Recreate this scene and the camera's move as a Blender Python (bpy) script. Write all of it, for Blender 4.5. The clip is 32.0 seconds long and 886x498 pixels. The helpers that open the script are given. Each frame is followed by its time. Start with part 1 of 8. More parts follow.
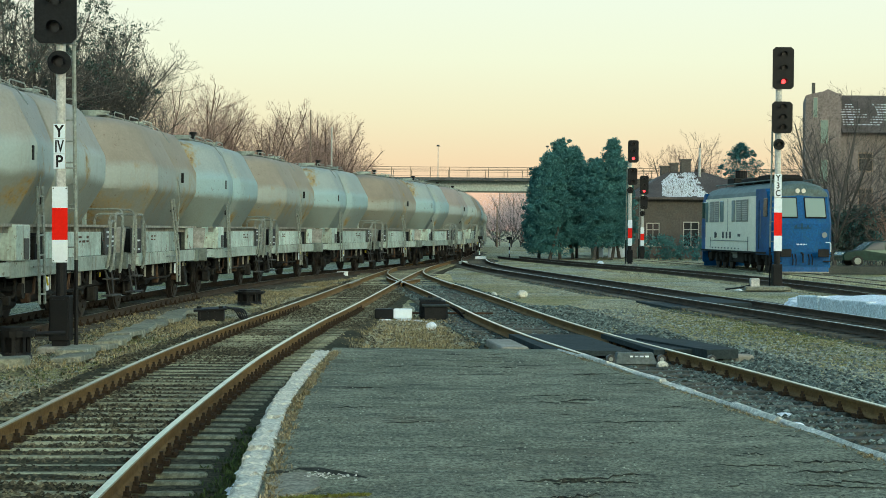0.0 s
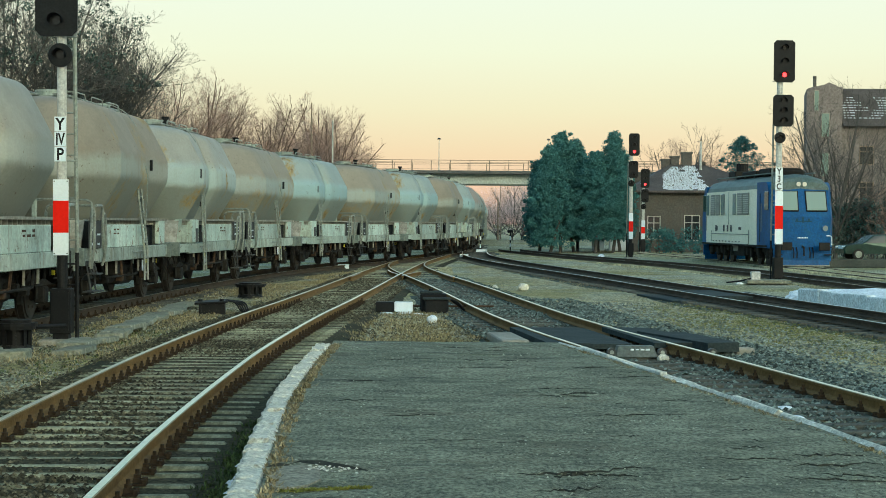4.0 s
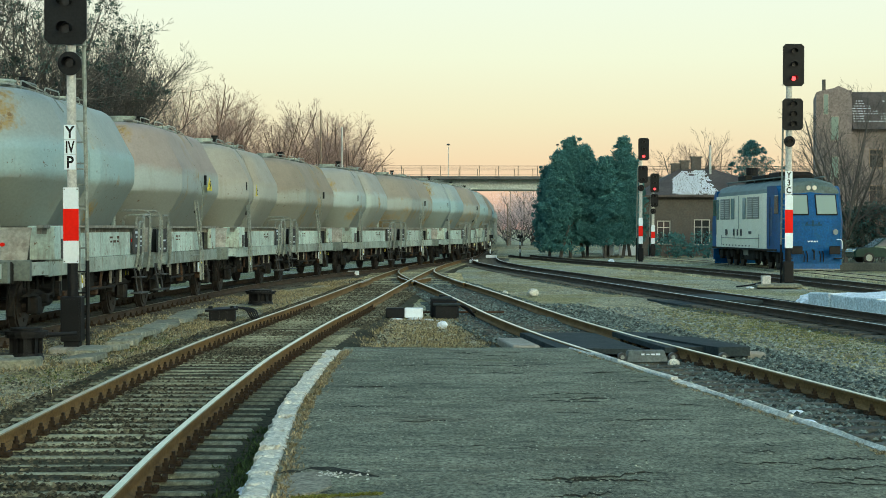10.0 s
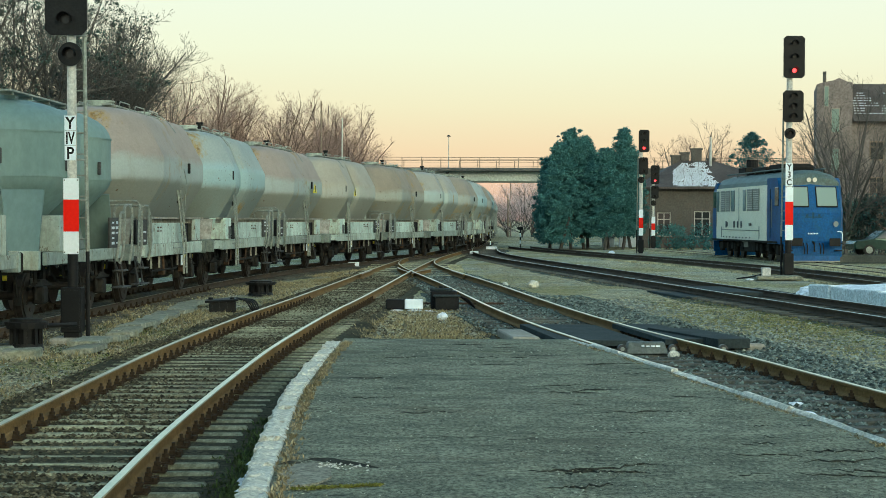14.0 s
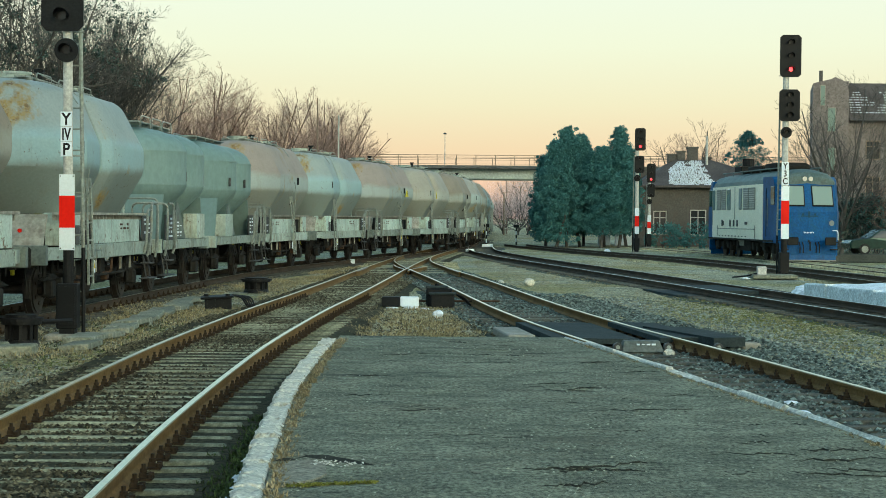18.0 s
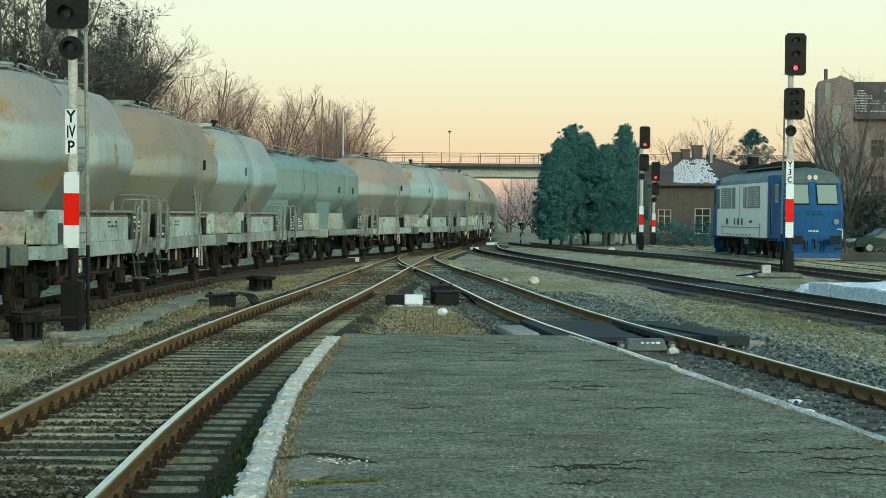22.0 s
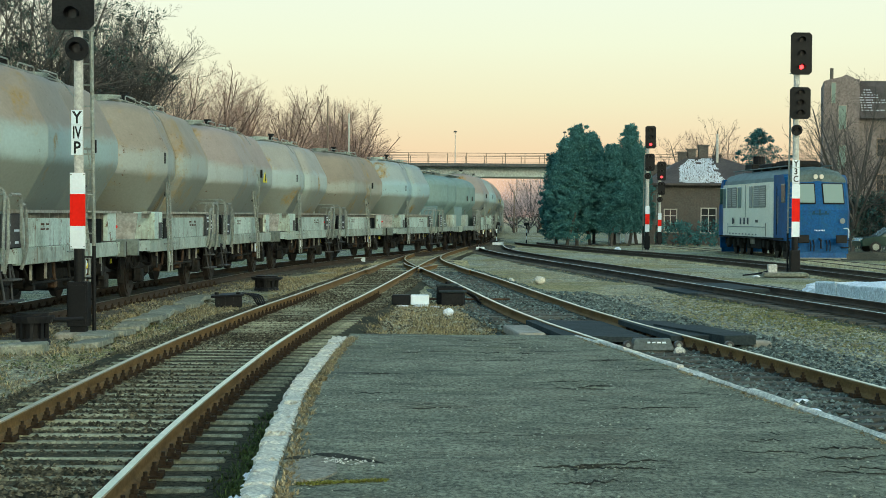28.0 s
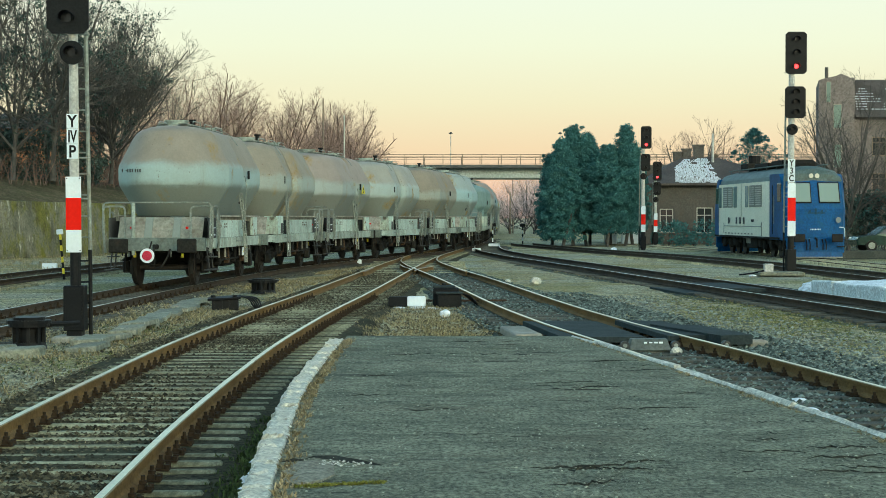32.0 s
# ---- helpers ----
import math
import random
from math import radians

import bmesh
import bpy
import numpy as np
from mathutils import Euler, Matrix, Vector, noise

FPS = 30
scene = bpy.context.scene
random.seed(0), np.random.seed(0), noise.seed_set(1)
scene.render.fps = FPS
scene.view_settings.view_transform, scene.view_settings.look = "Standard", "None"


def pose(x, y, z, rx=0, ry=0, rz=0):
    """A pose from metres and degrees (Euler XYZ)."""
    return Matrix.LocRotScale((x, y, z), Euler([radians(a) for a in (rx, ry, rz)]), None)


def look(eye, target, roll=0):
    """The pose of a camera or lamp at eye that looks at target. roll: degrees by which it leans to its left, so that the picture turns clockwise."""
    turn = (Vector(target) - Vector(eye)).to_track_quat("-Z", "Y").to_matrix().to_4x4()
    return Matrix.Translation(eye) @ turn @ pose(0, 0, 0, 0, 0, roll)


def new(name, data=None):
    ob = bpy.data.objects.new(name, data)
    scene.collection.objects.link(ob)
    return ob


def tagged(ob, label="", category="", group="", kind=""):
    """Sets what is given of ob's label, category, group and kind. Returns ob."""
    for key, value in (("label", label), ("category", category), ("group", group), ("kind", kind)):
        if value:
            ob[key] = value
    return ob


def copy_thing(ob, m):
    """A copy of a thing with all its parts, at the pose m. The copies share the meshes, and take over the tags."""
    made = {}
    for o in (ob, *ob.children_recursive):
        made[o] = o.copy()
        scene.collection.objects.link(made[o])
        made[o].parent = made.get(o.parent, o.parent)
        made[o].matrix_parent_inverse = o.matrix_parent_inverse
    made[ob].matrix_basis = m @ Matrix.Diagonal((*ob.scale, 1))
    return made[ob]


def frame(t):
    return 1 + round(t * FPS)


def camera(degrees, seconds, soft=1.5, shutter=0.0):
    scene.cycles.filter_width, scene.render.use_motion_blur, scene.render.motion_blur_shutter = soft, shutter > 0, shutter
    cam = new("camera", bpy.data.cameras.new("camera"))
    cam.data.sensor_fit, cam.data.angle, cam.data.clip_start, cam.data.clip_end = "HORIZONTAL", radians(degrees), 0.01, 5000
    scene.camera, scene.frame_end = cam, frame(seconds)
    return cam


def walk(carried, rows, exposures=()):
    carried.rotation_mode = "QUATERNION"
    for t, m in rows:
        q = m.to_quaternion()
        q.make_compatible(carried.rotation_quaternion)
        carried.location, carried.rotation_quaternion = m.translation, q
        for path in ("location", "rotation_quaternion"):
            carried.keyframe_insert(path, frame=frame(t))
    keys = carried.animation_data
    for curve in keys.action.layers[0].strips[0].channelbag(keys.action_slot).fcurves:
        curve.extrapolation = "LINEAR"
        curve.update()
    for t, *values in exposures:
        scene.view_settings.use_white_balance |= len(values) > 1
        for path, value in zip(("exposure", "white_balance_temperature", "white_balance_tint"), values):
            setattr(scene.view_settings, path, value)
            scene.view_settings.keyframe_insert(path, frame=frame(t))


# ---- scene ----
EYE = (0.0, 0.0, 1.77)
cam = camera(28.5, 32.0, soft=0.6)
# pose: first tilt and turn, then roll about the line of sight
walk(cam, [(t, pose(*EYE, 90 + tilt, 0, turn) @ pose(0, 0, 0, 0, 0, roll)) for t, turn, tilt, roll in [
    (0, -0.436, -0.626, 0.388), (0.5, -0.415, -0.608, 0.421), (1, -0.402, -0.637, 0.437), (1.5, -0.400, -0.675, 0.385),
    (2, -0.392, -0.727, 0.343), (2.5, -0.388, -0.744, 0.340), (3, -0.398, -0.787, 0.376), (3.5, -0.397, -0.839, 0.467),
    (5.5, -0.453, -0.866, 0.181), (6, -0.432, -0.866, 0.155), (6.5, -0.415, -0.858, 0.076), (7, -0.406, -0.865, 0.050),
    (7.5, -0.381, -0.834, 0.149), (8, -0.351, -0.766, 0.268), (8.5, -0.312, -0.708, 0.275), (9, -0.248, -0.685, 0.192),
    (9.5, -0.183, -0.665, 0.127), (10, -0.085, -0.664, 0.094), (10.5, -0.026, -0.698, 0.086), (11, 0.022, -0.750, 0.114),
    (11.5, 0.052, -0.796, 0.165), (12, 0.043, -0.835, 0.210), (12.5, 0.003, -0.869, 0.225), (13, -0.023, -0.899, 0.231),
    (13.5, -0.053, -0.925, 0.210), (14, -0.079, -0.945, 0.189), (14.5, -0.104, -0.944, 0.239), (16.5, -0.201, -0.972, 0.431),
    (17, -0.209, -1.010, 0.338), (17.5, -0.215, -1.029, 0.373), (18, -0.215, -1.024, 0.416), (18.5, -0.193, -1.039, 0.408),
    (19, -0.164, -1.037, 0.400), (19.5, -0.152, -1.060, 0.399), (20, -0.136, -1.066, 0.402), (20.5, -0.122, -1.089, 0.413),
    (21, -0.107, -1.097, 0.450), (21.5, -0.091, -1.092, 0.490), (22, -0.072, -1.090, 0.488), (22.5, -0.050, -1.079, 0.437),
    (23, -0.026, -1.075, 0.396), (23.5, -0.013, -1.071, 0.443), (24, 0.001, -1.088, 0.499), (24.5, 0.030, -1.129, 0.467),
    (25, 0.058, -1.171, 0.441), (25.5, 0.099, -1.170, 0.502), (27.5, 0.127, -1.091, 0.502), (28, 0.123, -1.089, 0.374),
    (28.5, 0.111, -1.123, 0.277), (29, 0.106, -1.154, 0.277), (29.5, 0.102, -1.163, 0.350), (30, 0.086, -1.128, 0.395),
    (30.5, 0.075, -1.095, 0.367), (31, 0.039, -1.074, 0.252), (31.5, 0.024, -1.052, 0.106), (32, 0.000, -1.039, 0.000),
    
]],
     exposures=[(0.0, 1.27, 6450, -13), (32.0, 1.27, 6450, -13)])

# ---- world and light ----
world = bpy.data.worlds.new("world")
scene.world = world
world.use_nodes = True
wn, wl = world.node_tree.nodes, world.node_tree.links
sky = wn.new("ShaderNodeTexSky")
sky.sky_type, sky.sun_disc = "NISHITA", False
sky.sun_elevation, sky.sun_rotation = radians(11.5), radians(155)
sky.air_density, sky.dust_density, sky.ozone_density = 1.0, 1.0, 1.0
wn["Background"].inputs["Strength"].default_value = 0.15
wl.new(sky.outputs["Color"], wn["Background"].inputs["Color"])
sun = new("sun", bpy.data.lights.new("sun", "SUN"))
sun.data.energy, sun.data.angle, sun.data.color = 0.4, radians(25), (1.0, 0.88, 0.72)
sun.matrix_world = look((0, 0, 50), (-25.4, 54.4, 37.8))

# ---- materials ----


def node_mat(name):
    m = bpy.data.materials.new(name)
    m.use_nodes = True
    nt = m.node_tree
    return m, nt, nt.nodes["Principled BSDF"]


def noise_node(nt, scale, detail=6.0, rough=0.6, coord="Object", stretch=None):
    tc = nt.nodes.new("ShaderNodeTexCoord")
    n = nt.nodes.new("ShaderNodeTexNoise")
    n.inputs["Scale"].default_value, n.inputs["Detail"].default_value, n.inputs["Roughness"].default_value = scale, detail, rough
    if stretch:
        mp = nt.nodes.new("ShaderNodeMapping")
        mp.inputs["Scale"].default_value = stretch
        nt.links.new(tc.outputs[coord], mp.inputs["Vector"])
        nt.links.new(mp.outputs["Vector"], n.inputs["Vector"])
    else:
        nt.links.new(tc.outputs[coord], n.inputs["Vector"])
    return n.outputs["Fac"]


def ramp(nt, fac, stops, constant=False):
    r = nt.nodes.new("ShaderNodeValToRGB")
    if constant:
        r.color_ramp.interpolation = "CONSTANT"
    while len(r.color_ramp.elements) < len(stops):
        r.color_ramp.elements.new(0.5)
    for e, (p, c) in zip(r.color_ramp.elements, stops):
        e.position, e.color = p, (*c, 1)
    nt.links.new(fac, r.inputs["Fac"])
    return r.outputs["Color"]


def mix(nt, fac, a, b, kind="MIX"):
    m = nt.nodes.new("ShaderNodeMix")
    m.data_type, m.blend_type = "RGBA", kind
    for slot, v in ((0, fac), (6, a), (7, b)):
        if isinstance(v, (int, float)):
            m.inputs[slot].default_value = v
        elif isinstance(v, tuple):
            m.inputs[slot].default_value = (*v, 1)
        else:
            nt.links.new(v, m.inputs[slot])
    return m.outputs[2]


def bump(nt, bsdf, height, strength, distance=0.02):
    b = nt.nodes.new("ShaderNodeBump")
    b.inputs["Strength"].default_value, b.inputs["Distance"].default_value = strength, distance
    nt.links.new(height, b.inputs["Height"])
    nt.links.new(b.outputs["Normal"], bsdf.inputs["Normal"])


def surface(name, c1, c2, rough=0.7, metal=0.0, big=0.8, small=14.0, dirt=None, dirt_amount=0.5, bumpy=0.2, rand=0.0, stretch=None, grain=0.35, island=0.0, gloss=0.3):
    """Two tones in large patches, grain in fine ones, and dirt patches; rand: how far single objects differ in brightness."""
    m, nt, b = node_mat(name)
    f1, f2 = noise_node(nt, big, 4, 0.6, stretch=stretch), noise_node(nt, small, 6, 0.65, stretch=stretch)
    col = mix(nt, ramp(nt, f1, [(0.35, (0, 0, 0)), (0.65, (1, 1, 1))]), c1, c2)
    col = mix(nt, grain, col, ramp(nt, f2, [(0.38, (0.35, 0.35, 0.35)), (0.62, (1.6, 1.6, 1.6))]), "MULTIPLY")
    if dirt:
        f3 = noise_node(nt, big * 3.1, 8, 0.7, stretch=stretch)
        col = mix(nt, ramp(nt, f3, [(0.62 - 0.22 * dirt_amount, (0, 0, 0)), (0.72, (dirt_amount,) * 3)]), col, dirt)
    if rand:
        oi = nt.nodes.new("ShaderNodeObjectInfo")
        col = mix(nt, 1.0, col, ramp(nt, oi.outputs["Random"], [(0, (1 - rand,) * 3), (1, (1 + rand,) * 3)]), "MULTIPLY")
    if island:
        ge = nt.nodes.new("ShaderNodeNewGeometry")
        col = mix(nt, 1.0, col, ramp(nt, ge.outputs["Random Per Island"], [(0, (1 - island,) * 3), (0.6, (1.0,) * 3), (1, (1 + island * 1.3,) * 3)]), "MULTIPLY")
    nt.links.new(col, b.inputs["Base Color"])
    b.inputs["Roughness"].default_value, b.inputs["Metallic"].default_value = rough, metal
    b.inputs["Specular IOR Level"].default_value = gloss
    if bumpy:
        bump(nt, b, f2, bumpy)
    return m


def glow(name, c, strength):
    m, nt, b = node_mat(name)
    b.inputs["Base Color"].default_value = (*c, 1)
    b.inputs["Emission Color"].default_value, b.inputs["Emission Strength"].default_value = (*c, 1), strength
    return m


M = {}


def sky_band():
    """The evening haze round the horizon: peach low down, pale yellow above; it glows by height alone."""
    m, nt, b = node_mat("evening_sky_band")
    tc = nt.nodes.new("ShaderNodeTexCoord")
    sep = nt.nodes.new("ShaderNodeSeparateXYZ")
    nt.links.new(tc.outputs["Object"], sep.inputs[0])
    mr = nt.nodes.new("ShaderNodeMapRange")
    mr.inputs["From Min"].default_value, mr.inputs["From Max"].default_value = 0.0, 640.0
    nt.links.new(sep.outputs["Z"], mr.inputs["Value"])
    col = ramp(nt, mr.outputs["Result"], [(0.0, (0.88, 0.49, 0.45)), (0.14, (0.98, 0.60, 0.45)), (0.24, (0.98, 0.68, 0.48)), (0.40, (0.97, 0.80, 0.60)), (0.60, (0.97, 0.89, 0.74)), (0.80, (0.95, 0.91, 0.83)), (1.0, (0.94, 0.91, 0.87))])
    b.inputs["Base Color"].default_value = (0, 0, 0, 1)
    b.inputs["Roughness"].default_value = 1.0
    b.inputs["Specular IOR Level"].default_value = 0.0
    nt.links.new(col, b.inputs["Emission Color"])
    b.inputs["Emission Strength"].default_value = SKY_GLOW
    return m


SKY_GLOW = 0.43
M["rail_side"] = surface("rail_rust", (0.165, 0.098, 0.036), (0.235, 0.142, 0.054), 0.85, 0.0, 1.5, 30, (0.08, 0.054, 0.03), 0.5, gloss=0.12)
M["rail_top"] = surface("rail_running_steel", (0.60, 0.50, 0.33), (0.70, 0.60, 0.42), 0.30, 0.8, 2.0, 40, (0.20, 0.13, 0.07), 0.35, 0.03, gloss=0.2)
M["rail_edge"] = surface("rail_head_edge", (0.25, 0.18, 0.085), (0.33, 0.24, 0.12), 0.5, 0.15, 2.0, 40, (0.14, 0.09, 0.045), 0.4, 0.03, gloss=0.2)
M["rail_dull"] = surface("rail_dull_steel", (0.20, 0.15, 0.11), (0.30, 0.24, 0.19), 0.45, 0.8, 2.0, 40, (0.12, 0.07, 0.05), 0.5, 0.05)
M["sleeper"] = surface("sleeper_concrete", (0.235, 0.235, 0.16), (0.335, 0.335, 0.23), 0.95, 0, 2.0, 22, (0.10, 0.10, 0.06), 0.8, 0.4, 0.25, grain=0.6, gloss=0.1)
M["fastening"] = surface("fastening_iron", (0.026, 0.019, 0.013), (0.05, 0.034, 0.02), 0.85, 0.0, 3, 30, gloss=0.1)
M["ballast"] = surface("ballast_gravel", (0.05, 0.046, 0.030), (0.09, 0.079, 0.05), 0.95, 0, 0.6, 24, (0.05, 0.055, 0.03), 0.8, 1.0, grain=1.0, gloss=0.05)
M["rail_dark"] = surface("rail_dark_rust", (0.055, 0.042, 0.03), (0.09, 0.066, 0.045), 0.85, 0.0, 1.5, 30, (0.035, 0.03, 0.024), 0.5, gloss=0.12)
M["rail_steel"] = surface("rail_bright_steel", (0.55, 0.52, 0.45), (0.65, 0.62, 0.55), 0.32, 0.9, 2.0, 40, (0.25, 0.2, 0.14), 0.3, 0.03)
M["stones"] = surface("ballast_stones", (0.068, 0.061, 0.039), (0.125, 0.109, 0.069), 0.95, 0, 9, 30, (0.05, 0.045, 0.035), 0.6, 0.4, island=0.75, gloss=0.1)
M["vergestone"] = surface("pale_verge_stones", (0.165, 0.155, 0.105), (0.275, 0.255, 0.175), 0.95, 0, 9, 30, (0.06, 0.055, 0.04), 0.6, 0.4, island=0.75, gloss=0.1)
M["patch"] = surface("concrete_patch", (0.28, 0.26, 0.20), (0.34, 0.32, 0.25), 0.95, 0, 6, 40, (0.13, 0.125, 0.095), 0.7, 0.6, grain=0.6, gloss=0.1)
M["crack"] = surface("asphalt_crack", (0.026, 0.028, 0.022), (0.046, 0.048, 0.038), 0.95, 0, 5, 40)
M["whitestone"] = surface("whitewashed_kerb", (0.66, 0.645, 0.54), (0.82, 0.80, 0.69), 0.95, 0, 4.5, 26, (0.24, 0.21, 0.14), 0.8, 1.0, grain=0.6)
M["platwhite"] = surface("bluish_whitewash", (0.72, 0.78, 0.78), (0.84, 0.88, 0.88), 0.9, 0, 2.5, 20, (0.36, 0.36, 0.31), 0.6, 0.6, grain=0.4)
M["edgewash"] = surface("worn_white_edge", (0.60, 0.585, 0.49), (0.86, 0.84, 0.74), 0.95, 0, 3.0, 26, (0.22, 0.19, 0.13), 0.6, 0.8, grain=0.5)
M["concrete"] = surface("weathered_concrete", (0.28, 0.265, 0.22), (0.38, 0.36, 0.30), 0.92, 0, 0.7, 16, (0.14, 0.13, 0.09), 0.7, 0.4)
M["black"] = surface("black_paint", (0.009, 0.010, 0.011), (0.015, 0.015, 0.015), 0.5, 0, 2, 30, (0.03, 0.028, 0.026), 0.3, 0.1, gloss=0.15)
M["blackplate"] = surface("black_rubber_panel", (0.030, 0.041, 0.042), (0.046, 0.058, 0.058), 0.95, 0, 2, 20, (0.045, 0.044, 0.036), 0.4, 0.15, gloss=0.15)
M["white"] = surface("white_enamel", (0.80, 0.87, 0.90), (0.86, 0.92, 0.95), 0.4, 0, 2, 20, (0.62, 0.63, 0.60), 0.12, 0.03, grain=0.06)
M["red"] = surface("red_enamel", (0.78, 0.008, 0.004), (0.84, 0.012, 0.006), 0.5, 0, 2, 20, (0.6, 0.012, 0.008), 0.2, 0.03, grain=0.06, gloss=0.12)
M["discred"] = surface("faded_crimson_film", (0.50, 0.02, 0.055), (0.60, 0.04, 0.08), 0.5, 0, 9, 30, (0.62, 0.25, 0.26), 0.5, 0.03, gloss=0.15)
M["mast"] = surface("mast_grey_paint", (0.50, 0.49, 0.44), (0.60, 0.59, 0.54), 0.6, 0, 2, 15, (0.28, 0.24, 0.18), 0.5, 0.1)
M["dark"] = surface("underframe_grime", (0.016, 0.016, 0.0145), (0.032, 0.030, 0.026), 0.85, 0, 1.5, 15, (0.06, 0.04, 0.026), 0.4, gloss=0.12)
M["endsheet"] = surface("wagon_end_sheet", (0.26, 0.27, 0.225), (0.38, 0.36, 0.30), 0.7, 0, 0.9, 9, (0.13, 0.09, 0.06), 0.7, 0.1, 0.2)
M["rust"] = surface("rusty_iron", (0.07, 0.045, 0.03), (0.13, 0.08, 0.05), 0.85, 0, 3, 20, (0.03, 0.025, 0.02), 0.5, gloss=0.1)
M["lubricator"] = surface("grey_green_sheet", (0.085, 0.105, 0.10), (0.13, 0.15, 0.14), 0.6, 0, 4, 20, (0.05, 0.045, 0.035), 0.5, 0.05)
M["plate"] = surface("dark_data_plate", (0.05, 0.052, 0.052), (0.075, 0.075, 0.072), 0.6, 0, 2, 20)
M["tube"] = surface("galvanised_tube", (0.23, 0.255, 0.225), (0.315, 0.34, 0.30), 0.55, 0.2, 3, 20, (0.22, 0.16, 0.10), 0.5, 0.05)
M["wheel"] = surface("wheel_steel", (0.028, 0.024, 0.021), (0.055, 0.045, 0.036), 0.6, 0.4, 2, 20)
M["yellow"] = surface("yellow_paint", (0.70, 0.58, 0.04), (0.78, 0.66, 0.06), 0.55, 0, 3, 20, (0.3, 0.25, 0.1), 0.3, 0.05)
M["blue"] = surface("locomotive_blue", (0.003, 0.062, 0.19), (0.005, 0.092, 0.27), 0.5, 0, 1.2, 14, (0.018, 0.10, 0.16), 0.6, 0.05, gloss=0.2)
M["cream"] = surface("locomotive_cream", (0.86, 0.83, 0.66), (0.91, 0.88, 0.72), 0.6, 0, 1.0, 12, (0.58, 0.50, 0.36), 0.35, 0.05, gloss=0.2, grain=0.15)
M["emblem"] = surface("faded_emblem", (0.004, 0.05, 0.10), (0.006, 0.065, 0.13), 0.6, 0, 2, 20)
M["roofgrey"] = surface("locomotive_roof", (0.085, 0.128, 0.122), (0.135, 0.18, 0.17), 0.6, 0, 1.0, 12, (0.07, 0.07, 0.065), 0.6)
M["grille"] = surface("louvre_grey", (0.22, 0.23, 0.20), (0.30, 0.30, 0.27), 0.6, 0.2, 2, 20)
M["snow"] = surface("old_snow", (0.78, 0.82, 0.86), (0.86, 0.89, 0.92), 0.75, 0, 2, 12, (0.5, 0.5, 0.48), 0.35, 0.4)
M["brick"] = surface("house_brick", (0.092, 0.086, 0.076), (0.125, 0.115, 0.1), 0.9, 0, 0.6, 8, (0.12, 0.085, 0.065), 0.6)
M["flatwall"] = surface("apartment_render", (0.195, 0.165, 0.152), (0.25, 0.212, 0.195), 0.9, 0, 0.4, 6, (0.13, 0.10, 0.09), 0.6)
# brick tone with the evening light's orange painted in
M["orangewall"] = surface("glow_tinted_render", (0.34, 0.16, 0.085), (0.42, 0.20, 0.10), 0.9, 0, 0.4, 6, (0.25, 0.11, 0.06), 0.5)
M["tile"] = surface("roof_tile", (0.078, 0.066, 0.06), (0.118, 0.10, 0.09), 0.85, 0, 0.8, 10, (0.06, 0.05, 0.04), 0.6)
M["bark"] = surface("bark", (0.07, 0.066, 0.06), (0.115, 0.108, 0.098), 0.95, 0, 1.5, 20, None, 0, 0.4)
M["limb"] = surface("reddish_limb_bark", (0.12, 0.08, 0.064), (0.18, 0.122, 0.098), 0.95, 0, 1.5, 20, None, 0, 0.3)
M["twig"] = surface("twigs", (0.31, 0.205, 0.17), (0.40, 0.275, 0.23), 0.9, 0, 0.6, 8, None, 0, 0)
# twig colour paled to stand in for haze over the far distance
M["hazetwig"] = surface("haze_painted_twigs", (0.60, 0.47, 0.47), (0.68, 0.54, 0.53), 0.95, 0, 0.6, 8, None, 0, 0)
# needle tones lifted towards teal to stand in for distance haze
M["needles"] = surface("conifer_needles", (0.072, 0.185, 0.178), (0.092, 0.225, 0.215), 0.95, 0, 0.7, 6, None, 0, 0, island=0.12, gloss=0.08)
M["ivy"] = surface("evergreen_leaves", (0.038, 0.064, 0.054), (0.068, 0.10, 0.085), 0.7, 0, 0.7, 6, None, 0, 0, island=0.5)
M["drygrass"] = surface("dry_grass", (0.31, 0.25, 0.13), (0.41, 0.34, 0.19), 0.95, 0, 1.0, 10, (0.16, 0.16, 0.07), 0.6, 0, island=0.5)
M["moss"] = surface("yellow_green_moss", (0.13, 0.14, 0.025), (0.19, 0.19, 0.04), 0.95, 0, 1.0, 10, None, 0, 0, island=0.4)
M["greengrass"] = surface("green_grass", (0.05, 0.075, 0.02), (0.085, 0.11, 0.03), 0.95, 0, 1.0, 10, None, 0, 0, island=0.5)
M["bridge"] = surface("bridge_concrete", (0.44, 0.49, 0.47), (0.52, 0.57, 0.55), 0.9, 0, 0.25, 5, (0.3, 0.32, 0.3), 0.5)
M["timber"] = surface("timber_sleeper", (0.075, 0.075, 0.06), (0.12, 0.118, 0.095), 0.95, 0, 2.0, 25, (0.03, 0.027, 0.022), 0.7, 0.5, 0.25, grain=0.6)
M["dustbed"] = surface("dusty_track_bed", (0.12, 0.115, 0.083), (0.20, 0.19, 0.14), 0.95, 0, 0.8, 18, (0.07, 0.07, 0.045), 0.7, 1.0, grain=0.9, gloss=0.05)
M["cinder"] = surface("cinder_ballast", (0.055, 0.072, 0.062), (0.105, 0.128, 0.11), 0.95, 0, 0.9, 18, (0.11, 0.11, 0.07), 0.6, 1.0, grain=1.0, gloss=0.05)
M["slabstone"] = surface("old_trough_concrete", (0.22, 0.225, 0.175), (0.32, 0.32, 0.25), 0.93, 0, 1.2, 14, (0.10, 0.11, 0.055), 0.8, 0.5, 0.2, grain=0.6)
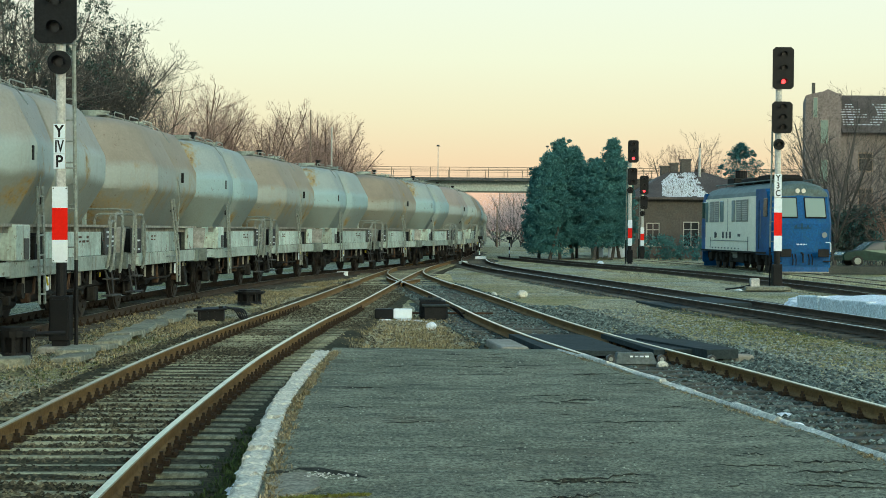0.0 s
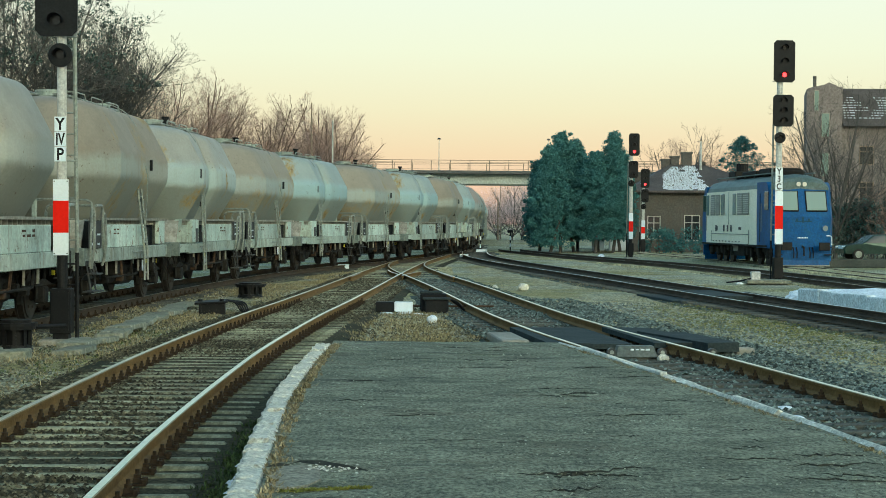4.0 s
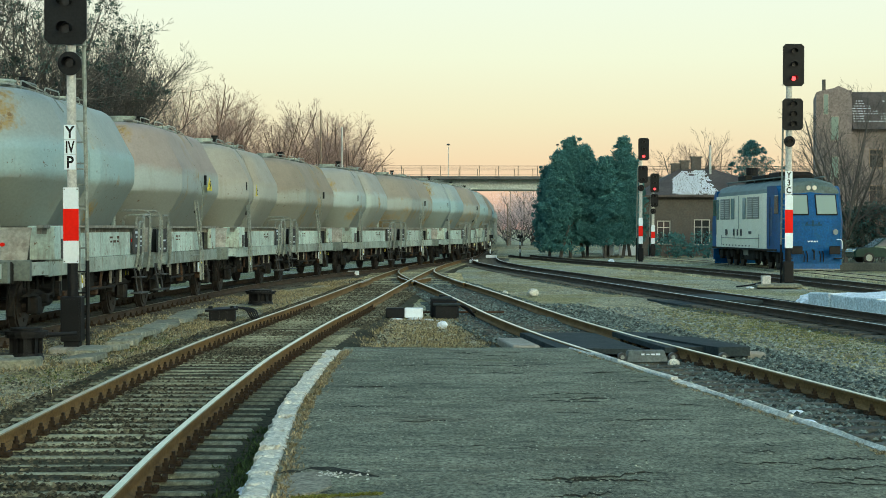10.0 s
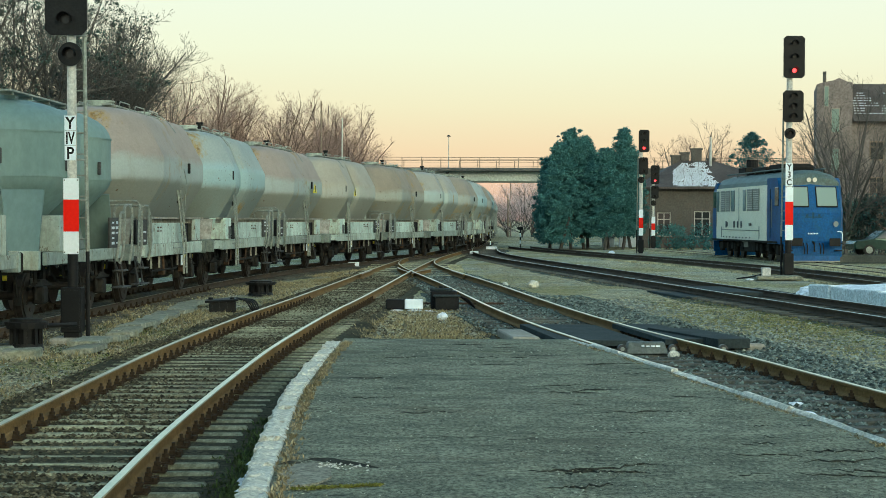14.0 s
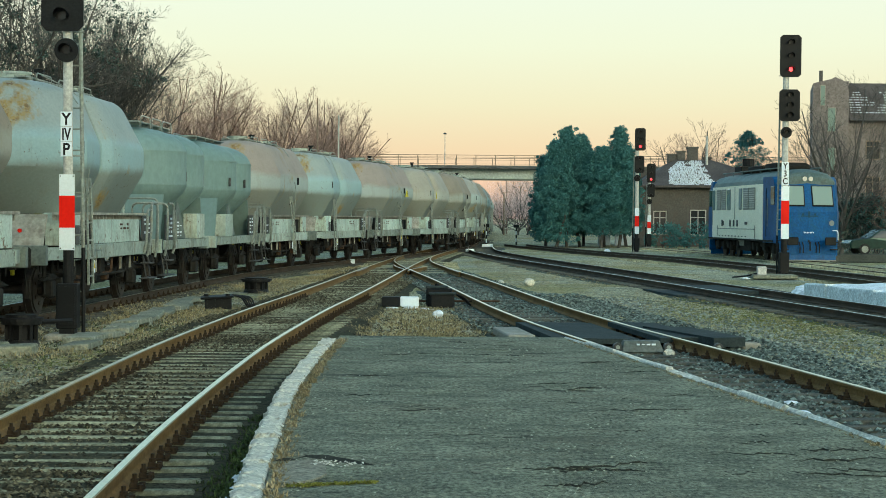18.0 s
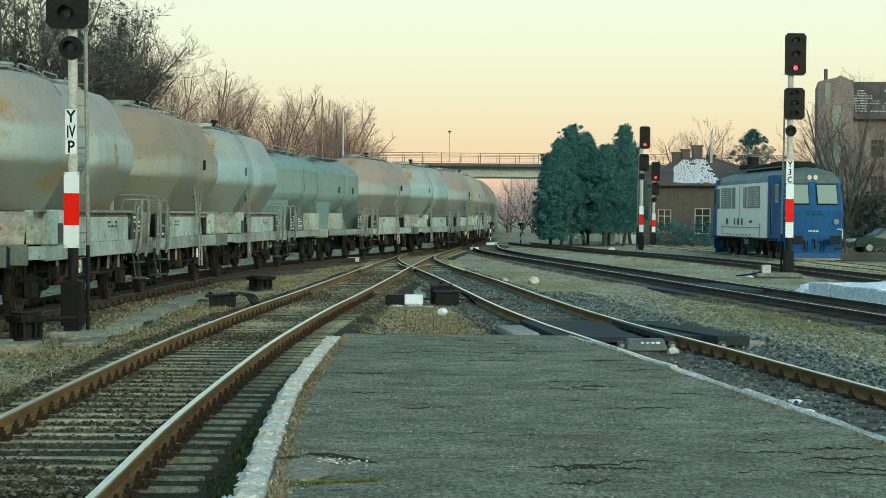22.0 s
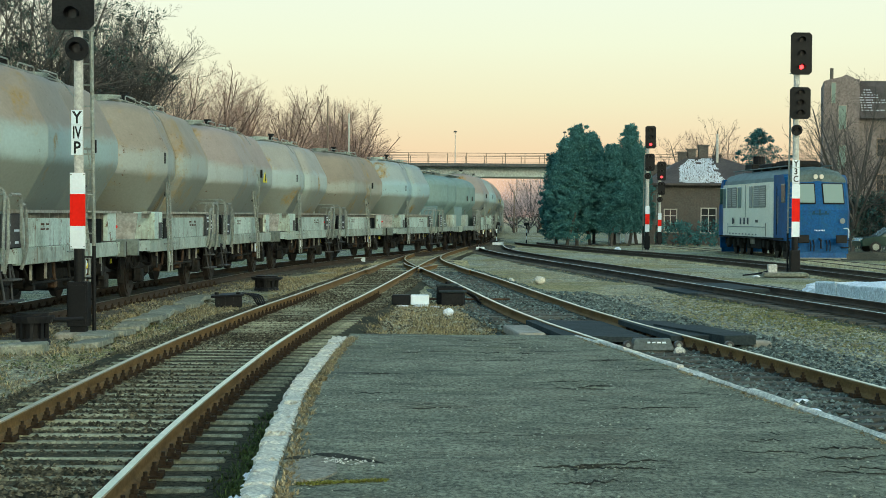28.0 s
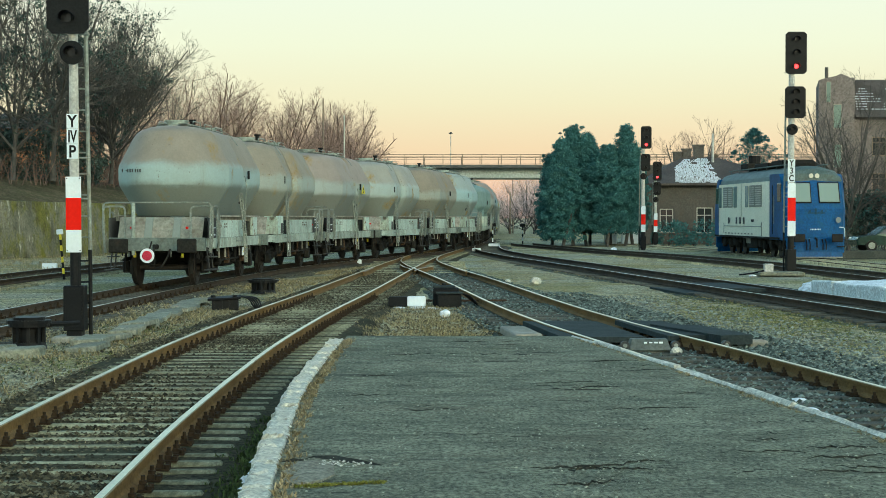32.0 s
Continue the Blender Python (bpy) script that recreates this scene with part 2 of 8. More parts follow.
M["pebble"] = surface("platform_grit", (0.18, 0.19, 0.14), (0.30, 0.30, 0.23), 0.9, 0, 5, 30, None, 0, 0, island=0.7)
M["strawlow"] = surface("trodden_dry_grass", (0.27, 0.215, 0.115), (0.36, 0.29, 0.165), 0.95, 0, 1.0, 10, (0.10, 0.10, 0.05), 0.6, 0, island=0.5)
M["bridgedark"] = surface("bridge_edge_beam", (0.10, 0.10, 0.095), (0.14, 0.14, 0.13), 0.9, 0, 0.25, 5)
M["lowwall"] = surface("dark_wall_concrete", (0.055, 0.062, 0.056), (0.085, 0.092, 0.082), 0.93, 0, 1.2, 14, (0.03, 0.034, 0.03), 0.6, 0.4)
M["railing"] = surface("railing_rust", (0.24, 0.18, 0.13), (0.31, 0.24, 0.18), 0.7, 0.2, 1, 8)
M["carpaint"] = surface("dark_green_car_paint", (0.012, 0.035, 0.03), (0.016, 0.042, 0.035), 0.25, 0.3, 1, 5, None, 0, 0)
# far wall colour with the distance haze painted in
M["haze"] = surface("haze_tinted_render", (0.42, 0.33, 0.30), (0.48, 0.38, 0.34), 0.95, 0, 0.2, 3)
M["redlamp"] = glow("red_signal_light", (1.0, 0.03, 0.04), 2.2)
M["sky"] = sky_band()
M["lens"] = surface("dark_lens", (0.01, 0.01, 0.012), (0.015, 0.015, 0.017), 0.15)


def chipped(name, c1, c2, rust, rand):
    """Wagon frame paint: two tones, brown runs from above, rust blisters and a grimy film."""
    m, nt, b = node_mat(name)
    col = mix(nt, ramp(nt, noise_node(nt, 1.3, 5, 0.6), [(0.35, (0, 0, 0)), (0.65, (1, 1, 1))]), c1, c2)
    col = mix(nt, ramp(nt, noise_node(nt, 2.6, 8, 0.72, stretch=(1.6, 1.6, 0.22)), [(0.52, (0, 0, 0)), (0.68, (0.75, 0.75, 0.75))]), col, (0.20, 0.15, 0.09))
    col = mix(nt, ramp(nt, noise_node(nt, 5.0, 9, 0.75), [(0.58, (0, 0, 0)), (0.64, (0.9, 0.9, 0.9))]), col, rust)
    col = mix(nt, ramp(nt, noise_node(nt, 0.8, 6, 0.7), [(0.50, (0, 0, 0)), (0.70, (0.7, 0.7, 0.7))]), col, (0.17, 0.165, 0.12))
    col = mix(nt, 0.3, col, ramp(nt, noise_node(nt, 14, 6, 0.65), [(0.35, (0.45, 0.45, 0.45)), (0.65, (1.5, 1.5, 1.5))]), "MULTIPLY")
    oi = nt.nodes.new("ShaderNodeObjectInfo")
    col = mix(nt, 1.0, col, ramp(nt, oi.outputs["Random"], [(0, (1 - rand,) * 3), (1, (1 + rand,) * 3)]), "MULTIPLY")
    nt.links.new(col, b.inputs["Base Color"])
    b.inputs["Roughness"].default_value, b.inputs["Specular IOR Level"].default_value = 0.7, 0.2
    return m


M["frame"] = chipped("wagon_frame_paint", (0.34, 0.40, 0.345), (0.47, 0.53, 0.46), (0.10, 0.065, 0.035), 0.25)
M["panel"] = chipped("wagon_panel_paint", (0.47, 0.58, 0.51), (0.62, 0.71, 0.63), (0.15, 0.085, 0.04), 0.16)


def make_glass(name, c, rough=0.08):
    m, nt, b = node_mat(name)
    b.inputs["Base Color"].default_value = (*c, 1)
    b.inputs["Roughness"].default_value = rough
    b.inputs["Coat Weight"].default_value = 0.5
    return m


M["glass"] = make_glass("window_glass_dark", (0.03, 0.035, 0.035))
# pale pane colour stands in for bright sky in the glass
M["cabglass"] = make_glass("cab_window_glass", (0.22, 0.30, 0.255))
M["headlamp"] = make_glass("headlamp_glass", (0.75, 0.72, 0.6))
M["dimlamp"] = make_glass("dull_headlamp_glass", (0.22, 0.27, 0.27))


def tank_paint(name, base, dust, level, dusty, ochre, seed):
    """Old wagon paint: its own hue, cement dust lying on the upper slopes down to an uneven edge, rust specks, runs and
    ochre scale; painted shade and splashes below the waist.
    """
    m, nt, b = node_mat(name)
    tc = nt.nodes.new("ShaderNodeTexCoord")
    mp = nt.nodes.new("ShaderNodeMapping")
    mp.inputs["Location"].default_value = (seed * 13.7, seed * 5.1, seed * 2.3)
    nt.links.new(tc.outputs["Object"], mp.inputs["Vector"])

    def own_noise(scale, detail, rough, stretch=None):
        v = mp.outputs["Vector"]
        if stretch:
            st = nt.nodes.new("ShaderNodeVectorMath")
            st.operation = "MULTIPLY"
            st.inputs[1].default_value = stretch
            nt.links.new(v, st.inputs[0])
            v = st.outputs[0]
        n = nt.nodes.new("ShaderNodeTexNoise")
        n.inputs["Scale"].default_value, n.inputs["Detail"].default_value, n.inputs["Roughness"].default_value = scale, detail, rough
        nt.links.new(v, n.inputs["Vector"])
        return n.outputs["Fac"]

    def grey(fac, lo, hi, top):
        return ramp(nt, fac, [(lo, (0, 0, 0)), (hi, (top,) * 3)])

    big = own_noise(0.7, 6, 0.65)
    col = mix(nt, grey(own_noise(0.45, 4, 0.55), 0.40, 0.62, 0.5), base, tuple(0.5 * c + 0.5 * q for c, q in zip(base, (0.36, 0.50, 0.47))))
    col = mix(nt, grey(own_noise(0.9, 5, 0.65), 0.46, 0.70, 0.45), col, tuple(0.55 * c + 0.45 * q for c, q in zip(base, dust)))
    sep = nt.nodes.new("ShaderNodeSeparateXYZ")
    nt.links.new(tc.outputs["Object"], sep.inputs[0])
    lift = nt.nodes.new("ShaderNodeMath")
    lift.operation = "MULTIPLY_ADD"
    nt.links.new(own_noise(1.0, 7, 0.7, (0.6, 1, 1)), lift.inputs[0])
    lift.inputs[1].default_value = 0.5
    nt.links.new(sep.outputs["Z"], lift.inputs[2])
    edge = nt.nodes.new("ShaderNodeMapRange")
    edge.interpolation_type = "SMOOTHSTEP"
    edge.inputs["From Min"].default_value, edge.inputs["From Max"].default_value, edge.inputs["To Max"].default_value = level + 0.13, level + 0.42, dusty
    nt.links.new(lift.outputs[0], edge.inputs["Value"])
    col = mix(nt, edge.outputs["Result"], col, mix(nt, grey(own_noise(1.6, 6, 0.7), 0.35, 0.7, 1.0), dust, tuple(1.25 * c for c in dust)))
    # underside shade painted in below the waist, with brake dust and cement splashes
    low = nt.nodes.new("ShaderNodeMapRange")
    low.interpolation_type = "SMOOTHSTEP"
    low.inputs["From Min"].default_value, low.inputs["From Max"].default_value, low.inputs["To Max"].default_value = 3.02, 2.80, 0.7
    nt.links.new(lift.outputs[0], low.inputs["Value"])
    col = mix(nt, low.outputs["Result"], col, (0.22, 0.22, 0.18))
    col = mix(nt, grey(own_noise(1.2, 8, 0.7, (2.2, 2.2, 0.25)), 0.56, 0.78, 0.5), col, (0.25, 0.22, 0.15))
    specks = mix(nt, 1.0, grey(own_noise(9.0, 7, 0.72), 0.61, 0.66, 1.0), grey(own_noise(0.8, 3, 0.5, (1, 1, 1.6)), 0.50, 0.60, 0.9), "MULTIPLY")
    col = mix(nt, specks, col, (0.13, 0.065, 0.03))
    if ochre:
        patch = mix(nt, 1.0, grey(own_noise(0.75, 5, 0.65, (1, 1, 0.8)), 0.60 - 0.08 * ochre, 0.66, 0.9), grey(own_noise(4.0, 6, 0.75), 0.36, 0.56, 1.0), "MULTIPLY")
        col = mix(nt, patch, col, (0.36, 0.24, 0.075))
        core = mix(nt, 1.0, grey(own_noise(0.75, 5, 0.65, (1, 1, 0.8)), 0.66 - 0.06 * ochre, 0.71, 0.9), grey(own_noise(7.0, 6, 0.75), 0.47, 0.56, 1.0), "MULTIPLY")
        col = mix(nt, core, col, (0.15, 0.075, 0.025))
    col = mix(nt, 0.2, col, ramp(nt, own_noise(20, 5, 0.6), [(0.3, (0.6, 0.6, 0.6)), (0.7, (1.3, 1.3, 1.3))]), "MULTIPLY")
    nt.links.new(col, b.inputs["Base Color"])
    b.inputs["Roughness"].default_value = 0.68
    b.inputs["Specular IOR Level"].default_value = 0.25
    bump(nt, b, big, 0.2, 0.05)
    return m


PAINTS = {  # paint, dust, height of the dust's edge, how much of it, ochre scale
    "tail": ((0.398, 0.504, 0.482), (0.281, 0.232, 0.177), 3.14, 0.92, 0.2),
    "pale": ((0.432, 0.494, 0.462), (0.319, 0.292, 0.242), 3.20, 0.8, 0.3),
    "blue": ((0.346, 0.477, 0.482), (0.304, 0.320, 0.285), 3.24, 0.75, 0.15),
    "cream": ((0.432, 0.435, 0.377), (0.334, 0.304, 0.242), 3.05, 0.85, 0.0),
    "brown": ((0.380, 0.375, 0.316), (0.258, 0.212, 0.156), 3.02, 0.92, 0.6),
    "ochre": ((0.398, 0.430, 0.387), (0.281, 0.236, 0.177), 3.10, 0.9, 1.0),
    "pink": ((0.406, 0.449, 0.422), (0.304, 0.248, 0.207), 3.10, 0.9, 0.5),
}
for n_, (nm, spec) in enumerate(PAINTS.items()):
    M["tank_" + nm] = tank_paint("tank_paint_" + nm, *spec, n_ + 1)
M["saddle"] = surface("dull_saddle_paint", (0.14, 0.17, 0.15), (0.19, 0.225, 0.20), 0.65, 0, 0.8, 12, (0.10, 0.075, 0.05), 0.5, 0.1, 0.15)
M["tankblue"] = surface("tank_blue_grey_paint", (0.17, 0.25, 0.235), (0.215, 0.30, 0.28), 0.6, 0, 0.5, 10, (0.20, 0.23, 0.20), 0.2, 0.1, 0.08, grain=0.12, stretch=(1, 1, 0.5))


def ground_mat():
    """Cinders, gravel, dry grass and moss in patches."""
    m, nt, b = node_mat("yard_ground")
    big, mid, fine, grit = noise_node(nt, 0.16, 5, 0.6), noise_node(nt, 1.1, 7, 0.72), noise_node(nt, 14, 8, 0.8, stretch=(1.0, 0.35, 1.0)), noise_node(nt, 50, 4, 0.7, stretch=(1.0, 0.35, 1.0))
    col = mix(nt, ramp(nt, mid, [(0.40, (0, 0, 0)), (0.58, (1, 1, 1))]), (0.275, 0.28, 0.21), (0.45, 0.43, 0.305))
    col = mix(nt, ramp(nt, big, [(0.48, (0, 0, 0)), (0.58, (0.75, 0.75, 0.75))]), col, (0.27, 0.25, 0.11))
    col = mix(nt, ramp(nt, noise_node(nt, 0.3, 4, 0.6), [(0.54, (0, 0, 0)), (0.64, (0.6, 0.6, 0.6))]), col, (0.32, 0.33, 0.29))
    col = mix(nt, 0.75, col, ramp(nt, fine, [(0.4, (0.25, 0.25, 0.25)), (0.6, (1.85, 1.8, 1.7))]), "MULTIPLY")
    col = mix(nt, 0.5, col, ramp(nt, grit, [(0.4, (0.35, 0.35, 0.35)), (0.6, (1.7, 1.7, 1.65))]), "MULTIPLY")
    nt.links.new(col, b.inputs["Base Color"])
    b.inputs["Roughness"].default_value = 0.96
    b.inputs["Specular IOR Level"].default_value = 0.08
    bump(nt, b, fine, 0.9, 0.06)
    return m


M["ground"] = ground_mat()


def wall_mat():
    """Old concrete wall: yellow-green moss in patches, dark damp runs and white lime runs down the face."""
    m, nt, b = node_mat("mossy_wall_concrete")
    n1, n2, n3 = noise_node(nt, 0.5, 6, 0.65), noise_node(nt, 0.75, 8, 0.7, stretch=(1.0, 1.0, 0.6)), noise_node(nt, 1.7, 8, 0.75, stretch=(1.2, 1.2, 0.28))
    fine = noise_node(nt, 11, 6, 0.7)
    col = mix(nt, ramp(nt, n1, [(0.38, (0, 0, 0)), (0.62, (1, 1, 1))]), (0.15, 0.145, 0.105), (0.25, 0.235, 0.175))
    col = mix(nt, ramp(nt, n2, [(0.43, (0, 0, 0)), (0.55, (0.9, 0.9, 0.9))]), col, (0.18, 0.17, 0.035))
    col = mix(nt, ramp(nt, noise_node(nt, 0.6, 8, 0.72, stretch=(1.0, 1.0, 0.8)), [(0.46, (0, 0, 0)), (0.64, (0.85, 0.85, 0.85))]), col, (0.055, 0.054, 0.038))
    col = mix(nt, ramp(nt, n3, [(0.57, (0, 0, 0)), (0.65, (0.8, 0.8, 0.8))]), col, (0.58, 0.56, 0.46))
    col = mix(nt, 0.6, col, ramp(nt, fine, [(0.35, (0.4, 0.4, 0.4)), (0.65, (1.55, 1.55, 1.5))]), "MULTIPLY")
    nt.links.new(col, b.inputs["Base Color"])
    b.inputs["Roughness"].default_value = 0.95
    b.inputs["Specular IOR Level"].default_value = 0.08
    bump(nt, b, n2, 0.6, 0.08)
    return m


M["wallmoss"] = wall_mat()
M["bankearth"] = surface("leaf_strewn_bank", (0.10, 0.082, 0.05), (0.17, 0.135, 0.082), 0.95, 0, 0.5, 9, (0.06, 0.08, 0.03), 0.8, 0.8, grain=0.8, gloss=0.05)


def asphalt_mat():
    """Old asphalt: stone grain, worn lanes, dark creases across the way, moss in patches."""
    m, nt, b = node_mat("platform_asphalt")
    big, mid, fine, grit = noise_node(nt, 0.45, 5, 0.6), noise_node(nt, 2.6, 6, 0.7), noise_node(nt, 30, 8, 0.8, stretch=(1.0, 0.5, 1.0)), noise_node(nt, 90, 3, 0.6, stretch=(1.0, 0.4, 1.0))
    col = mix(nt, ramp(nt, big, [(0.35, (0, 0, 0)), (0.65, (1, 1, 1))]), (0.162, 0.168, 0.122), (0.22, 0.224, 0.164))
    col = mix(nt, 0.55, col, ramp(nt, mid, [(0.38, (0.5, 0.5, 0.5)), (0.62, (1.45, 1.45, 1.4))]), "MULTIPLY")
    col = mix(nt, 0.72, col, ramp(nt, fine, [(0.40, (0.2, 0.2, 0.2)), (0.60, (1.95, 1.95, 1.9))]), "MULTIPLY")
    col = mix(nt, ramp(nt, grit, [(0.60, (0, 0, 0)), (0.66, (0.8, 0.8, 0.8))]), col, (0.30, 0.30, 0.24))
    streak = noise_node(nt, 1.3, 8, 0.72, stretch=(0.55, 1.5, 1.0))
    col = mix(nt, ramp(nt, streak, [(0.53, (0, 0, 0)), (0.66, (0.7, 0.7, 0.7))]), col, (0.06, 0.064, 0.048))
    brown = noise_node(nt, 0.9, 6, 0.7, stretch=(0.7, 1.3, 1.0))
    col = mix(nt, ramp(nt, brown, [(0.55, (0, 0, 0)), (0.70, (0.55, 0.55, 0.55))]), col, (0.15, 0.125, 0.085))
    crease = noise_node(nt, 0.75, 9, 0.66, stretch=(0.6, 1.5, 1.0))
    line = ramp(nt, crease, [(0.488, (0, 0, 0)), (0.497, (1, 1, 1)), (0.503, (1, 1, 1)), (0.512, (0, 0, 0))])
    where = ramp(nt, noise_node(nt, 0.7, 3, 0.5), [(0.54, (0, 0, 0)), (0.64, (0.95, 0.95, 0.95))])
    cr = mix(nt, 1.0, line, where, "MULTIPLY")
    col = mix(nt, cr, col, (0.028, 0.03, 0.024))
    moss = mix(nt, 1.0, ramp(nt, noise_node(nt, 0.33, 4, 0.6), [(0.58, (0, 0, 0)), (0.68, (0.5, 0.5, 0.5))]), ramp(nt, mid, [(0.45, (0, 0, 0)), (0.6, (1, 1, 1))]), "MULTIPLY")
    col = mix(nt, moss, col, (0.11, 0.115, 0.04))
    nt.links.new(col, b.inputs["Base Color"])
    b.inputs["Roughness"].default_value = 0.95
    b.inputs["Specular IOR Level"].default_value = 0.1
    h = mix(nt, 0.35, fine, mid)
    h = mix(nt, cr, h, (0.0, 0.0, 0.0))
    bump(nt, b, h, 0.7, 0.02)
    return m


M["asphalt"] = asphalt_mat()
M["stonedark"] = surface("dark_ballast_stones", (0.085, 0.108, 0.095), (0.175, 0.21, 0.188), 0.95, 0, 9, 30, (0.05, 0.052, 0.042), 0.6, 0.4, island=0.75, gloss=0.1)
M["stonegrey"] = surface("grey_gravel", (0.165, 0.19, 0.16), (0.275, 0.30, 0.255), 0.92, 0, 9, 30, (0.09, 0.09, 0.075), 0.6, 0.4, island=0.65)

# ---- mesh helpers ----


def part(name, bm, material, parent=None, label="", smooth=False):
    """Links a bmesh as one mesh object under a thing or a part."""
    me = bpy.data.meshes.new(name)
    bm.to_mesh(me)
    bm.free()
    for m in material if isinstance(material, (list, tuple)) else [material]:
        me.materials.append(m)
    if smooth:
        me.polygons.foreach_set("use_smooth", [True] * len(me.polygons))
    ob = new(name, me)
    if parent:
        ob.parent = parent
    if label:
        ob["label"] = label
    return ob


def again(name, mesh, parent, m):
    """One more object on a mesh that exists, at the pose m in its parent's space."""
    ob = new(name, mesh)
    ob.parent = parent
    ob.matrix_basis = m
    return ob


def box(bm, c, s, rot=None, bevel=0.0, taper=None):
    """A box at c of size s; taper: scale of the top face in x and y."""
    v = bmesh.ops.create_cube(bm, size=1.0)["verts"]
    for p in v:
        x, y, z = p.co
        if taper and z > 0:
            x, y = x * taper[0], y * taper[1]
        p.co = (x * s[0], y * s[1], z * s[2])
    if bevel:
        e = list({e for p in v for e in p.link_edges})
        r = bmesh.ops.bevel(bm, geom=e, offset=bevel, segments=1, affect="EDGES", profile=0.5)
        v = list({p for f in r["faces"] for p in f.verts} | {p for p in v if p.is_valid})
    m = Matrix.Translation(c) @ (rot.to_4x4() if rot else Matrix())
    bmesh.ops.transform(bm, matrix=m, verts=v)
    return bm


def tube(bm, pts, r, seg=6, r2=None, closed=False):
    """A round bar through points, radius r at the start and r2 at the end."""
    pts = [Vector(p) for p in pts]
    n, rings = len(pts), []
    up = Vector((0, 0, 1))
    for i, p in enumerate(pts):
        d = (pts[min(i + 1, n - 1)] - pts[max(i - 1, 0)]).normalized()
        a = d.cross(up if abs(d.z) < 0.95 else Vector((1, 0, 0))).normalized()
        b = d.cross(a)
        q = r if r2 is None else r + (r2 - r) * i / (n - 1)
        rings.append([bm.verts.new(p + q * (math.cos(k * math.tau / seg) * a + math.sin(k * math.tau / seg) * b)) for k in range(seg)])
    for a, b in zip(rings, rings[1:]):
        for k in range(seg):
            bm.faces.new((a[k], a[(k + 1) % seg], b[(k + 1) % seg], b[k]))
    if seg > 2:
        bm.faces.new(rings[0][::-1])
        bm.faces.new(rings[-1])
    return bm


def disc(bm, c, axis, r, depth, seg=24, r2=None):
    c, axis = Vector(c), Vector(axis).normalized()
    m = Matrix.Translation(c) @ axis.to_track_quat("Z", "Y").to_matrix().to_4x4()
    bmesh.ops.create_cone(bm, cap_ends=True, segments=seg, radius1=r, radius2=r if r2 is None else r2, depth=depth, matrix=m)
    return bm


def loft(bm, rings, caps=True, flip=False):
    vs = [[bm.verts.new(p) for p in ring] for ring in rings]
    n = len(vs[0])
    for a, b in zip(vs, vs[1:]):
        for k in range(n):
            q = (a[k], a[(k + 1) % n], b[(k + 1) % n], b[k])
            bm.faces.new(q[::-1] if flip else q)
    if caps:
        bm.faces.new(vs[0] if flip else vs[0][::-1])
        bm.faces.new(vs[-1][::-1] if flip else vs[-1])
    return bm


def empty(name, m=None):
    ob = new(name)
    ob.empty_display_size = 0.3
    if m is not None:
        ob.matrix_basis = m
    return ob


def text_part(text, size, m, material, parent, name="lettering"):
    cu = bpy.data.curves.new(name, "FONT")
    cu.body, cu.size, cu.align_x, cu.align_y, cu.extrude = text, size, "CENTER", "CENTER", 0.002
    cu.offset = 0.006
    cu.materials.append(material)
    ob = new(name, cu)
    ob.parent = parent
    ob.matrix_basis = m
    return ob


class Line:
    """A smooth line in plan through (along, across) stations, with place and heading by its length."""

    def __init__(self, stations, n=24):
        P = [Vector((x, y)) for y, x in stations]
        P = [P[0] * 2 - P[1]] + P + [P[-1] * 2 - P[-2]]
        pts = []
        for a, b, c, d in zip(P, P[1:], P[2:], P[3:]):
            for k in range(n):
                t = k / n
                pts.append(0.5 * (2 * b + (c - a) * t + (2 * a - 5 * b + 4 * c - d) * t * t + (3 * b - a - 3 * c + d) * t ** 3))
        pts.append(P[-2])
        self.p = np.array([tuple(q) for q in pts])
        self.s = np.r_[0, np.cumsum(np.hypot(*np.diff(self.p, axis=0).T))]
        self.length = float(self.s[-1])

    def at(self, s):
        return np.array([np.interp(s, self.s, self.p[:, 0]), np.interp(s, self.s, self.p[:, 1])])

    def heading(self, s):
        d = self.at(s + 0.6) - self.at(s - 0.6)
        return math.atan2(d[1], d[0])

    def s_at_y(self, y):
        return float(np.interp(y, self.p[:, 1], self.s))

    def side(self, s, off):
        h = self.heading(s)
        q = self.at(s)
        return q[0] + off * math.sin(h), q[1] - off * math.cos(h)


# ---- plan: the tracks ----
TRAIN = Line([(-180, -15.2), (-100, -12.4), (-40, -10.3), (0, -8.9), (34, -7.7), (46, -7.25), (56, -6.6), (64.5, -5.63), (71.5, -4.5), (77.5, -3.3), (87, -1.55),
              (100, 0.4), (125, 2.2), (187, 4.6), (300, 8.0), (460, 12.8)])
NEAR = Line([(-30, -2.3), (4, -2.72), (11, -2.93), (15, -3.05), (20.6, -3.1), (25.4, -3.07), (33, -2.86), (40, -2.55), (50, -2.17), (60, -1.82), (70, -1.42), (80, -0.95), (90, -0.3), (101, 0.5)])
BRANCH = Line([(-30, 9.6), (4, 5.65), (12, 4.65), (18.15, 3.86), (21.1, 3.5), (23.65, 3.18), (26.5, 2.8), (30, 2.36), (36.2, 1.76), (48.8, 0.8), (59.4, -0.12), (66, -0.66), (72, -0.98), (78, -0.98), (84, -0.7)])
THIRD = Line([(-30, 14.5), (6, 11.4), (30, 9.2), (37, 8.45), (48, 7.25), (62, 5.75), (72, 4.6), (85, 3.3), (100, 2.6), (125, 3.3), (150, 4.2)])
FOURTH = Line([(20, 14.6), (52, 13.6), (63, 13.0), (71, 12.2), (81, 11.0), (99, 7.9), (125, 5.2), (160, 6.2)])
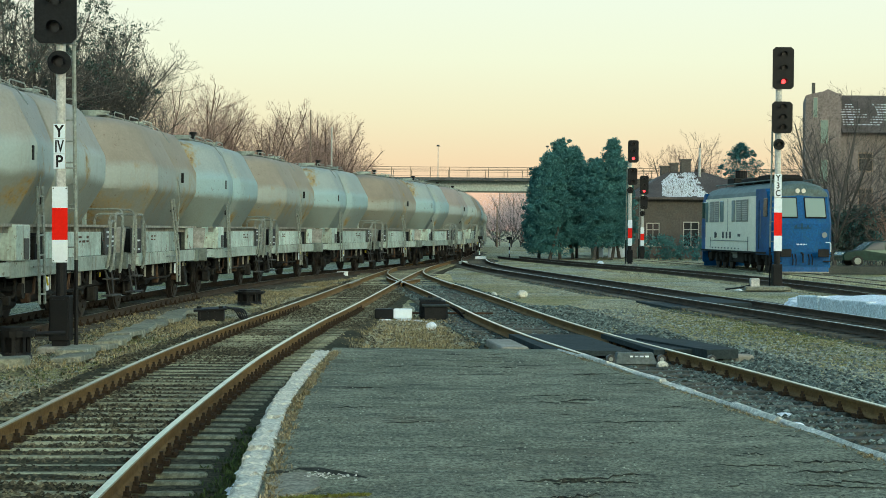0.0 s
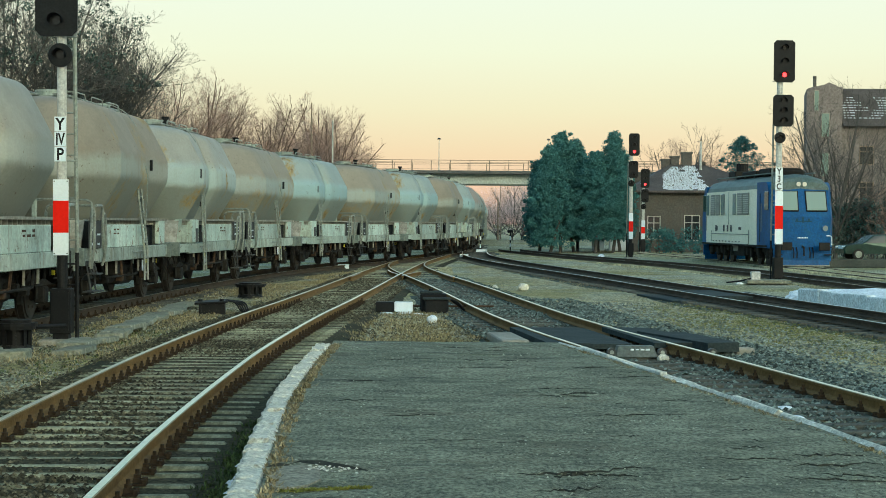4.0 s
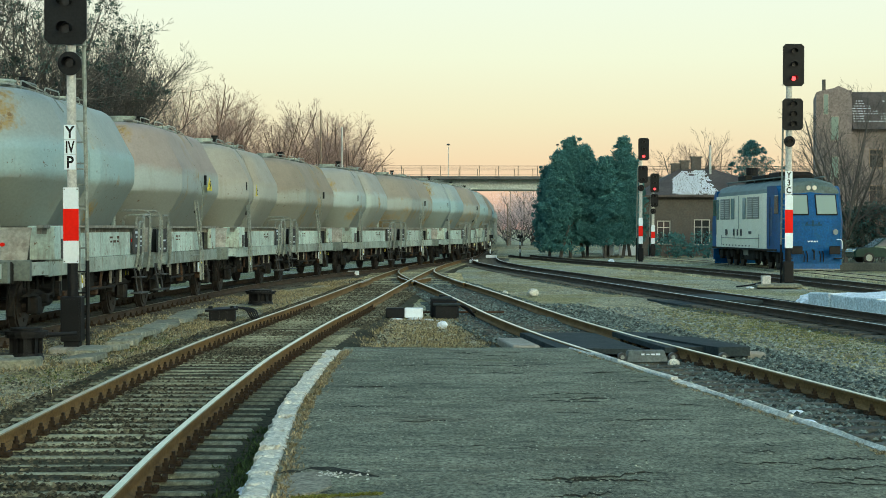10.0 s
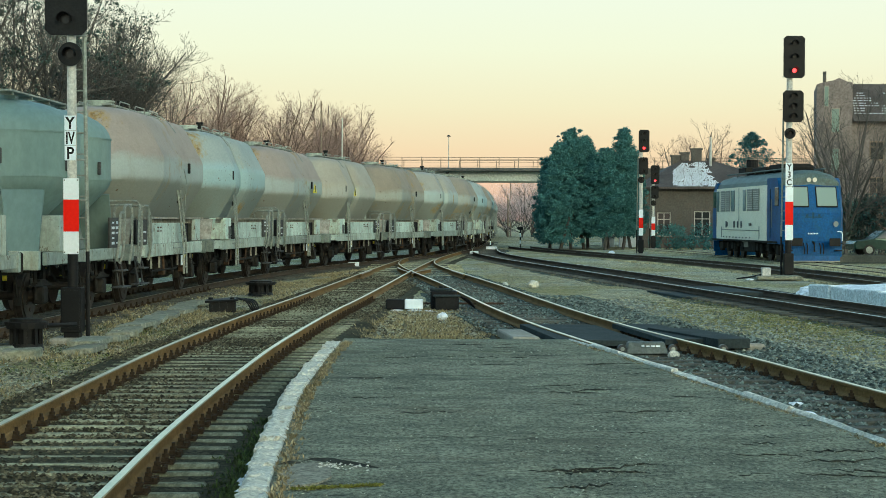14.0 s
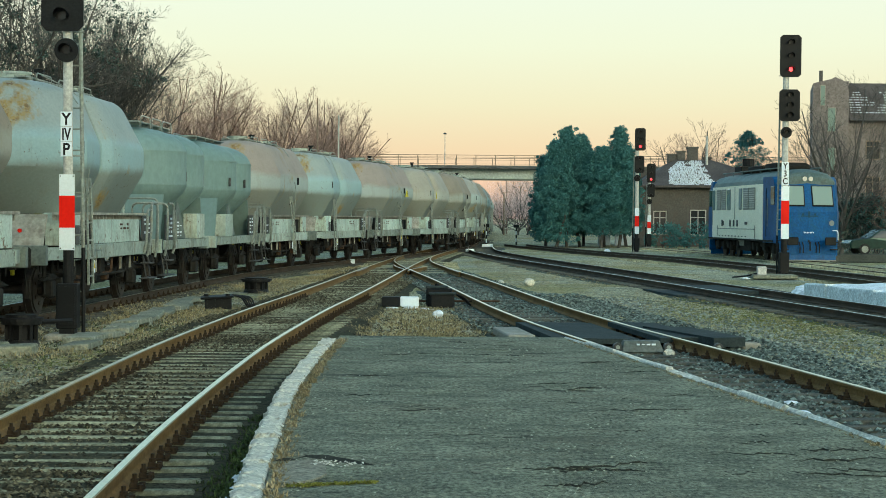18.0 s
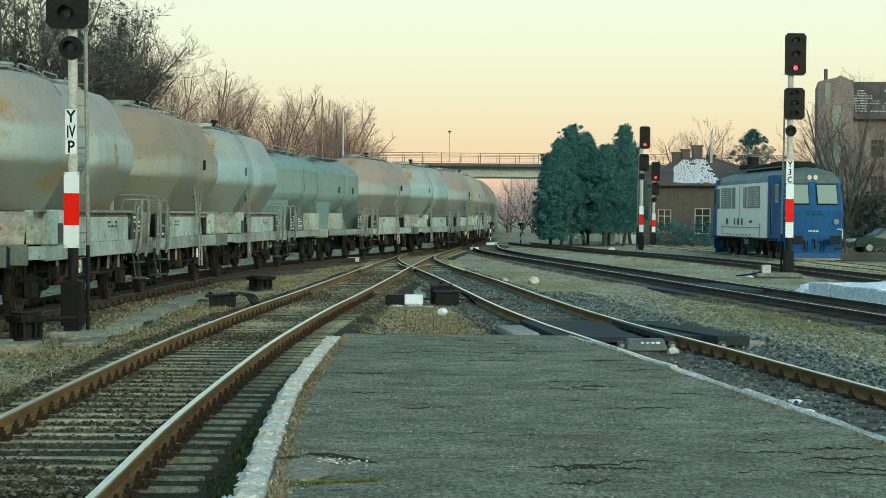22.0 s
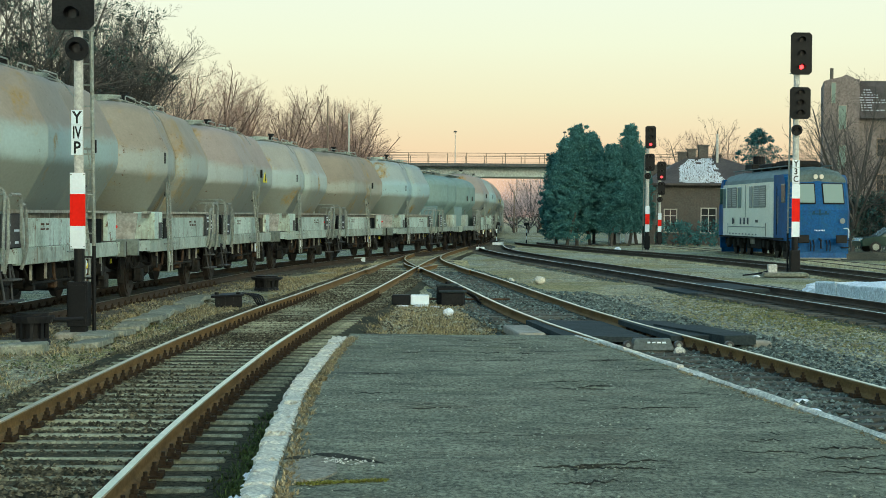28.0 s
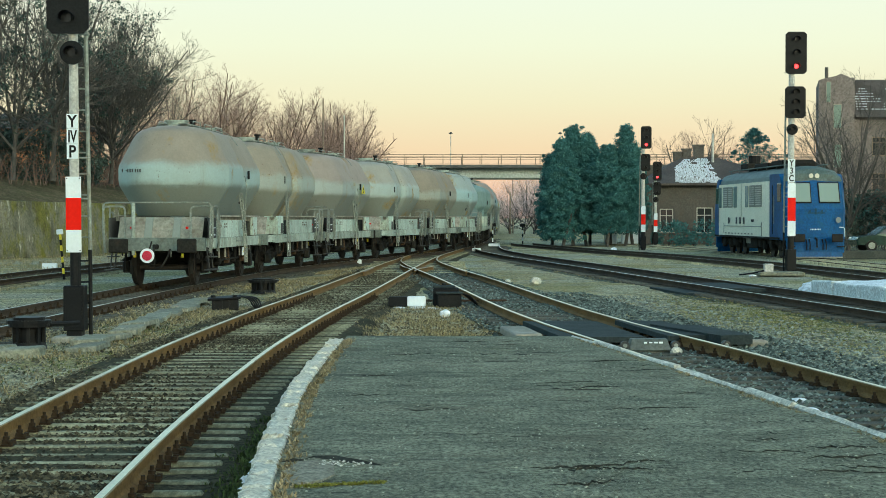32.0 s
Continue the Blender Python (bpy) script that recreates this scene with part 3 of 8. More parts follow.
SIDING = Line([(20, 18.4), (81, 17.05), (97, 16.4), (125, 13.8), (160, 10.5)])
FARLEFT = Line([(-20, -14.8), (20, -14.1), (51, -13.2), (64, -12.6), (80, -10.9), (100, -7.0), (125, -1.5), (150, 1.0)])
GROUND_Z = -0.2

# ---- ground ----


def build_ground():
    bm = bmesh.new()
    xs = sorted(set([-4600, -800, -200, -80, 80, 200, 800, 4600] + [-40 + 2.0 * i for i in range(41)]))
    ys = sorted(set([-4600, -400, -100, -30, 240, 400, 900, 2000, 4600] + [2.0 * i for i in range(0, 90)]))
    grid = [[bm.verts.new((x, y, GROUND_Z + (0.05 * noise.noise((x * 0.15, y * 0.15, 0)) if abs(x) < 40 and 0 < y < 178 else 0) - 0.03)) for x in xs] for y in ys]
    for a, b in zip(grid, grid[1:]):
        for k in range(len(xs) - 1):
            bm.faces.new((a[k], a[k + 1], b[k + 1], b[k]))
    return tagged(part("ground", bm, M["ground"], smooth=True), "yard ground of cinders, gravel, dry grass and moss", "ground", kind="structure")


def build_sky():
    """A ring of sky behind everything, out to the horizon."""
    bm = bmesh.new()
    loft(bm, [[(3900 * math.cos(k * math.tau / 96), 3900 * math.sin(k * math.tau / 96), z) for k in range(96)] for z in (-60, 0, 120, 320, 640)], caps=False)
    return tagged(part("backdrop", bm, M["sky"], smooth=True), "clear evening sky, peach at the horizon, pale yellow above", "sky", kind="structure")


def rail_profile():
    half = [(0.070, -0.152), (0.070, -0.143), (0.022, -0.122), (0.009, -0.108), (0.009, -0.045), (0.034, -0.036), (0.036, -0.008), (0.028, 0.0)]
    return half + [(-u, v) for u, v in reversed(half)]


def rail(line, off, s0, s1, parent, top, step=1.2, drop=0.0, label="", golden=True):
    prof = rail_profile()
    bm, rings = bmesh.new(), []
    n = max(2, int((s1 - s0) / step))
    for i in range(n + 1):
        s = s0 + (s1 - s0) * i / n
        h = line.heading(s)
        x, y = line.side(s, off)
        rings.append([bm.verts.new((x + u * math.sin(h), y - u * math.cos(h), v - drop)) for u, v in prof])
    k = len(prof)
    for a, b in zip(rings, rings[1:]):
        for j in range(k):
            f = bm.faces.new((a[j], a[(j + 1) % k], b[(j + 1) % k], b[j]))
            f.material_index = 1 if j == 7 else 2 if j in (6, 8) else 0
    bm.faces.new(rings[0])
    bm.faces.new(rings[-1][::-1])
    bmesh.ops.recalc_face_normals(bm, faces=bm.faces)
    return part("rail", bm, [M["rail_side" if golden else "rail_dark"], top, M["rail_edge" if golden else "rail_dark"]], parent, label)


def sleeper_mesh(width=0.15, length=2.55):
    bm = bmesh.new()
    box(bm, (0, 0, -0.24), (length, width, 0.16), bevel=0.018, taper=(1, 0.86))
    me = bpy.data.meshes.new("sleeper")
    bm.to_mesh(me)
    bm.free()
    me.materials.append(M["sleeper"])
    return me


def fastening_mesh():
    """A ribbed plate with two clamps and their bolts across one rail foot."""
    bm = bmesh.new()
    box(bm, (0, 0, -0.152), (0.34, 0.16, 0.016))
    for d in (-1, 1):
        box(bm, (d * 0.095, 0, -0.128), (0.06, 0.07, 0.034), taper=(0.8, 0.8))
        disc(bm, (d * 0.10, 0, -0.085), (0, 0, 1), 0.017, 0.075, 6)
        disc(bm, (d * 0.10, 0, -0.095), (0, 0, 1), 0.030, 0.024, 6)
        disc(bm, (d * 0.15, 0.05, -0.130), (0, 0, 1), 0.024, 0.030, 6)
        disc(bm, (d * 0.15, -0.05, -0.130), (0, 0, 1), 0.024, 0.030, 6)
    me = bpy.data.meshes.new("fastening")
    bm.to_mesh(me)
    bm.free()
    me.materials.append(M["fastening"])
    return me


SLEEPER, FASTENING = sleeper_mesh(), fastening_mesh()
TIMBER = sleeper_mesh(0.25, 2.6)
TIMBER.materials[0] = M["timber"]


def track(name, line, y0, y1, top, label, step=0.52, fast_to=0.0, offs=(-0.752, 0.752), drop=0.0, rail_from=None, tie=None):
    t = tagged(empty(name), label, "railway track", kind="structure")
    s0, s1 = line.s_at_y(y0), line.s_at_y(y1)
    for o in offs:
        rail(line, o, line.s_at_y(rail_from) if rail_from else s0, s1, t, top, drop=drop, golden=line in (NEAR, BRANCH))
    rng = random.Random(len(name))
    n = int((s1 - s0) / step)
    for i in range(n):
        s = s0 + (i + 0.5) * step + rng.uniform(-0.012, 0.012)
        x, y = line.at(s)
        h = line.heading(s) - math.pi / 2
        ob = again("sleeper", tie or SLEEPER, t, Matrix.LocRotScale((x, y, rng.uniform(-0.012, 0.006)), Euler((0, 0, h + rng.uniform(-0.012, 0.012))), None))
        if y < fast_to:
            for o in (-0.752, 0.752):
                again("fastening", FASTENING, ob, Matrix.Translation((o, 0, 0)))
    return t


def strip(name, line, y0, y1, half, z, material, label, step=1.0, rough=0.03, category="ballast"):
    """A bed with sloping shoulders that follows a track."""
    bm, prev = bmesh.new(), None
    s0, s1 = line.s_at_y(y0), line.s_at_y(y1)
    n = int((s1 - s0) / step)
    offs = [-half - 0.35, -half, -half * 0.5, 0, half * 0.5, half, half + 0.35]
    for i in range(n + 1):
        s = s0 + (s1 - s0) * i / n
        row = []
        for k, o in enumerate(offs):
            x, y = line.side(s, o + 0.06 * noise.noise((s * 0.8, o, 3)))
            zz = (z - 0.12 if k in (0, 6) else z) + rough * noise.noise((x * 2.1, y * 2.1, 1))
            row.append(bm.verts.new((x, y, zz)))
        if prev:
            for a in range(6):
                bm.faces.new((prev[a], prev[a + 1], row[a + 1], row[a]))
        prev = row
    bmesh.ops.recalc_face_normals(bm, faces=bm.faces)
    return tagged(part(name, bm, material, smooth=True), label, category, kind="structure")


def stones(name, spots, label, size=(0.018, 0.04), seed=1, mat="stones"):
    """Loose stones, each an uneven lump of eight faces."""
    rng = random.Random(seed)
    v, f = [], []
    for x, y, z in spots:
        r = rng.uniform(*size)
        a0, b = rng.uniform(0, 6.28), len(v)
        v.append((x + rng.uniform(-r, r) * 0.3, y, z + r * rng.uniform(0.55, 0.95)))
        for k in range(5):
            a = a0 + k * 1.2566
            q = r * rng.uniform(0.75, 1.3)
            v.append((x + q * math.cos(a), y + q * math.sin(a), z + r * rng.uniform(-0.3, 0.3)))
        for k in range(5):
            f.append((b, b + 1 + k, b + 1 + (k + 1) % 5))
        f.append(tuple(b + 5 - k for k in range(5)))
    me = bpy.data.meshes.new(name)
    me.from_pydata(v, [], f)
    me.materials.append(M[mat])
    return tagged(new(name, me), label, "gravel", kind="stuff")


def tufts(name, spots, label, mat, height=(0.06, 0.16), blades=9, seed=1, spread=0.05):
    """Tufts of grass: thin bent blades."""
    rng = random.Random(seed)
    v, f = [], []
    for x, y, z in spots:
        for k in range(blades):
            a, h = rng.uniform(0, 6.28), rng.uniform(*height)
            bx, by = x + rng.uniform(-spread, spread), y + rng.uniform(-spread, spread)
            lean = rng.uniform(0.4, 1.6) * h
            w = rng.uniform(0.004, 0.008)
            dx, dy = math.cos(a), math.sin(a)
            b = len(v)
            v += [(bx - dy * w, by + dx * w, z), (bx + dy * w, by - dx * w, z),
                  (bx + dx * lean * 0.45 + dy * w * 0.7, by + dy * lean * 0.45 - dx * w * 0.7, z + h * 0.7),
                  (bx + dx * lean * 0.45 - dy * w * 0.7, by + dy * lean * 0.45 + dx * w * 0.7, z + h * 0.7), (bx + dx * lean, by + dy * lean, z + h)]
            f += [(b, b + 1, b + 2, b + 3), (b + 3, b + 2, b + 4)]
    me = bpy.data.meshes.new(name)
    me.from_pydata(v, [], f)
    me.materials.append(M[mat])
    return tagged(new(name, me), label, "grass", kind="stuff")


PLAT_Z = 0.30
PLAT_L = [(-14.0, -0.55), (5.0, -0.85), (9.55, -1.10), (12.1, -1.23), (14.4, -1.33), (16, -1.36), (18.5, -1.37), (21.0, -1.36)]
PLAT_R = [(-14.0, 5.6), (5.0, 3.75), (11.8, 3.0), (13.15, 2.84), (14.4, 2.66), (17.1, 2.31), (19.5, 1.99), (21.6, 1.66)]


def edge_x(table, y):
    return float(np.interp(y, [p[0] for p in table], [p[1] for p in table]))


def build_platform():
    """Asphalt platform with whitewashed kerb stones on both sides and a blunt end."""
    rows_y = [-14 + 1.0 * i for i in range(19)] + [5 + 0.35 * i for i in range(int((21.5 - 5) / 0.35) + 1)] + [21.6]
    bm, prev = bmesh.new(), None
    for y in rows_y:
        l, r = edge_x(PLAT_L, min(y, 21.0)) + 0.17, edge_x(PLAT_R, y) - 0.09
        row = [bm.verts.new((l + (r - l) * k / 12, y, PLAT_Z + 0.014 * noise.noise((k * 0.9, y * 0.7, 5)) + 0.008 * noise.noise((k * 2.3, y * 2.1, 9)))) for k in range(13)]
        if prev:
            for k in range(12):
                bm.faces.new((prev[k], prev[k + 1], row[k + 1], row[k]))
        prev = row
    low = [bm.verts.new((v.co.x, v.co.y + 0.05, GROUND_Z - 0.1)) for v in prev]
    for k in range(12):
        bm.faces.new((prev[k], prev[k + 1], low[k + 1], low[k]))
    plat = tagged(part("platform", bm, M["asphalt"], smooth=True), "worn grey asphalt station platform with cracked surface and white edges", "platform", kind="structure")
    bm = bmesh.new()
    rim = [(-0.93, 9.95), (-0.88, 9.65), (-0.80, 9.56), (-0.68, 9.69), (-0.62, 9.92), (-0.65, 10.28), (-0.76, 10.50), (-0.89, 10.40), (-0.94, 10.13)]
    loft(bm, [[(x, y, PLAT_Z - 0.03) for x, y in rim], [(x * 0.995, y, PLAT_Z + 0.008) for x, y in rim]])
    bmesh.ops.recalc_face_normals(bm, faces=bm.faces)
    part("repair_patch", bm, M["patch"], plat, "lighter cracked repair patch")
    for pts, w in (([(-0.86, 10.52), (-0.79, 10.66), (-0.72, 10.62), (-0.65, 10.59), (-0.58, 10.50), (-0.51, 10.45), (-0.43, 10.38), (-0.36, 10.32)], 0.09), ([(-0.97, 10.42), (-0.90, 10.47), (-0.84, 10.51)], 0.05)):
        bm, rows = bmesh.new(), []
        for i, (x, y) in enumerate(pts):
            q = math.sin(math.pi * (i + 0.3) / (len(pts) - 0.4))
            rows.append([bm.verts.new((x, y - w * q, PLAT_Z - 0.012)), bm.verts.new((x, y, PLAT_Z + 0.022 * q)), bm.verts.new((x, y + w * 0.5 * q, PLAT_Z - 0.012))])
        for ra, rb in zip(rows, rows[1:]):
            for j in (0, 1):
                bm.faces.new((ra[j], rb[j], rb[j + 1], ra[j + 1]))
        part("crack_lip", bm, M["crack"], plat, "dark broken asphalt lip behind the repair patch")
    rng = random.Random(21)
    for k in range(40):
        y = 9.6 + 11.5 * rng.random() ** 1.2
        l, r = edge_x(PLAT_L, y) + 0.3, edge_x(PLAT_R, y) - 0.2
        x = l + (r - l) * (0.02 + 0.96 * rng.random() ** 0.75)
        ln, a = rng.uniform(0.15, 0.95), rng.gauss(0.12, 0.25)
        up, side = [], []
        n = 15
        for i in range(n):
            f = i / (n - 1) - 0.5
            up.append((min(max(x + ln * f * math.cos(a), l), r), y + ln * f * math.sin(a) + 0.13 * noise.noise((x * 3 + i * 0.55, y * 5, k)) + rng.uniform(-0.012, 0.012)))
        bm = bmesh.new()
        rows = []
        for i, (px, py) in enumerate(up):
            q = math.sin(math.pi * i / (n - 1)) + 0.06
            hgt, wid = 0.006 * q * (0.4 + 1.2 * rng.random()), (0.003 + 0.012 * rng.random()) * q
            rows.append([bm.verts.new((px, py - wid, PLAT_Z - 0.012)), bm.verts.new((px, py - 0.3 * wid, PLAT_Z + hgt)), bm.verts.new((px, py + wid, PLAT_Z - 0.012))])
        for ra, rb in zip(rows, rows[1:]):
            for j in (0, 1):
                bm.faces.new((ra[j], rb[j], rb[j + 1], ra[j + 1]))
        part("crack_lip", bm, M["crack"], plat)
    rng = random.Random(4)
    for table, w, name in ((PLAT_L, 0.17, "kerb_stone"), (PLAT_R, 0.075, "edge_stone")):
        y, end = -14.0, (21.0 if w > 0.1 else 21.6)
        while y < end - 0.2:
            ln = min(rng.uniform(0.32, 0.6) if w > 0.1 else rng.uniform(0.8, 1.3), end - y)
            x0, x1 = edge_x(table, y), edge_x(table, y + ln)
            bm = bmesh.new()
            box(bm, (0, 0, -0.24), (w + rng.uniform(-0.012, 0.02), ln - 0.008, 0.48 + rng.uniform(-0.02, 0.02)), bevel=0.02)
            if w > 0.1:
                bmesh.ops.subdivide_edges(bm, edges=[e for e in bm.edges if min(v.co.z for v in e.verts) > -0.06 and e.calc_length() > 0.1], cuts=3, use_grid_fill=True)
            for v in bm.verts:
                v.co += Vector((rng.uniform(-1, 1), rng.uniform(-1, 1), rng.uniform(-1, 0.7))) * 0.014
            sgn = 1 if w > 0.1 else -1
            ob = part(name, bm, M["whitestone" if w > 0.1 else "edgewash"], plat)
            ob.matrix_basis = Matrix.LocRotScale(((x0 + x1) / 2 + sgn * w / 2, y + ln / 2, PLAT_Z + 0.012 + rng.uniform(-0.012, 0.012)),
                                                 Euler((0, 0, -math.atan2(x1 - x0, ln))), None)
            y += ln
    return plat


# ---- the train ----
AXLE = {"hopper": 3.375, "round": 2.2}
WHEEL_R = 0.46


def wheelset_mesh():
    bm = bmesh.new()
    for d in (-1, 1):
        disc(bm, (0, d * 0.75, 0), (0, 1, 0), WHEEL_R, 0.12, 28)
        disc(bm, (0, d * 0.695, 0), (0, 1, 0), WHEEL_R + 0.028, 0.03, 28)
        disc(bm, (0, d * 0.82, 0), (0, 1, 0), WHEEL_R - 0.07, 0.03, 28, r2=WHEEL_R - 0.06)
        disc(bm, (0, d * 0.86, 0), (0, 1, 0), 0.11, 0.16, 12)
        for k in range(6):
            a = k * math.tau / 6
            box(bm, (0.24 * math.cos(a), d * 0.838, 0.24 * math.sin(a)), (0.05, 0.03, 0.05))
    disc(bm, (0, 0, 0), (0, 1, 0), 0.08, 2.0, 12)
    me = bpy.data.meshes.new("wheelset")
    bm.to_mesh(me)
    bm.free()
    me.materials.append(M["wheel"])
    return me


def rounded(a, b, ca, cb, z, n=5):
    """Plan of a tank at height z: half length a, half width b, corners rounded over ca along and cb across."""
    pts = []
    for sx, sy, first in ((1, 1, True), (-1, 1, False), (-1, -1, True), (1, -1, False)):
        arc = [(sx * (a - ca + ca * math.cos(k / n * math.pi / 2)), sy * (b - cb + cb * math.sin(k / n * math.pi / 2)), z) for k in range(n + 1)]
        pts += arc if first else arc[::-1]
    return pts


def bent_bar(bm, pts, r=0.028, seg=6):
    """A bar with its corners rounded."""
    out = [Vector(pts[0])]
    for a, b, c in zip(pts, pts[1:], pts[2:]):
        a, b, c = Vector(a), Vector(b), Vector(c)
        d = min(0.14, (a - b).length * 0.45, (c - b).length * 0.45)
        p, q = b + (a - b).normalized() * d, b + (c - b).normalized() * d
        for k in range(5):
            t = k / 4
            out.append((1 - t) ** 2 * p + 2 * t * (1 - t) * b + t * t * q)
    out.append(Vector(pts[-1]))
    return tube(bm, out, r, seg)


def ladder(bm, foot, mid, top, side, w=0.34, rung=0.28):
    """Two stiles and rungs through three points; side: unit vector between the stiles."""
    P = [Vector(p) for p in (foot, mid, top)]
    sd = Vector(side) * w / 2
    for d in (-1, 1):
        tube(bm, [p + d * sd for p in P], 0.026, 5)
    for a, b in ((P[0], P[1]), (P[1], P[2])):
        n = max(1, int((b - a).length / rung))
        for k in range(n):
            c = a + (b - a) * (k + 0.5) / n
            tube(bm, [c - sd, c + sd], 0.018, 5)
    return bm


def data_marks(bm, c, size, normal_y, seed, rows=5, cols=2):
    """Small raised bars in place of stencilled data that cannot be read."""
    rng = random.Random(seed)
    for i in range(rows):
        for j in range(cols):
            if rng.random() < 0.75:
                w, h = size[0] / cols * rng.uniform(0.4, 0.8), size[1] / rows * rng.uniform(0.3, 0.6)
                box(bm, (c[0] - size[0] / 2 + size[0] * (j + 0.5) / cols, c[1], c[2] - size[1] / 2 + size[1] * (i + 0.5) / rows), (w, 0.006, h))
    return bm


def running_gear(w, ax):
    """Axle guards, springs, boxes, brake gear, buffers, hooks and steps that both kinds of wagon have."""
    for sx in (-1, 1):
        for sy in (-1, 1):
            bm = bmesh.new()
            x = sx * ax
            box(bm, (x, sy * 1.02, 0.47), (0.30, 0.20, 0.30), bevel=0.03)
            for d in (-1, 1):
                tube(bm, [(x + d * 0.24, sy * 1.0, 0.40), (x + d * 0.30, sy * 1.0, 1.0)], 0.035, 4)
                tube(bm, [(x + d * 0.62, sy * 1.02, 0.98), (x + d * 0.56, sy * 1.02, 0.78)], 0.022, 4)
            part("axle_guard", bm, M["dark"], w)
            bm = bmesh.new()
            for k in range(5):
                box(bm, (x, sy * 1.02, 0.64 + 0.022 * k), (1.15 - 0.2 * k, 0.10, 0.018))
            part("leaf_spring", bm, M["dark"], w)
            for d in (-1, 1):
                bm = bmesh.new()
                box(bm, (x + d * 0.52, sy * 0.78, 0.47), (0.07, 0.10, 0.34), bevel=0.01)
                tube(bm, [(x + d * 0.55, sy * 0.78, 0.45), (x + d * 0.62, sy * 0.74, 0.95)], 0.02, 4)
                part("brake_block", bm, M["dark"], w)
    return w


def buffers(w, half, color="dark"):
    for sx in (-1, 1):
        for sy in (-1, 1):
            bm = bmesh.new()
            disc(bm, (sx * (half - 0.38), sy * 0.875, 1.05), (1, 0, 0), 0.12, 0.5, 14)
            box(bm, (sx * (half - 0.05), sy * 0.875, 1.05), (0.08, 0.50, 0.36), bevel=0.03)
            box(bm, (sx * (half - 0.62), sy * 0.875, 1.05), (0.05, 0.38, 0.36))
            part("buffer", bm, M[color], w, "black rectangular buffer")
        bm = bmesh.new()
        box(bm, (sx * (half - 0.45), 0, 1.02), (0.4, 0.10, 0.12), bevel=0.02)
        tube(bm, [(sx * (half - 0.3), 0, 1.0), (sx * (half - 0.12), 0, 0.88), (sx * (half - 0.02), 0, 0.72)], 0.03, 6)
        tube(bm, [(sx * (half - 0.05), 0.05, 0.74), (sx * (half - 0.05), 0.05, 0.56), (sx * (half - 0.05), -0.05, 0.56), (sx * (half - 0.05), -0.05, 0.74)], 0.025, 5)
        part("coupling", bm, M["dark"], w)
        bm = bmesh.new()
        bent_bar(bm, [(sx * (half - 0.5), -0.35, 0.95), (sx * (half - 0.2), -0.35, 0.75), (sx * (half - 0.1), -0.2, 0.5), (sx * (half - 0.35), 0.0, 0.45)], 0.024)
        part("brake_hose", bm, M["dark"], w)
        for sy in (-1, 1):
            bm = bmesh.new()
            box(bm, (sx * (half - 0.75), sy * 0.62, 0.80), (0.05, 0.07, 0.13), bevel=0.01)
            disc(bm, (sx * (half - 0.75), sy * 0.62, 0.88), (0, 0, 1), 0.02, 0.08, 8)
            part("hook_weight", bm, M["yellow"], w, "yellow painted hook")


def end_loops(w, x, sy):
    """The three bent hand rails and the steps of the brakeman's end, on one side."""
    bm = bmesh.new()
    bent_bar(bm, [(x + 0.05, sy * 1.36, 0.86), (x + 0.05, sy * 1.42, 1.25), (x + 0.05, sy * 1.42, 2.05), (x + 0.05, sy * 0.85, 2.05), (x + 0.05, sy * 0.85, 1.25)])
    part("hand_rail", bm, M["tube"], w)
    bm = bmesh.new()
    bent_bar(bm, [(x + 0.95, sy * 1.36, 0.90), (x + 0.95, sy * 1.42, 1.05), (x + 0.75, sy * 1.42, 1.4), (x + 0.75, sy * 1.42, 2.05), (x + 0.15, sy * 1.42, 2.05)])
    part("hand_rail", bm, M["tube"], w)
    bm = bmesh.new()
    bent_bar(bm, [(x + 1.15, sy * 1.34, 0.98), (x + 1.15, sy * 1.40, 1.25), (x + 1.05, sy * 1.40, 1.9), (x + 0.78, sy * 1.40, 1.9)])
    part("hand_rail", bm, M["tube"], w)
    for z, dx in ((0.42, 0.0), (0.75, 0.1)):
        bm = bmesh.new()
        box(bm, (x + 0.5 + dx, sy * 1.30, z), (0.9 if z < 0.6 else 0.5, 0.22, 0.03), bevel=0.006)
        for d in (-1, 1):
            tube(bm, [(x + 0.5 + dx + d * 0.2, sy * 1.30, z), (x + 0.5 + dx + d * 0.28, sy * 1.22, 1.0)], 0.018, 4)
        part("step", bm, M["plate"], w)


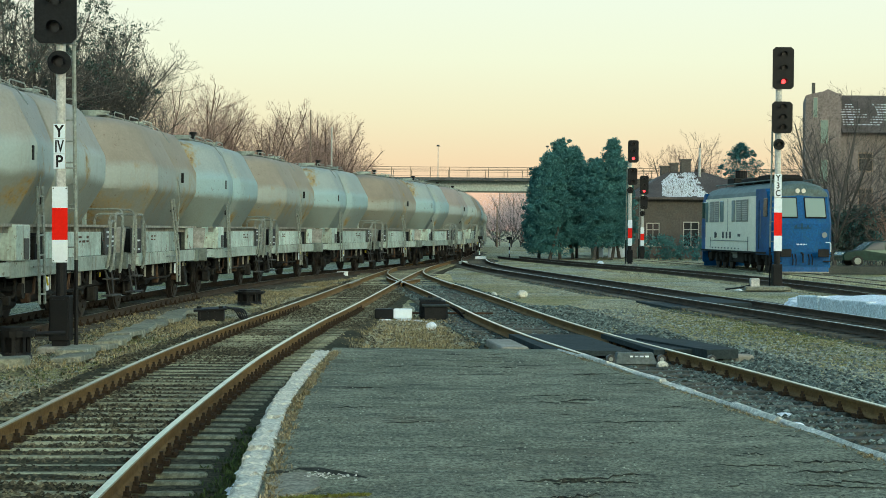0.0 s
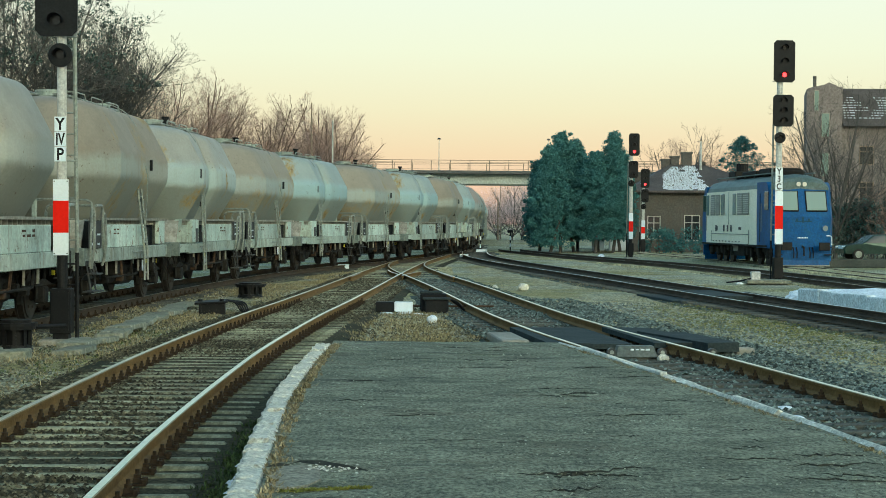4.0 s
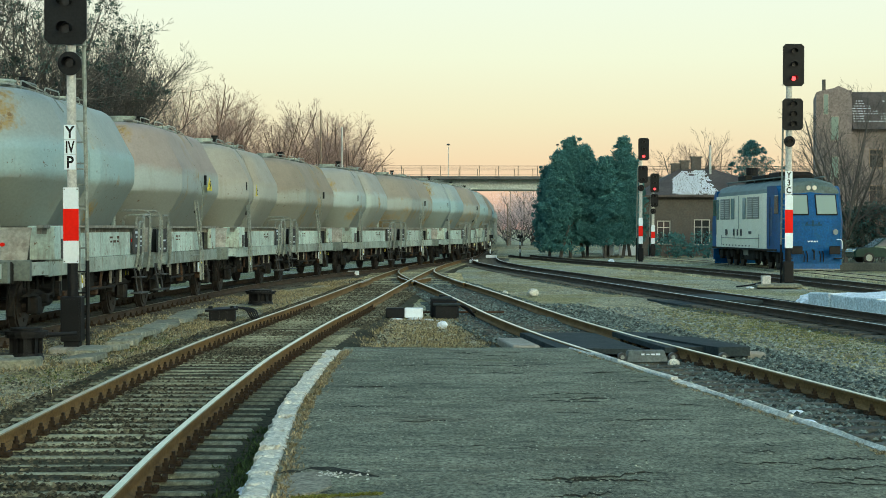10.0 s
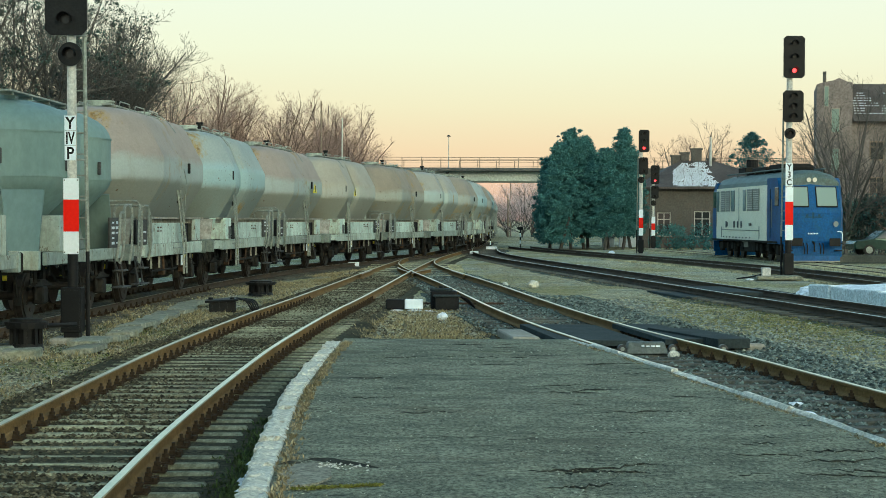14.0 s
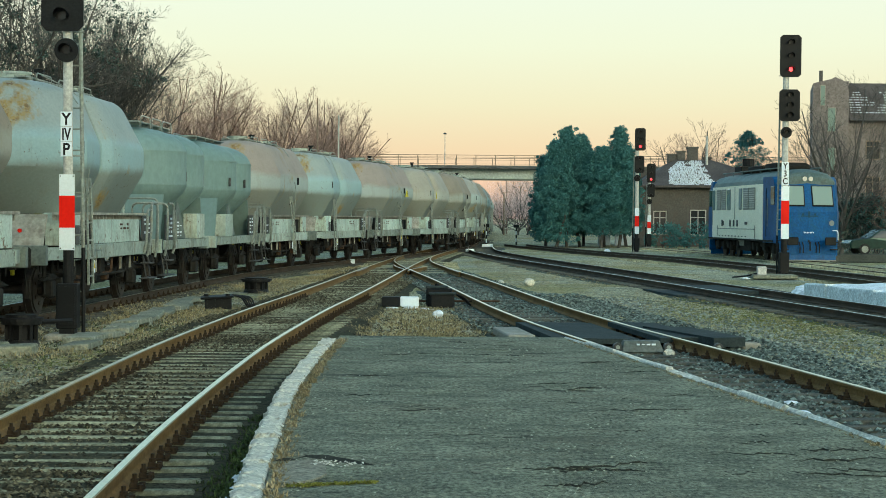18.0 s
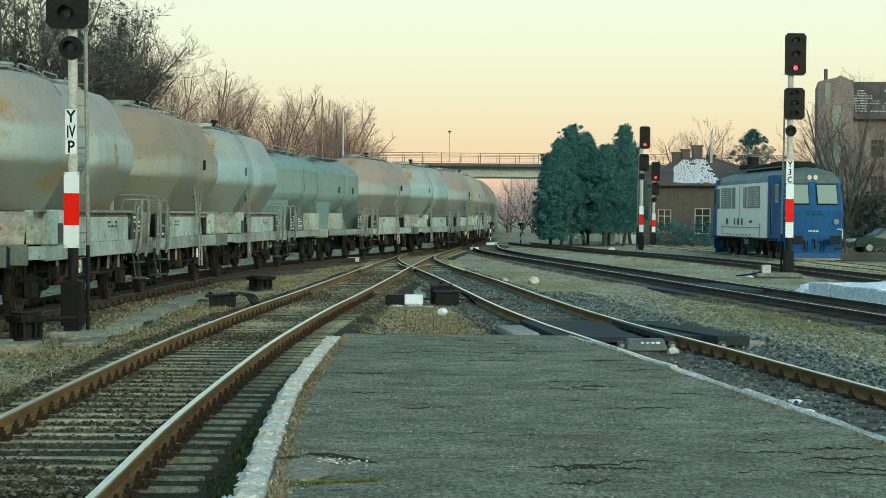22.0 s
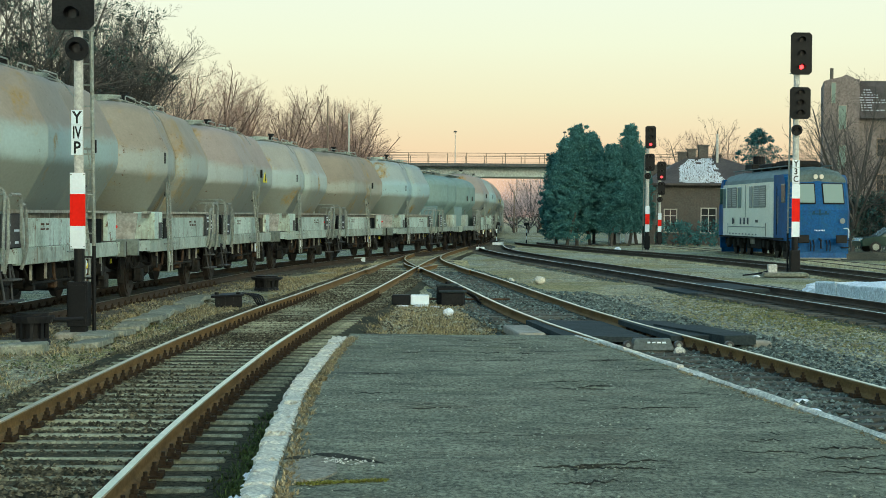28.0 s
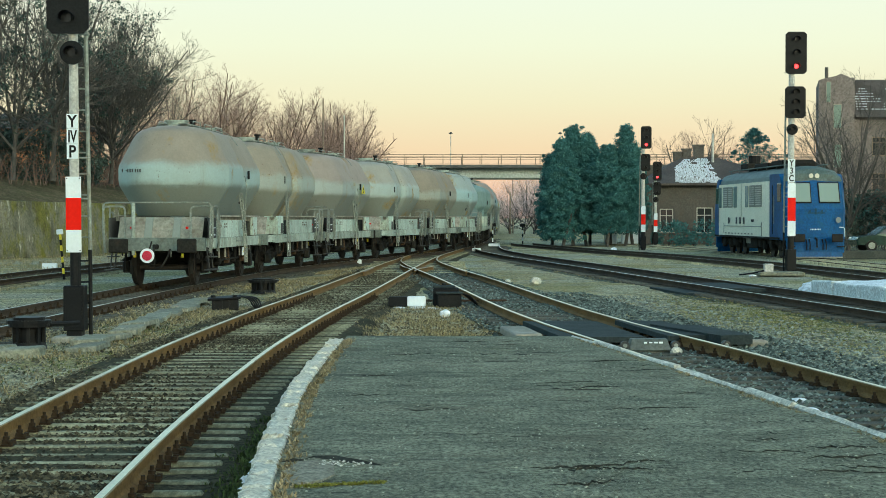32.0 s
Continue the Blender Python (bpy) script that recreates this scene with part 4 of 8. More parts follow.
def hopper_wagon():
    """Two-axle cement wagon: faceted tank over two hoppers, box frame, brakeman's end at -x."""
    w = tagged(empty("cement_wagon"), "weathered cream-grey two-axle cement hopper wagon on the rails", "wagon", "wagons of the freight train")
    bm = bmesh.new()
    # height, outer end, half width: hopper slopes, rounded waist, steep upper slopes, rounded top
    levels = [(1.80, 3.20, 0.98), (1.86, 3.26, 1.03), (2.56, 3.92, 1.445), (2.62, 3.965, 1.475), (2.70, 3.99, 1.495), (2.78, 4.0, 1.5), (3.07, 4.0, 1.5), (3.13, 3.985, 1.493), (3.20, 3.945, 1.467),
              (3.28, 3.885, 1.425), (3.90, 3.46, 1.10), (3.98, 3.405, 1.045), (4.05, 3.34, 0.97), (4.11, 3.24, 0.87), (4.165, 3.06, 0.68), (4.20, 2.9, 0.46), (4.215, 2.6, 0.2)]
    for sx in (-1, 1):
        rings = []
        for z, xo, b in levels:
            n, f = 14, b / 1.5
            if sx < 0:
                # the brake end: a blunt round nose meets the flat side in a crease, the inner corner is rounded
                ca = xo - 2.4 * (0.9 + 0.1 * f)
                ring = [(xo - ca * (k / n) ** 3.0, b * k / n) for k in range(1, n + 1)]
                ring += [(0.25, b), (0.08, b - 0.035 * f), (-0.10, b - 0.11 * f), (-0.26, b - 0.26 * f)]
            else:
                # the plain end: behind the crest of its nose the side falls away to the joint
                ca = xo - 2.6 * (0.9 + 0.1 * f)
                ring = [(xo - ca * (k / n) ** 2.8, b * k / n) for k in range(1, n + 1)]
                ring += [(2.2, b - 0.02 * f), (1.7, b - 0.07 * f), (1.1, b - 0.15 * f), (0.6, b - 0.23 * f), (0.28, b - 0.30 * f)]
            ring = ring + [(x, -y) for x, y in reversed(ring)]
            rings.append([(sx * x, y, z) for x, y in ring])
        loft(bm, rings)
    bmesh.ops.recalc_face_normals(bm, faces=bm.faces)
    tank = part("tank", bm, M["tank_pale"], w, "faceted steel tank with dusty top and rust runs", smooth=True)
    tank.data.set_sharp_from_angle(angle=radians(16))
    for sy in (-1, 1):
        lx = 0.45 if sy < 0 else 2.15
        bm = bmesh.new()
        bent_bar(bm, [(lx, sy * 0.55, 4.32), (lx, sy * 1.0, 4.10), (lx, sy * 1.22, 3.8)], 0.012)
        part("top_pipe", bm, M["tube"], tank)
        bm = bmesh.new()
        bent_bar(bm, [(lx + 0.1, sy * 1.40, 2.95), (lx + 0.1, sy * 1.46, 2.7), (lx + 0.1, sy * 1.40, 1.5)], 0.012)
        part("pipe", bm, M["tube"], tank)
        bm = bmesh.new()
        box(bm, (lx + 0.55, sy * 1.44, 2.98), (0.07, 0.06, 0.24), bevel=0.008)
        part("bracket", bm, M["black"], tank)
        for sx in (-1, 1):
            bm = bmesh.new()
            tube(bm, [(sx * 1.1, sy * 1.15, 2.18), (sx * 1.3, sy * 1.2, 2.27)], 0.03, 5)
            part("lifting_lug", bm, M["black"], tank)
    # roof walk and its low rails
    bm = bmesh.new()
    for y in (-0.28, 0.28):
        box(bm, (0, y, 4.27), (5.2, 0.22, 0.03))
    for x in (-2.4, -1.2, 0, 1.2, 2.4):
        box(bm, (x, 0, 4.23), (0.05, 0.9, 0.05))
    part("roof_walk", bm, M["tube"], w)
    for sy in (-1, 1):
        for x in (-2.1, -0.5, 1.1):
            bm = bmesh.new()
            bent_bar(bm, [(x, sy * 0.46, 4.16), (x, sy * 0.46, 4.36), (x + 1.05, sy * 0.46, 4.36), (x + 1.05, sy * 0.46, 4.16)], 0.014)
            part("roof_rail", bm, M["tube"], w)
    for x in (-2.0, 2.0):
        bm = bmesh.new()
        disc(bm, (x, 0, 4.27), (0, 0, 1), 0.30, 0.14, 20)
        disc(bm, (x, 0, 4.36), (0, 0, 1), 0.33, 0.04, 20)
        part("hatch", bm, M["frame"], w)
    bm = bmesh.new()
    disc(bm, (0.6, 0.1, 4.35), (0, 0, 1), 0.07, 0.3, 10)
    disc(bm, (0.6, 0.1, 4.52), (0, 0, 1), 0.11, 0.06, 10)
    part("safety_valve", bm, M["black"], w)
    # frame
    for sy in (-1, 1):
        bm = bmesh.new()
        box(bm, (0, sy * 1.27, 1.09), (7.0, 0.08, 0.27), bevel=0.012)
        for d in (-1, 1):
            box(bm, (d * 3.95, sy * 1.2, 1.10), (0.9, 0.06, 0.22), Euler((0, 0, -d * sy * 0.2)).to_matrix())
        part("sill", bm, M["frame"], w, "scuffed pale grey side sill")
        bm = bmesh.new()
        box(bm, (-0.95, sy * 1.25, 1.46), (4.2, 0.05, 0.46), bevel=0.01)
        part("side_panel", bm, M["panel"], w, "pale rust-stained side panel")
        part("equipment_box", box(bmesh.new(), (1.4, sy * 1.1, 1.42), (0.8, 0.3, 0.42), bevel=0.02), M["dark"], w)
        bm = bmesh.new()
        box(bm, (0, sy * 1.24, 1.80), (7.6, 0.12, 0.05))
        for k in range(26):
            box(bm, (-3.7 + k * 0.296, sy * 1.20, 1.73), (0.03, 0.08, 0.11))
        part("tank_cradle", bm, M["endsheet"], w)
        bm = bmesh.new()
        box(bm, (-3.75, sy * 1.29, 1.50), (1.0, 0.04, 0.52), bevel=0.008)
        pl = part("data_plate", bm, M["plate"], w, "dark plate with white data marks")
        bm = bmesh.new()
        data_marks(bm, (-3.75, sy * 1.313, 1.50), (0.9, 0.46), sy, 5 + sy)
        tagged(part("stencil", bm, M["white"], pl), kind="stuff")
        bm = bmesh.new()
        data_marks(bm, (-1.6, sy * 1.278, 1.55), (0.9, 0.16), sy, 9 + sy, 2, 3)
        tagged(part("stencil", bm, M["rust"], w), kind="stuff")
        lx = 0.35 if sy < 0 else 2.15
        bm = bmesh.new()
        ladder(bm, (lx, sy * 1.47, 0.5), (lx, sy * 1.46, 1.15), (lx - 0.22, sy * 1.36, 2.45), (1, 0, 0))
        part("ladder", bm, M["tube"], w)
        bm = bmesh.new()
        tube(bm, [(lx - 1.1, sy * 1.40, 1.12), (lx + 0.3, sy * 1.40, 1.12)], 0.015, 5)
        part("grab_rail", bm, M["tube"], w)
        for x in (-2.4, -1.5, 0.7, 2.4):
            bm = bmesh.new()
            box(bm, (x, sy * 1.22, 0.84), (0.035, 0.04, 0.30))
            part("bracket", bm, M["endsheet"], w)
    # the end panel on one side, the locker on the other
    bm = bmesh.new()
    box(bm, (3.05, -1.24, 1.53), (0.72, 0.09, 0.56), bevel=0.01)
    part("end_panel", bm, M["panel"], w, "plain pale end panel")
    bm = bmesh.new()
    box(bm, (2.95, 1.14, 1.52), (0.85, 0.46, 0.58), bevel=0.015)
    lk = part("locker", bm, M["panel"], w, "pale grey sheet-metal locker")
    bm = bmesh.new()
    box(bm, (2.80, 1.375, 1.42), (0.28, 0.03, 0.34), bevel=0.008)
    part("locker_door", bm, M["plate"], lk)
    # sloping end sheets, head stocks, centre sill and lamps
    for sx in (-1, 1):
        bm = bmesh.new()
        box(bm, (sx * 3.95, 0, 1.50), (0.04, 2.2, 0.62), Euler((0, sx * -0.5, 0)).to_matrix())
        sheet = part("end_sheet", bm, M["endsheet"], w, "sloping grey end sheet")
        for y in (-0.42, 0.32):
            bm = bmesh.new()
            box(bm, (sx * 3.98, y, 1.50), (0.05, 0.20, 0.60), Euler((0, sx * -0.5, 0)).to_matrix(), bevel=0.01)
            part("rib", bm, M["tank_blue"], sheet, "pale blue rib on the end sheet")
        bm = bmesh.new()
        box(bm, (sx * 4.40, 0, 1.08), (0.14, 2.5, 0.34), bevel=0.01)
        part("head_stock", bm, M["saddle"], w)
        for sy in (-1, 1):
            bm = bmesh.new()
            disc(bm, (sx * 4.18, sy * 0.72, 1.50), (1, 0, 0), 0.035, 0.06, 10)
            part("lamp_bracket", bm, M["red"], w, "small red lamp bracket")
            bm = bmesh.new()
            tube(bm, [(sx * 4.40, sy * 0.35, 0.75), (sx * 4.40, sy * 0.35, 1.25)], 0.016, 5)
            part("grab_iron", bm, M["tube"], w)
    bm = bmesh.new()
    box(bm, (0, 0, 1.0), (8.6, 0.5, 0.28))
    box(bm, (0, 0, 1.35), (7.2, 1.9, 0.8))
    part("centre_sill", bm, M["dark"], w)
    # added dark blocks fill the open underframe and stand in for its shade
    for x, l, z in ((-1.9, 1.1, 0.62), (0.0, 1.2, 0.66), (1.7, 1.3, 0.60)):
        part("brake_gear", box(bmesh.new(), (x, 0, z), (l, 1.5, 0.46), bevel=0.06), M["dark"], w)
    for sy in (-1, 1):
        for x in (-2.3, -0.9, 0.1, 1.5, 2.7):
            bm = bmesh.new()
            tube(bm, [(x, sy * 1.18, 0.98), (x + 0.12, sy * 1.18, 0.66), (x + 0.3, sy * 1.1, 0.6)], 0.028, 5)
            box(bm, (x + 0.3, sy * 1.1, 0.58), (0.16, 0.14, 0.16), bevel=0.02)
            part("hanger", bm, M["rust" if x in (-0.9, 1.5) else "dark"], w, "grimy brake hanger")
    bm = bmesh.new()
    disc(bm, (0.6, -0.7, 0.72), (1, 0, 0), 0.20, 0.9, 16)
    part("air_reservoir", bm, M["dark"], w)
    bm = bmesh.new()
    disc(bm, (-1.4, 0.6, 0.70), (1, 0, 0), 0.17, 0.7, 16)
    part("brake_cylinder", bm, M["dark"], w)
    for sx in (-1, 1):
        bm = bmesh.new()
        disc(bm, (sx * 2.0, 0, 1.1), (0, 0, 1), 0.45, 0.9, 12, r2=0.2)
        tube(bm, [(sx * 2.0, -1.0, 0.62), (sx * 2.0, 1.0, 0.62)], 0.09, 8)
        part("discharge_pipe", bm, M["dark"], w)
    for d in (-1, 1):
        bm = bmesh.new()
        tube(bm, [(-3.2, d * 0.3, 0.55), (3.2, d * 0.3, 0.55)], 0.025, 5)
        part("brake_rod", bm, M["dark"], w)
    for sy in (-1, 1):
        bm = bmesh.new()
        box(bm, (-0.5, sy * 0.95, 0.78), (0.5, 0.25, 0.34), bevel=0.03)
        part("valve_box", bm, M["dark"], w)
        bm = bmesh.new()
        bent_bar(bm, [(-2.6, sy * 1.15, 0.9), (-2.2, sy * 1.15, 0.62), (0.9, sy * 1.15, 0.62), (1.3, sy * 1.15, 0.9)], 0.028)
        part("truss_rod", bm, M["dark"], w)
        bm = bmesh.new()
        disc(bm, (2.45, sy * 1.2, 0.72), (0, 1, 0), 0.13, 0.08, 14)
        tube(bm, [(2.45, sy * 1.2, 0.72), (2.45, sy * 1.05, 0.95)], 0.03, 5)
        part("brake_wheel", bm, M["dark"], w)
        bm = bmesh.new()
        box(bm, (1.05, sy * 1.26, 0.80), (0.20, 0.03, 0.24), bevel=0.01)
        part("brake_lever_plate", bm, M["white"], w, "small white brake lever plate")
        bm = bmesh.new()
        tube(bm, [(1.05, sy * 1.28, 0.78), (1.22, sy * 1.3, 0.92)], 0.018, 5)
        part("brake_lever", bm, M["yellow"], w, "yellow brake lever")
    # brakeman's end: rail across and bent hand rails
    bm = bmesh.new()
    bent_bar(bm, [(-4.45, -1.36, 0.9), (-4.45, -1.40, 2.15), (-4.45, 1.40, 2.15), (-4.45, 1.36, 0.9)], 0.024)
    part("end_rail", bm, M["tube"], w)
    bm = bmesh.new()
    tube(bm, [(-4.42, 0.62, 0.8), (-4.42, 0.62, 2.15)], 0.05, 6)
    part("end_post", bm, M["frame"], w)
    for sy in (-1, 1):
        end_loops(w, -4.40, sy)
    bm = bmesh.new()
    box(bm, (-4.1, 0, 1.22), (0.7, 2.4, 0.04))
    part("end_platform", bm, M["frame"], w)
    running_gear(w, AXLE["hopper"])
    buffers(w, 5.02)
    return w


def round_wagon():
    """Shorter two-axle wagon with a rounded blue-grey tank and pointed supports."""
    w = tagged(empty("cement_wagon"), "short two-axle powder wagon with two rounded blue-grey silos", "wagon", "wagons of the freight train")
    bm = bmesh.new()
    # two upright silos with domed shoulders over cones
    for sx in (-1, 1):
        rings = []
        for z, k in ((1.30, 0.22), (2.26, 0.90), (2.34, 0.955), (2.44, 0.99), (2.50, 1.0), (2.50, 1.012), (2.53, 1.012), (2.53, 1.0), (3.27, 1.0), (3.27, 1.012), (3.30, 1.012), (3.30, 0.998), (3.40, 0.975), (3.52, 0.92), (3.63, 0.83), (3.73, 0.70), (3.80, 0.54), (3.85, 0.36), (3.88, 0.2)):
            rings.append([(sx * 1.2 + 1.13 * k * math.cos(i * math.tau / 36), 1.44 * k * math.sin(i * math.tau / 36), z) for i in range(36)])
        loft(bm, rings)
    bmesh.ops.recalc_face_normals(bm, faces=bm.faces)
    tank = part("tank", bm, M["tankblue"], w, "two smooth blue-grey silos side by side", smooth=True)
    tank.data.set_sharp_from_angle(angle=radians(24))
    for sx in (-1, 1):
        for sy in (-1, 1):
            part("bracket", box(bmesh.new(), (sx * 1.2 + 0.45, sy * 1.35, 2.72), (0.07, 0.06, 0.24), bevel=0.01), M["plate"], tank)
    bm = bmesh.new()
    for y in (-0.35, 0.35):
        box(bm, (0, y, 3.98), (4.2, 0.25, 0.03))
    part("roof_walk", bm, M["tube"], w)
    for x in (-1.9, -0.6, 0.7):
        part("roof_rail", bent_bar(bmesh.new(), [(x, -0.5, 3.85), (x, -0.5, 4.12), (x + 1.1, -0.5, 4.12), (x + 1.1, -0.5, 3.85)], 0.016), M["tube"], w)
    for x in (-1.8, -0.6, 0.6, 1.8):
        part("walk_support", box(bmesh.new(), (x, 0, 3.94), (0.06, 0.9, 0.06)), M["tube"], w)
    bm = bmesh.new()
    disc(bm, (-1.2, 0, 3.92), (0, 0, 1), 0.3, 0.22, 20)
    part("hatch", bm, M["tankblue"], w)
    bm = bmesh.new()
    disc(bm, (1.2, 0, 3.92), (0, 0, 1), 0.3, 0.22, 20)
    part("hatch", bm, M["tankblue"], w)
    for sy in (-1, 1):
        bm = bmesh.new()
        box(bm, (0, sy * 1.25, 1.10), (5.6, 0.08, 0.22), bevel=0.012)
        part("sill", bm, M["frame"], w)
        bm = bmesh.new()
        loft(bm, [[(-0.85, sy * 1.02, 1.22), (0.85, sy * 1.02, 1.22), (0.85, sy * 1.06, 1.22), (-0.85, sy * 1.06, 1.22)],
                  [(-0.06, sy * 0.98, 2.12), (0.06, sy * 0.98, 2.12), (0.06, sy * 1.02, 2.12), (-0.06, sy * 1.02, 2.12)]])
        bmesh.ops.recalc_face_normals(bm, faces=bm.faces)
        part("saddle_plate", bm, M["saddle"], w, "pointed grey-green saddle plate")
        bm = bmesh.new()
        data_marks(bm, (0.0, sy * 1.066, 1.45), (0.7, 0.4), sy, 31 + sy, 5, 2)
        tagged(part("stencil", bm, M["white"], w), kind="stuff")
        bm = bmesh.new()
        box(bm, (1.55, sy * 1.15, 1.52), (1.1, 0.35, 0.62), bevel=0.015)
        part("locker", bm, M["frame"], w, "cream sheet-metal locker")
        bm = bmesh.new()
        box(bm, (-2.35, sy * 1.26, 1.50), (0.8, 0.05, 0.60), bevel=0.01)
        pl = part("data_plate", bm, M["plate"], w)
        bm = bmesh.new()
        data_marks(bm, (-2.35, sy * 1.288, 1.50), (0.7, 0.5), sy, 41 + sy)
        tagged(part("stencil", bm, M["white"], pl), kind="stuff")
        end_loops(w, -3.35, sy)
    for sx in (-1, 1):
        bm = bmesh.new()
        box(bm, (sx * 2.62, 0, 1.72), (0.05, 2.3, 1.15), Euler((0, sx * -0.35, 0)).to_matrix())
        part("end_sheet", bm, M["tankblue"], w)
        bm = bmesh.new()
        box(bm, (sx * 3.1, 0, 1.08), (0.14, 2.5, 0.32), bevel=0.01)
        part("head_stock", bm, M["frame"], w)
    bm = bmesh.new()
    box(bm, (0, 0, 1.0), (6.1, 0.5, 0.28))
    part("centre_sill", bm, M["dark"], w)
    bm = bmesh.new()
    disc(bm, (0.2, -0.7, 0.72), (1, 0, 0), 0.18, 0.8, 16)
    part("air_reservoir", bm, M["dark"], w)
    running_gear(w, AXLE["round"])
    buffers(w, 3.7)
    return w


def tank_marks():
    """Yellow warning triangles on three tanks and rows of bars for the tail wagon's number."""
    for k in (2, 10, 11):
        for sy in (-1, 1):
            w = WAGONS[k][0]
            bm = bmesh.new()
            loft(bm, [[(1.3 - 0.26, sy * (y - 0.02), 2.72), (1.3 + 0.26, sy * (y + 0.02), 2.72), (1.3, sy * y, 3.06)] for y in (1.492, 1.50)])
            bmesh.ops.recalc_face_normals(bm, faces=bm.faces)
            t = part("warning_triangle", bm, M["yellow"], w, "yellow high-voltage warning triangle")
            bm = bmesh.new()
            tube(bm, [(1.34, sy * 1.507, 2.96), (1.26, sy * 1.507, 2.88), (1.34, sy * 1.507, 2.86), (1.27, sy * 1.507, 2.76)], 0.016, 4)
            part("flash_mark", bm, M["black"], t)
    bm = bmesh.new()
    for k, (y, h) in enumerate(((1.0, 0.09), (0.9, 0.03), (0.86, 0.09), (0.80, 0.09), (0.74, 0.09), (0.66, 0.09), (0.60, 0.09), (0.54, 0.09))):
        box(bm, (-4.005, y, 2.98), (0.012, 0.035, h))
    part("number_bars", bm, M["plate"], WAGONS[0][0])


def tail_disc(w):
    bm = bmesh.new()
    disc(bm, (-5.05, 0.12, 0.80), (1, 0, 0), 0.185, 0.02, 28)
    d = part("tail_disc", bm, M["white"], w, "round white and red tail disc")
    bm = bmesh.new()
    disc(bm, (-5.07, 0.12, 0.80), (1, 0, 0), 0.125, 0.02, 28)
    part("disc_centre", bm, M["discred"], d)
    bm = bmesh.new()
    tube(bm, [(-5.03, 0.12, 0.80), (-4.52, 0.12, 1.15)], 0.02, 5)
    part("bracket", bm, M["dark"], w)


def travelled(t):
    """Metres that the train has gone, against its place at the end."""
    return -3.779e-4 * t ** 3 + 2.92342e-2 * t ** 2 + 3.93175 * t - 143.314


TRAIN_PLAN = [("hopper", 49.1 + 10.05 * k, k % 2) for k in range(6)] + [("round", 108.2, 0), ("round", 115.6, 1)] + \
             [("hopper", 124.2 + 10.05 * k, k % 2) for k in range(23)]
HUES = ["tail", "ochre", "pink", "pale", "brown", "blue", "", "", "pink", "blue", "pink", "cream", "brown", "pale", "ochre", "blue", "ochre", "blue", "brown", "blue", "pink", "pale", "brown",
        "blue", "ochre", "pale", "pink", "blue", "brown", "cream", "pale"]
LOOKS = {"tail": "cement hopper wagon with brown-dusted pale green tank and tail disc", "ochre": "cement hopper wagon with ochre rust scale on its pale tank", "pink": "cement hopper wagon, pinkish dust over a pale tank",
         "pale": "pale grey-green two-axle cement hopper wagon on the rails", "brown": "cement hopper wagon under heavy brown dust with rust patches", "blue": "pale blue two-axle cement hopper wagon, lightly dusted",
         "cream": "cream-grey two-axle cement hopper wagon with dusty top"}
WAGONS = []


def build_train():
    wheels = wheelset_mesh()
    made = {"hopper": hopper_wagon(), "round": round_wagon()}
    first = set()
    for kind, place, turned in TRAIN_PLAN:
        if kind in first:
            w = copy_thing(made[kind], Matrix())
        else:
            w = made[kind]
            first.add(kind)
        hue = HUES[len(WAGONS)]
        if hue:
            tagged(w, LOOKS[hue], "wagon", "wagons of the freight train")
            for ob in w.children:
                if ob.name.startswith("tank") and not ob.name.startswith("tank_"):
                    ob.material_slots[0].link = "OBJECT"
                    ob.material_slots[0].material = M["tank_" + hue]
        WAGONS.append((w, kind, place, turned, []))
    tail_disc(WAGONS[0][0])
    tank_marks()
    for w, kind, place, turned, sets in WAGONS:
        for sx in (-1, 1):
            sets.append((sx * AXLE[kind], again("wheelset", wheels, w, Matrix.Translation((sx * AXLE[kind], 0, WHEEL_R)))))


def motions():
    """The train rolls by; its wheels turn with it."""
    base = TRAIN.s_at_y(0.0)
    ticks = [0.125 * k for k in range(257)]
    for w, kind, place, turned, sets in WAGONS:
        rows = []
        for t in range(33):
            s = base + place + travelled(t)
            a, b = TRAIN.at(s - AXLE[kind]), TRAIN.at(s + AXLE[kind])
            c = (a + b) / 2
            h = math.degrees(math.atan2(b[1] - a[1], b[0] - a[0])) + (180 if turned else 0)
            rows.append((float(t), pose(c[0], c[1], 0.0, 0, 0, h)))
        walk(w, rows)
        sign = -1 if turned else 1
        for x, ob in sets:
            walk(ob, [(t, Matrix.Translation((x, 0, WHEEL_R)) @ Matrix.Rotation(sign * travelled(t) / WHEEL_R, 4, "Y")) for t in ticks])

# ---- signals ----


def chamfered(bm, c, w, h, d, ch):
    """A signal board: a box with its four front corners cut off, facing -y."""
    x, z = w / 2, h / 2
    o = [(-x + ch, -z), (x - ch, -z), (x, -z + ch), (x, z - ch), (x - ch, z), (-x + ch, z), (-x, z - ch), (-x, -z + ch)]
    loft(bm, [[(c[0] + u, c[1] - d / 2, c[2] + v) for u, v in o], [(c[0] + u, c[1] + d / 2, c[2] + v) for u, v in o]])
    bmesh.ops.recalc_face_normals(bm, faces=bm.faces)
    return bm


def hood(bm, c, r, length=0.22):
    """A half-round visor over a lens."""
    n = 14
    vs = []
    for y, q in ((0.0, r), (-length, r)):
        vs.append([bm.verts.new((c[0] + q * math.cos(math.pi * (-0.12 + 1.24 * k / n)), c[1] + y, c[2] + q * math.sin(math.pi * (-0.12 + 1.24 * k / n)))) for k in range(n + 1)])
    for k in range(n):
        bm.faces.new((vs[0][k], vs[0][k + 1], vs[1][k + 1], vs[1][k]))
    bmesh.ops.solidify(bm, geom=bm.faces[:], thickness=0.008)
    return bm


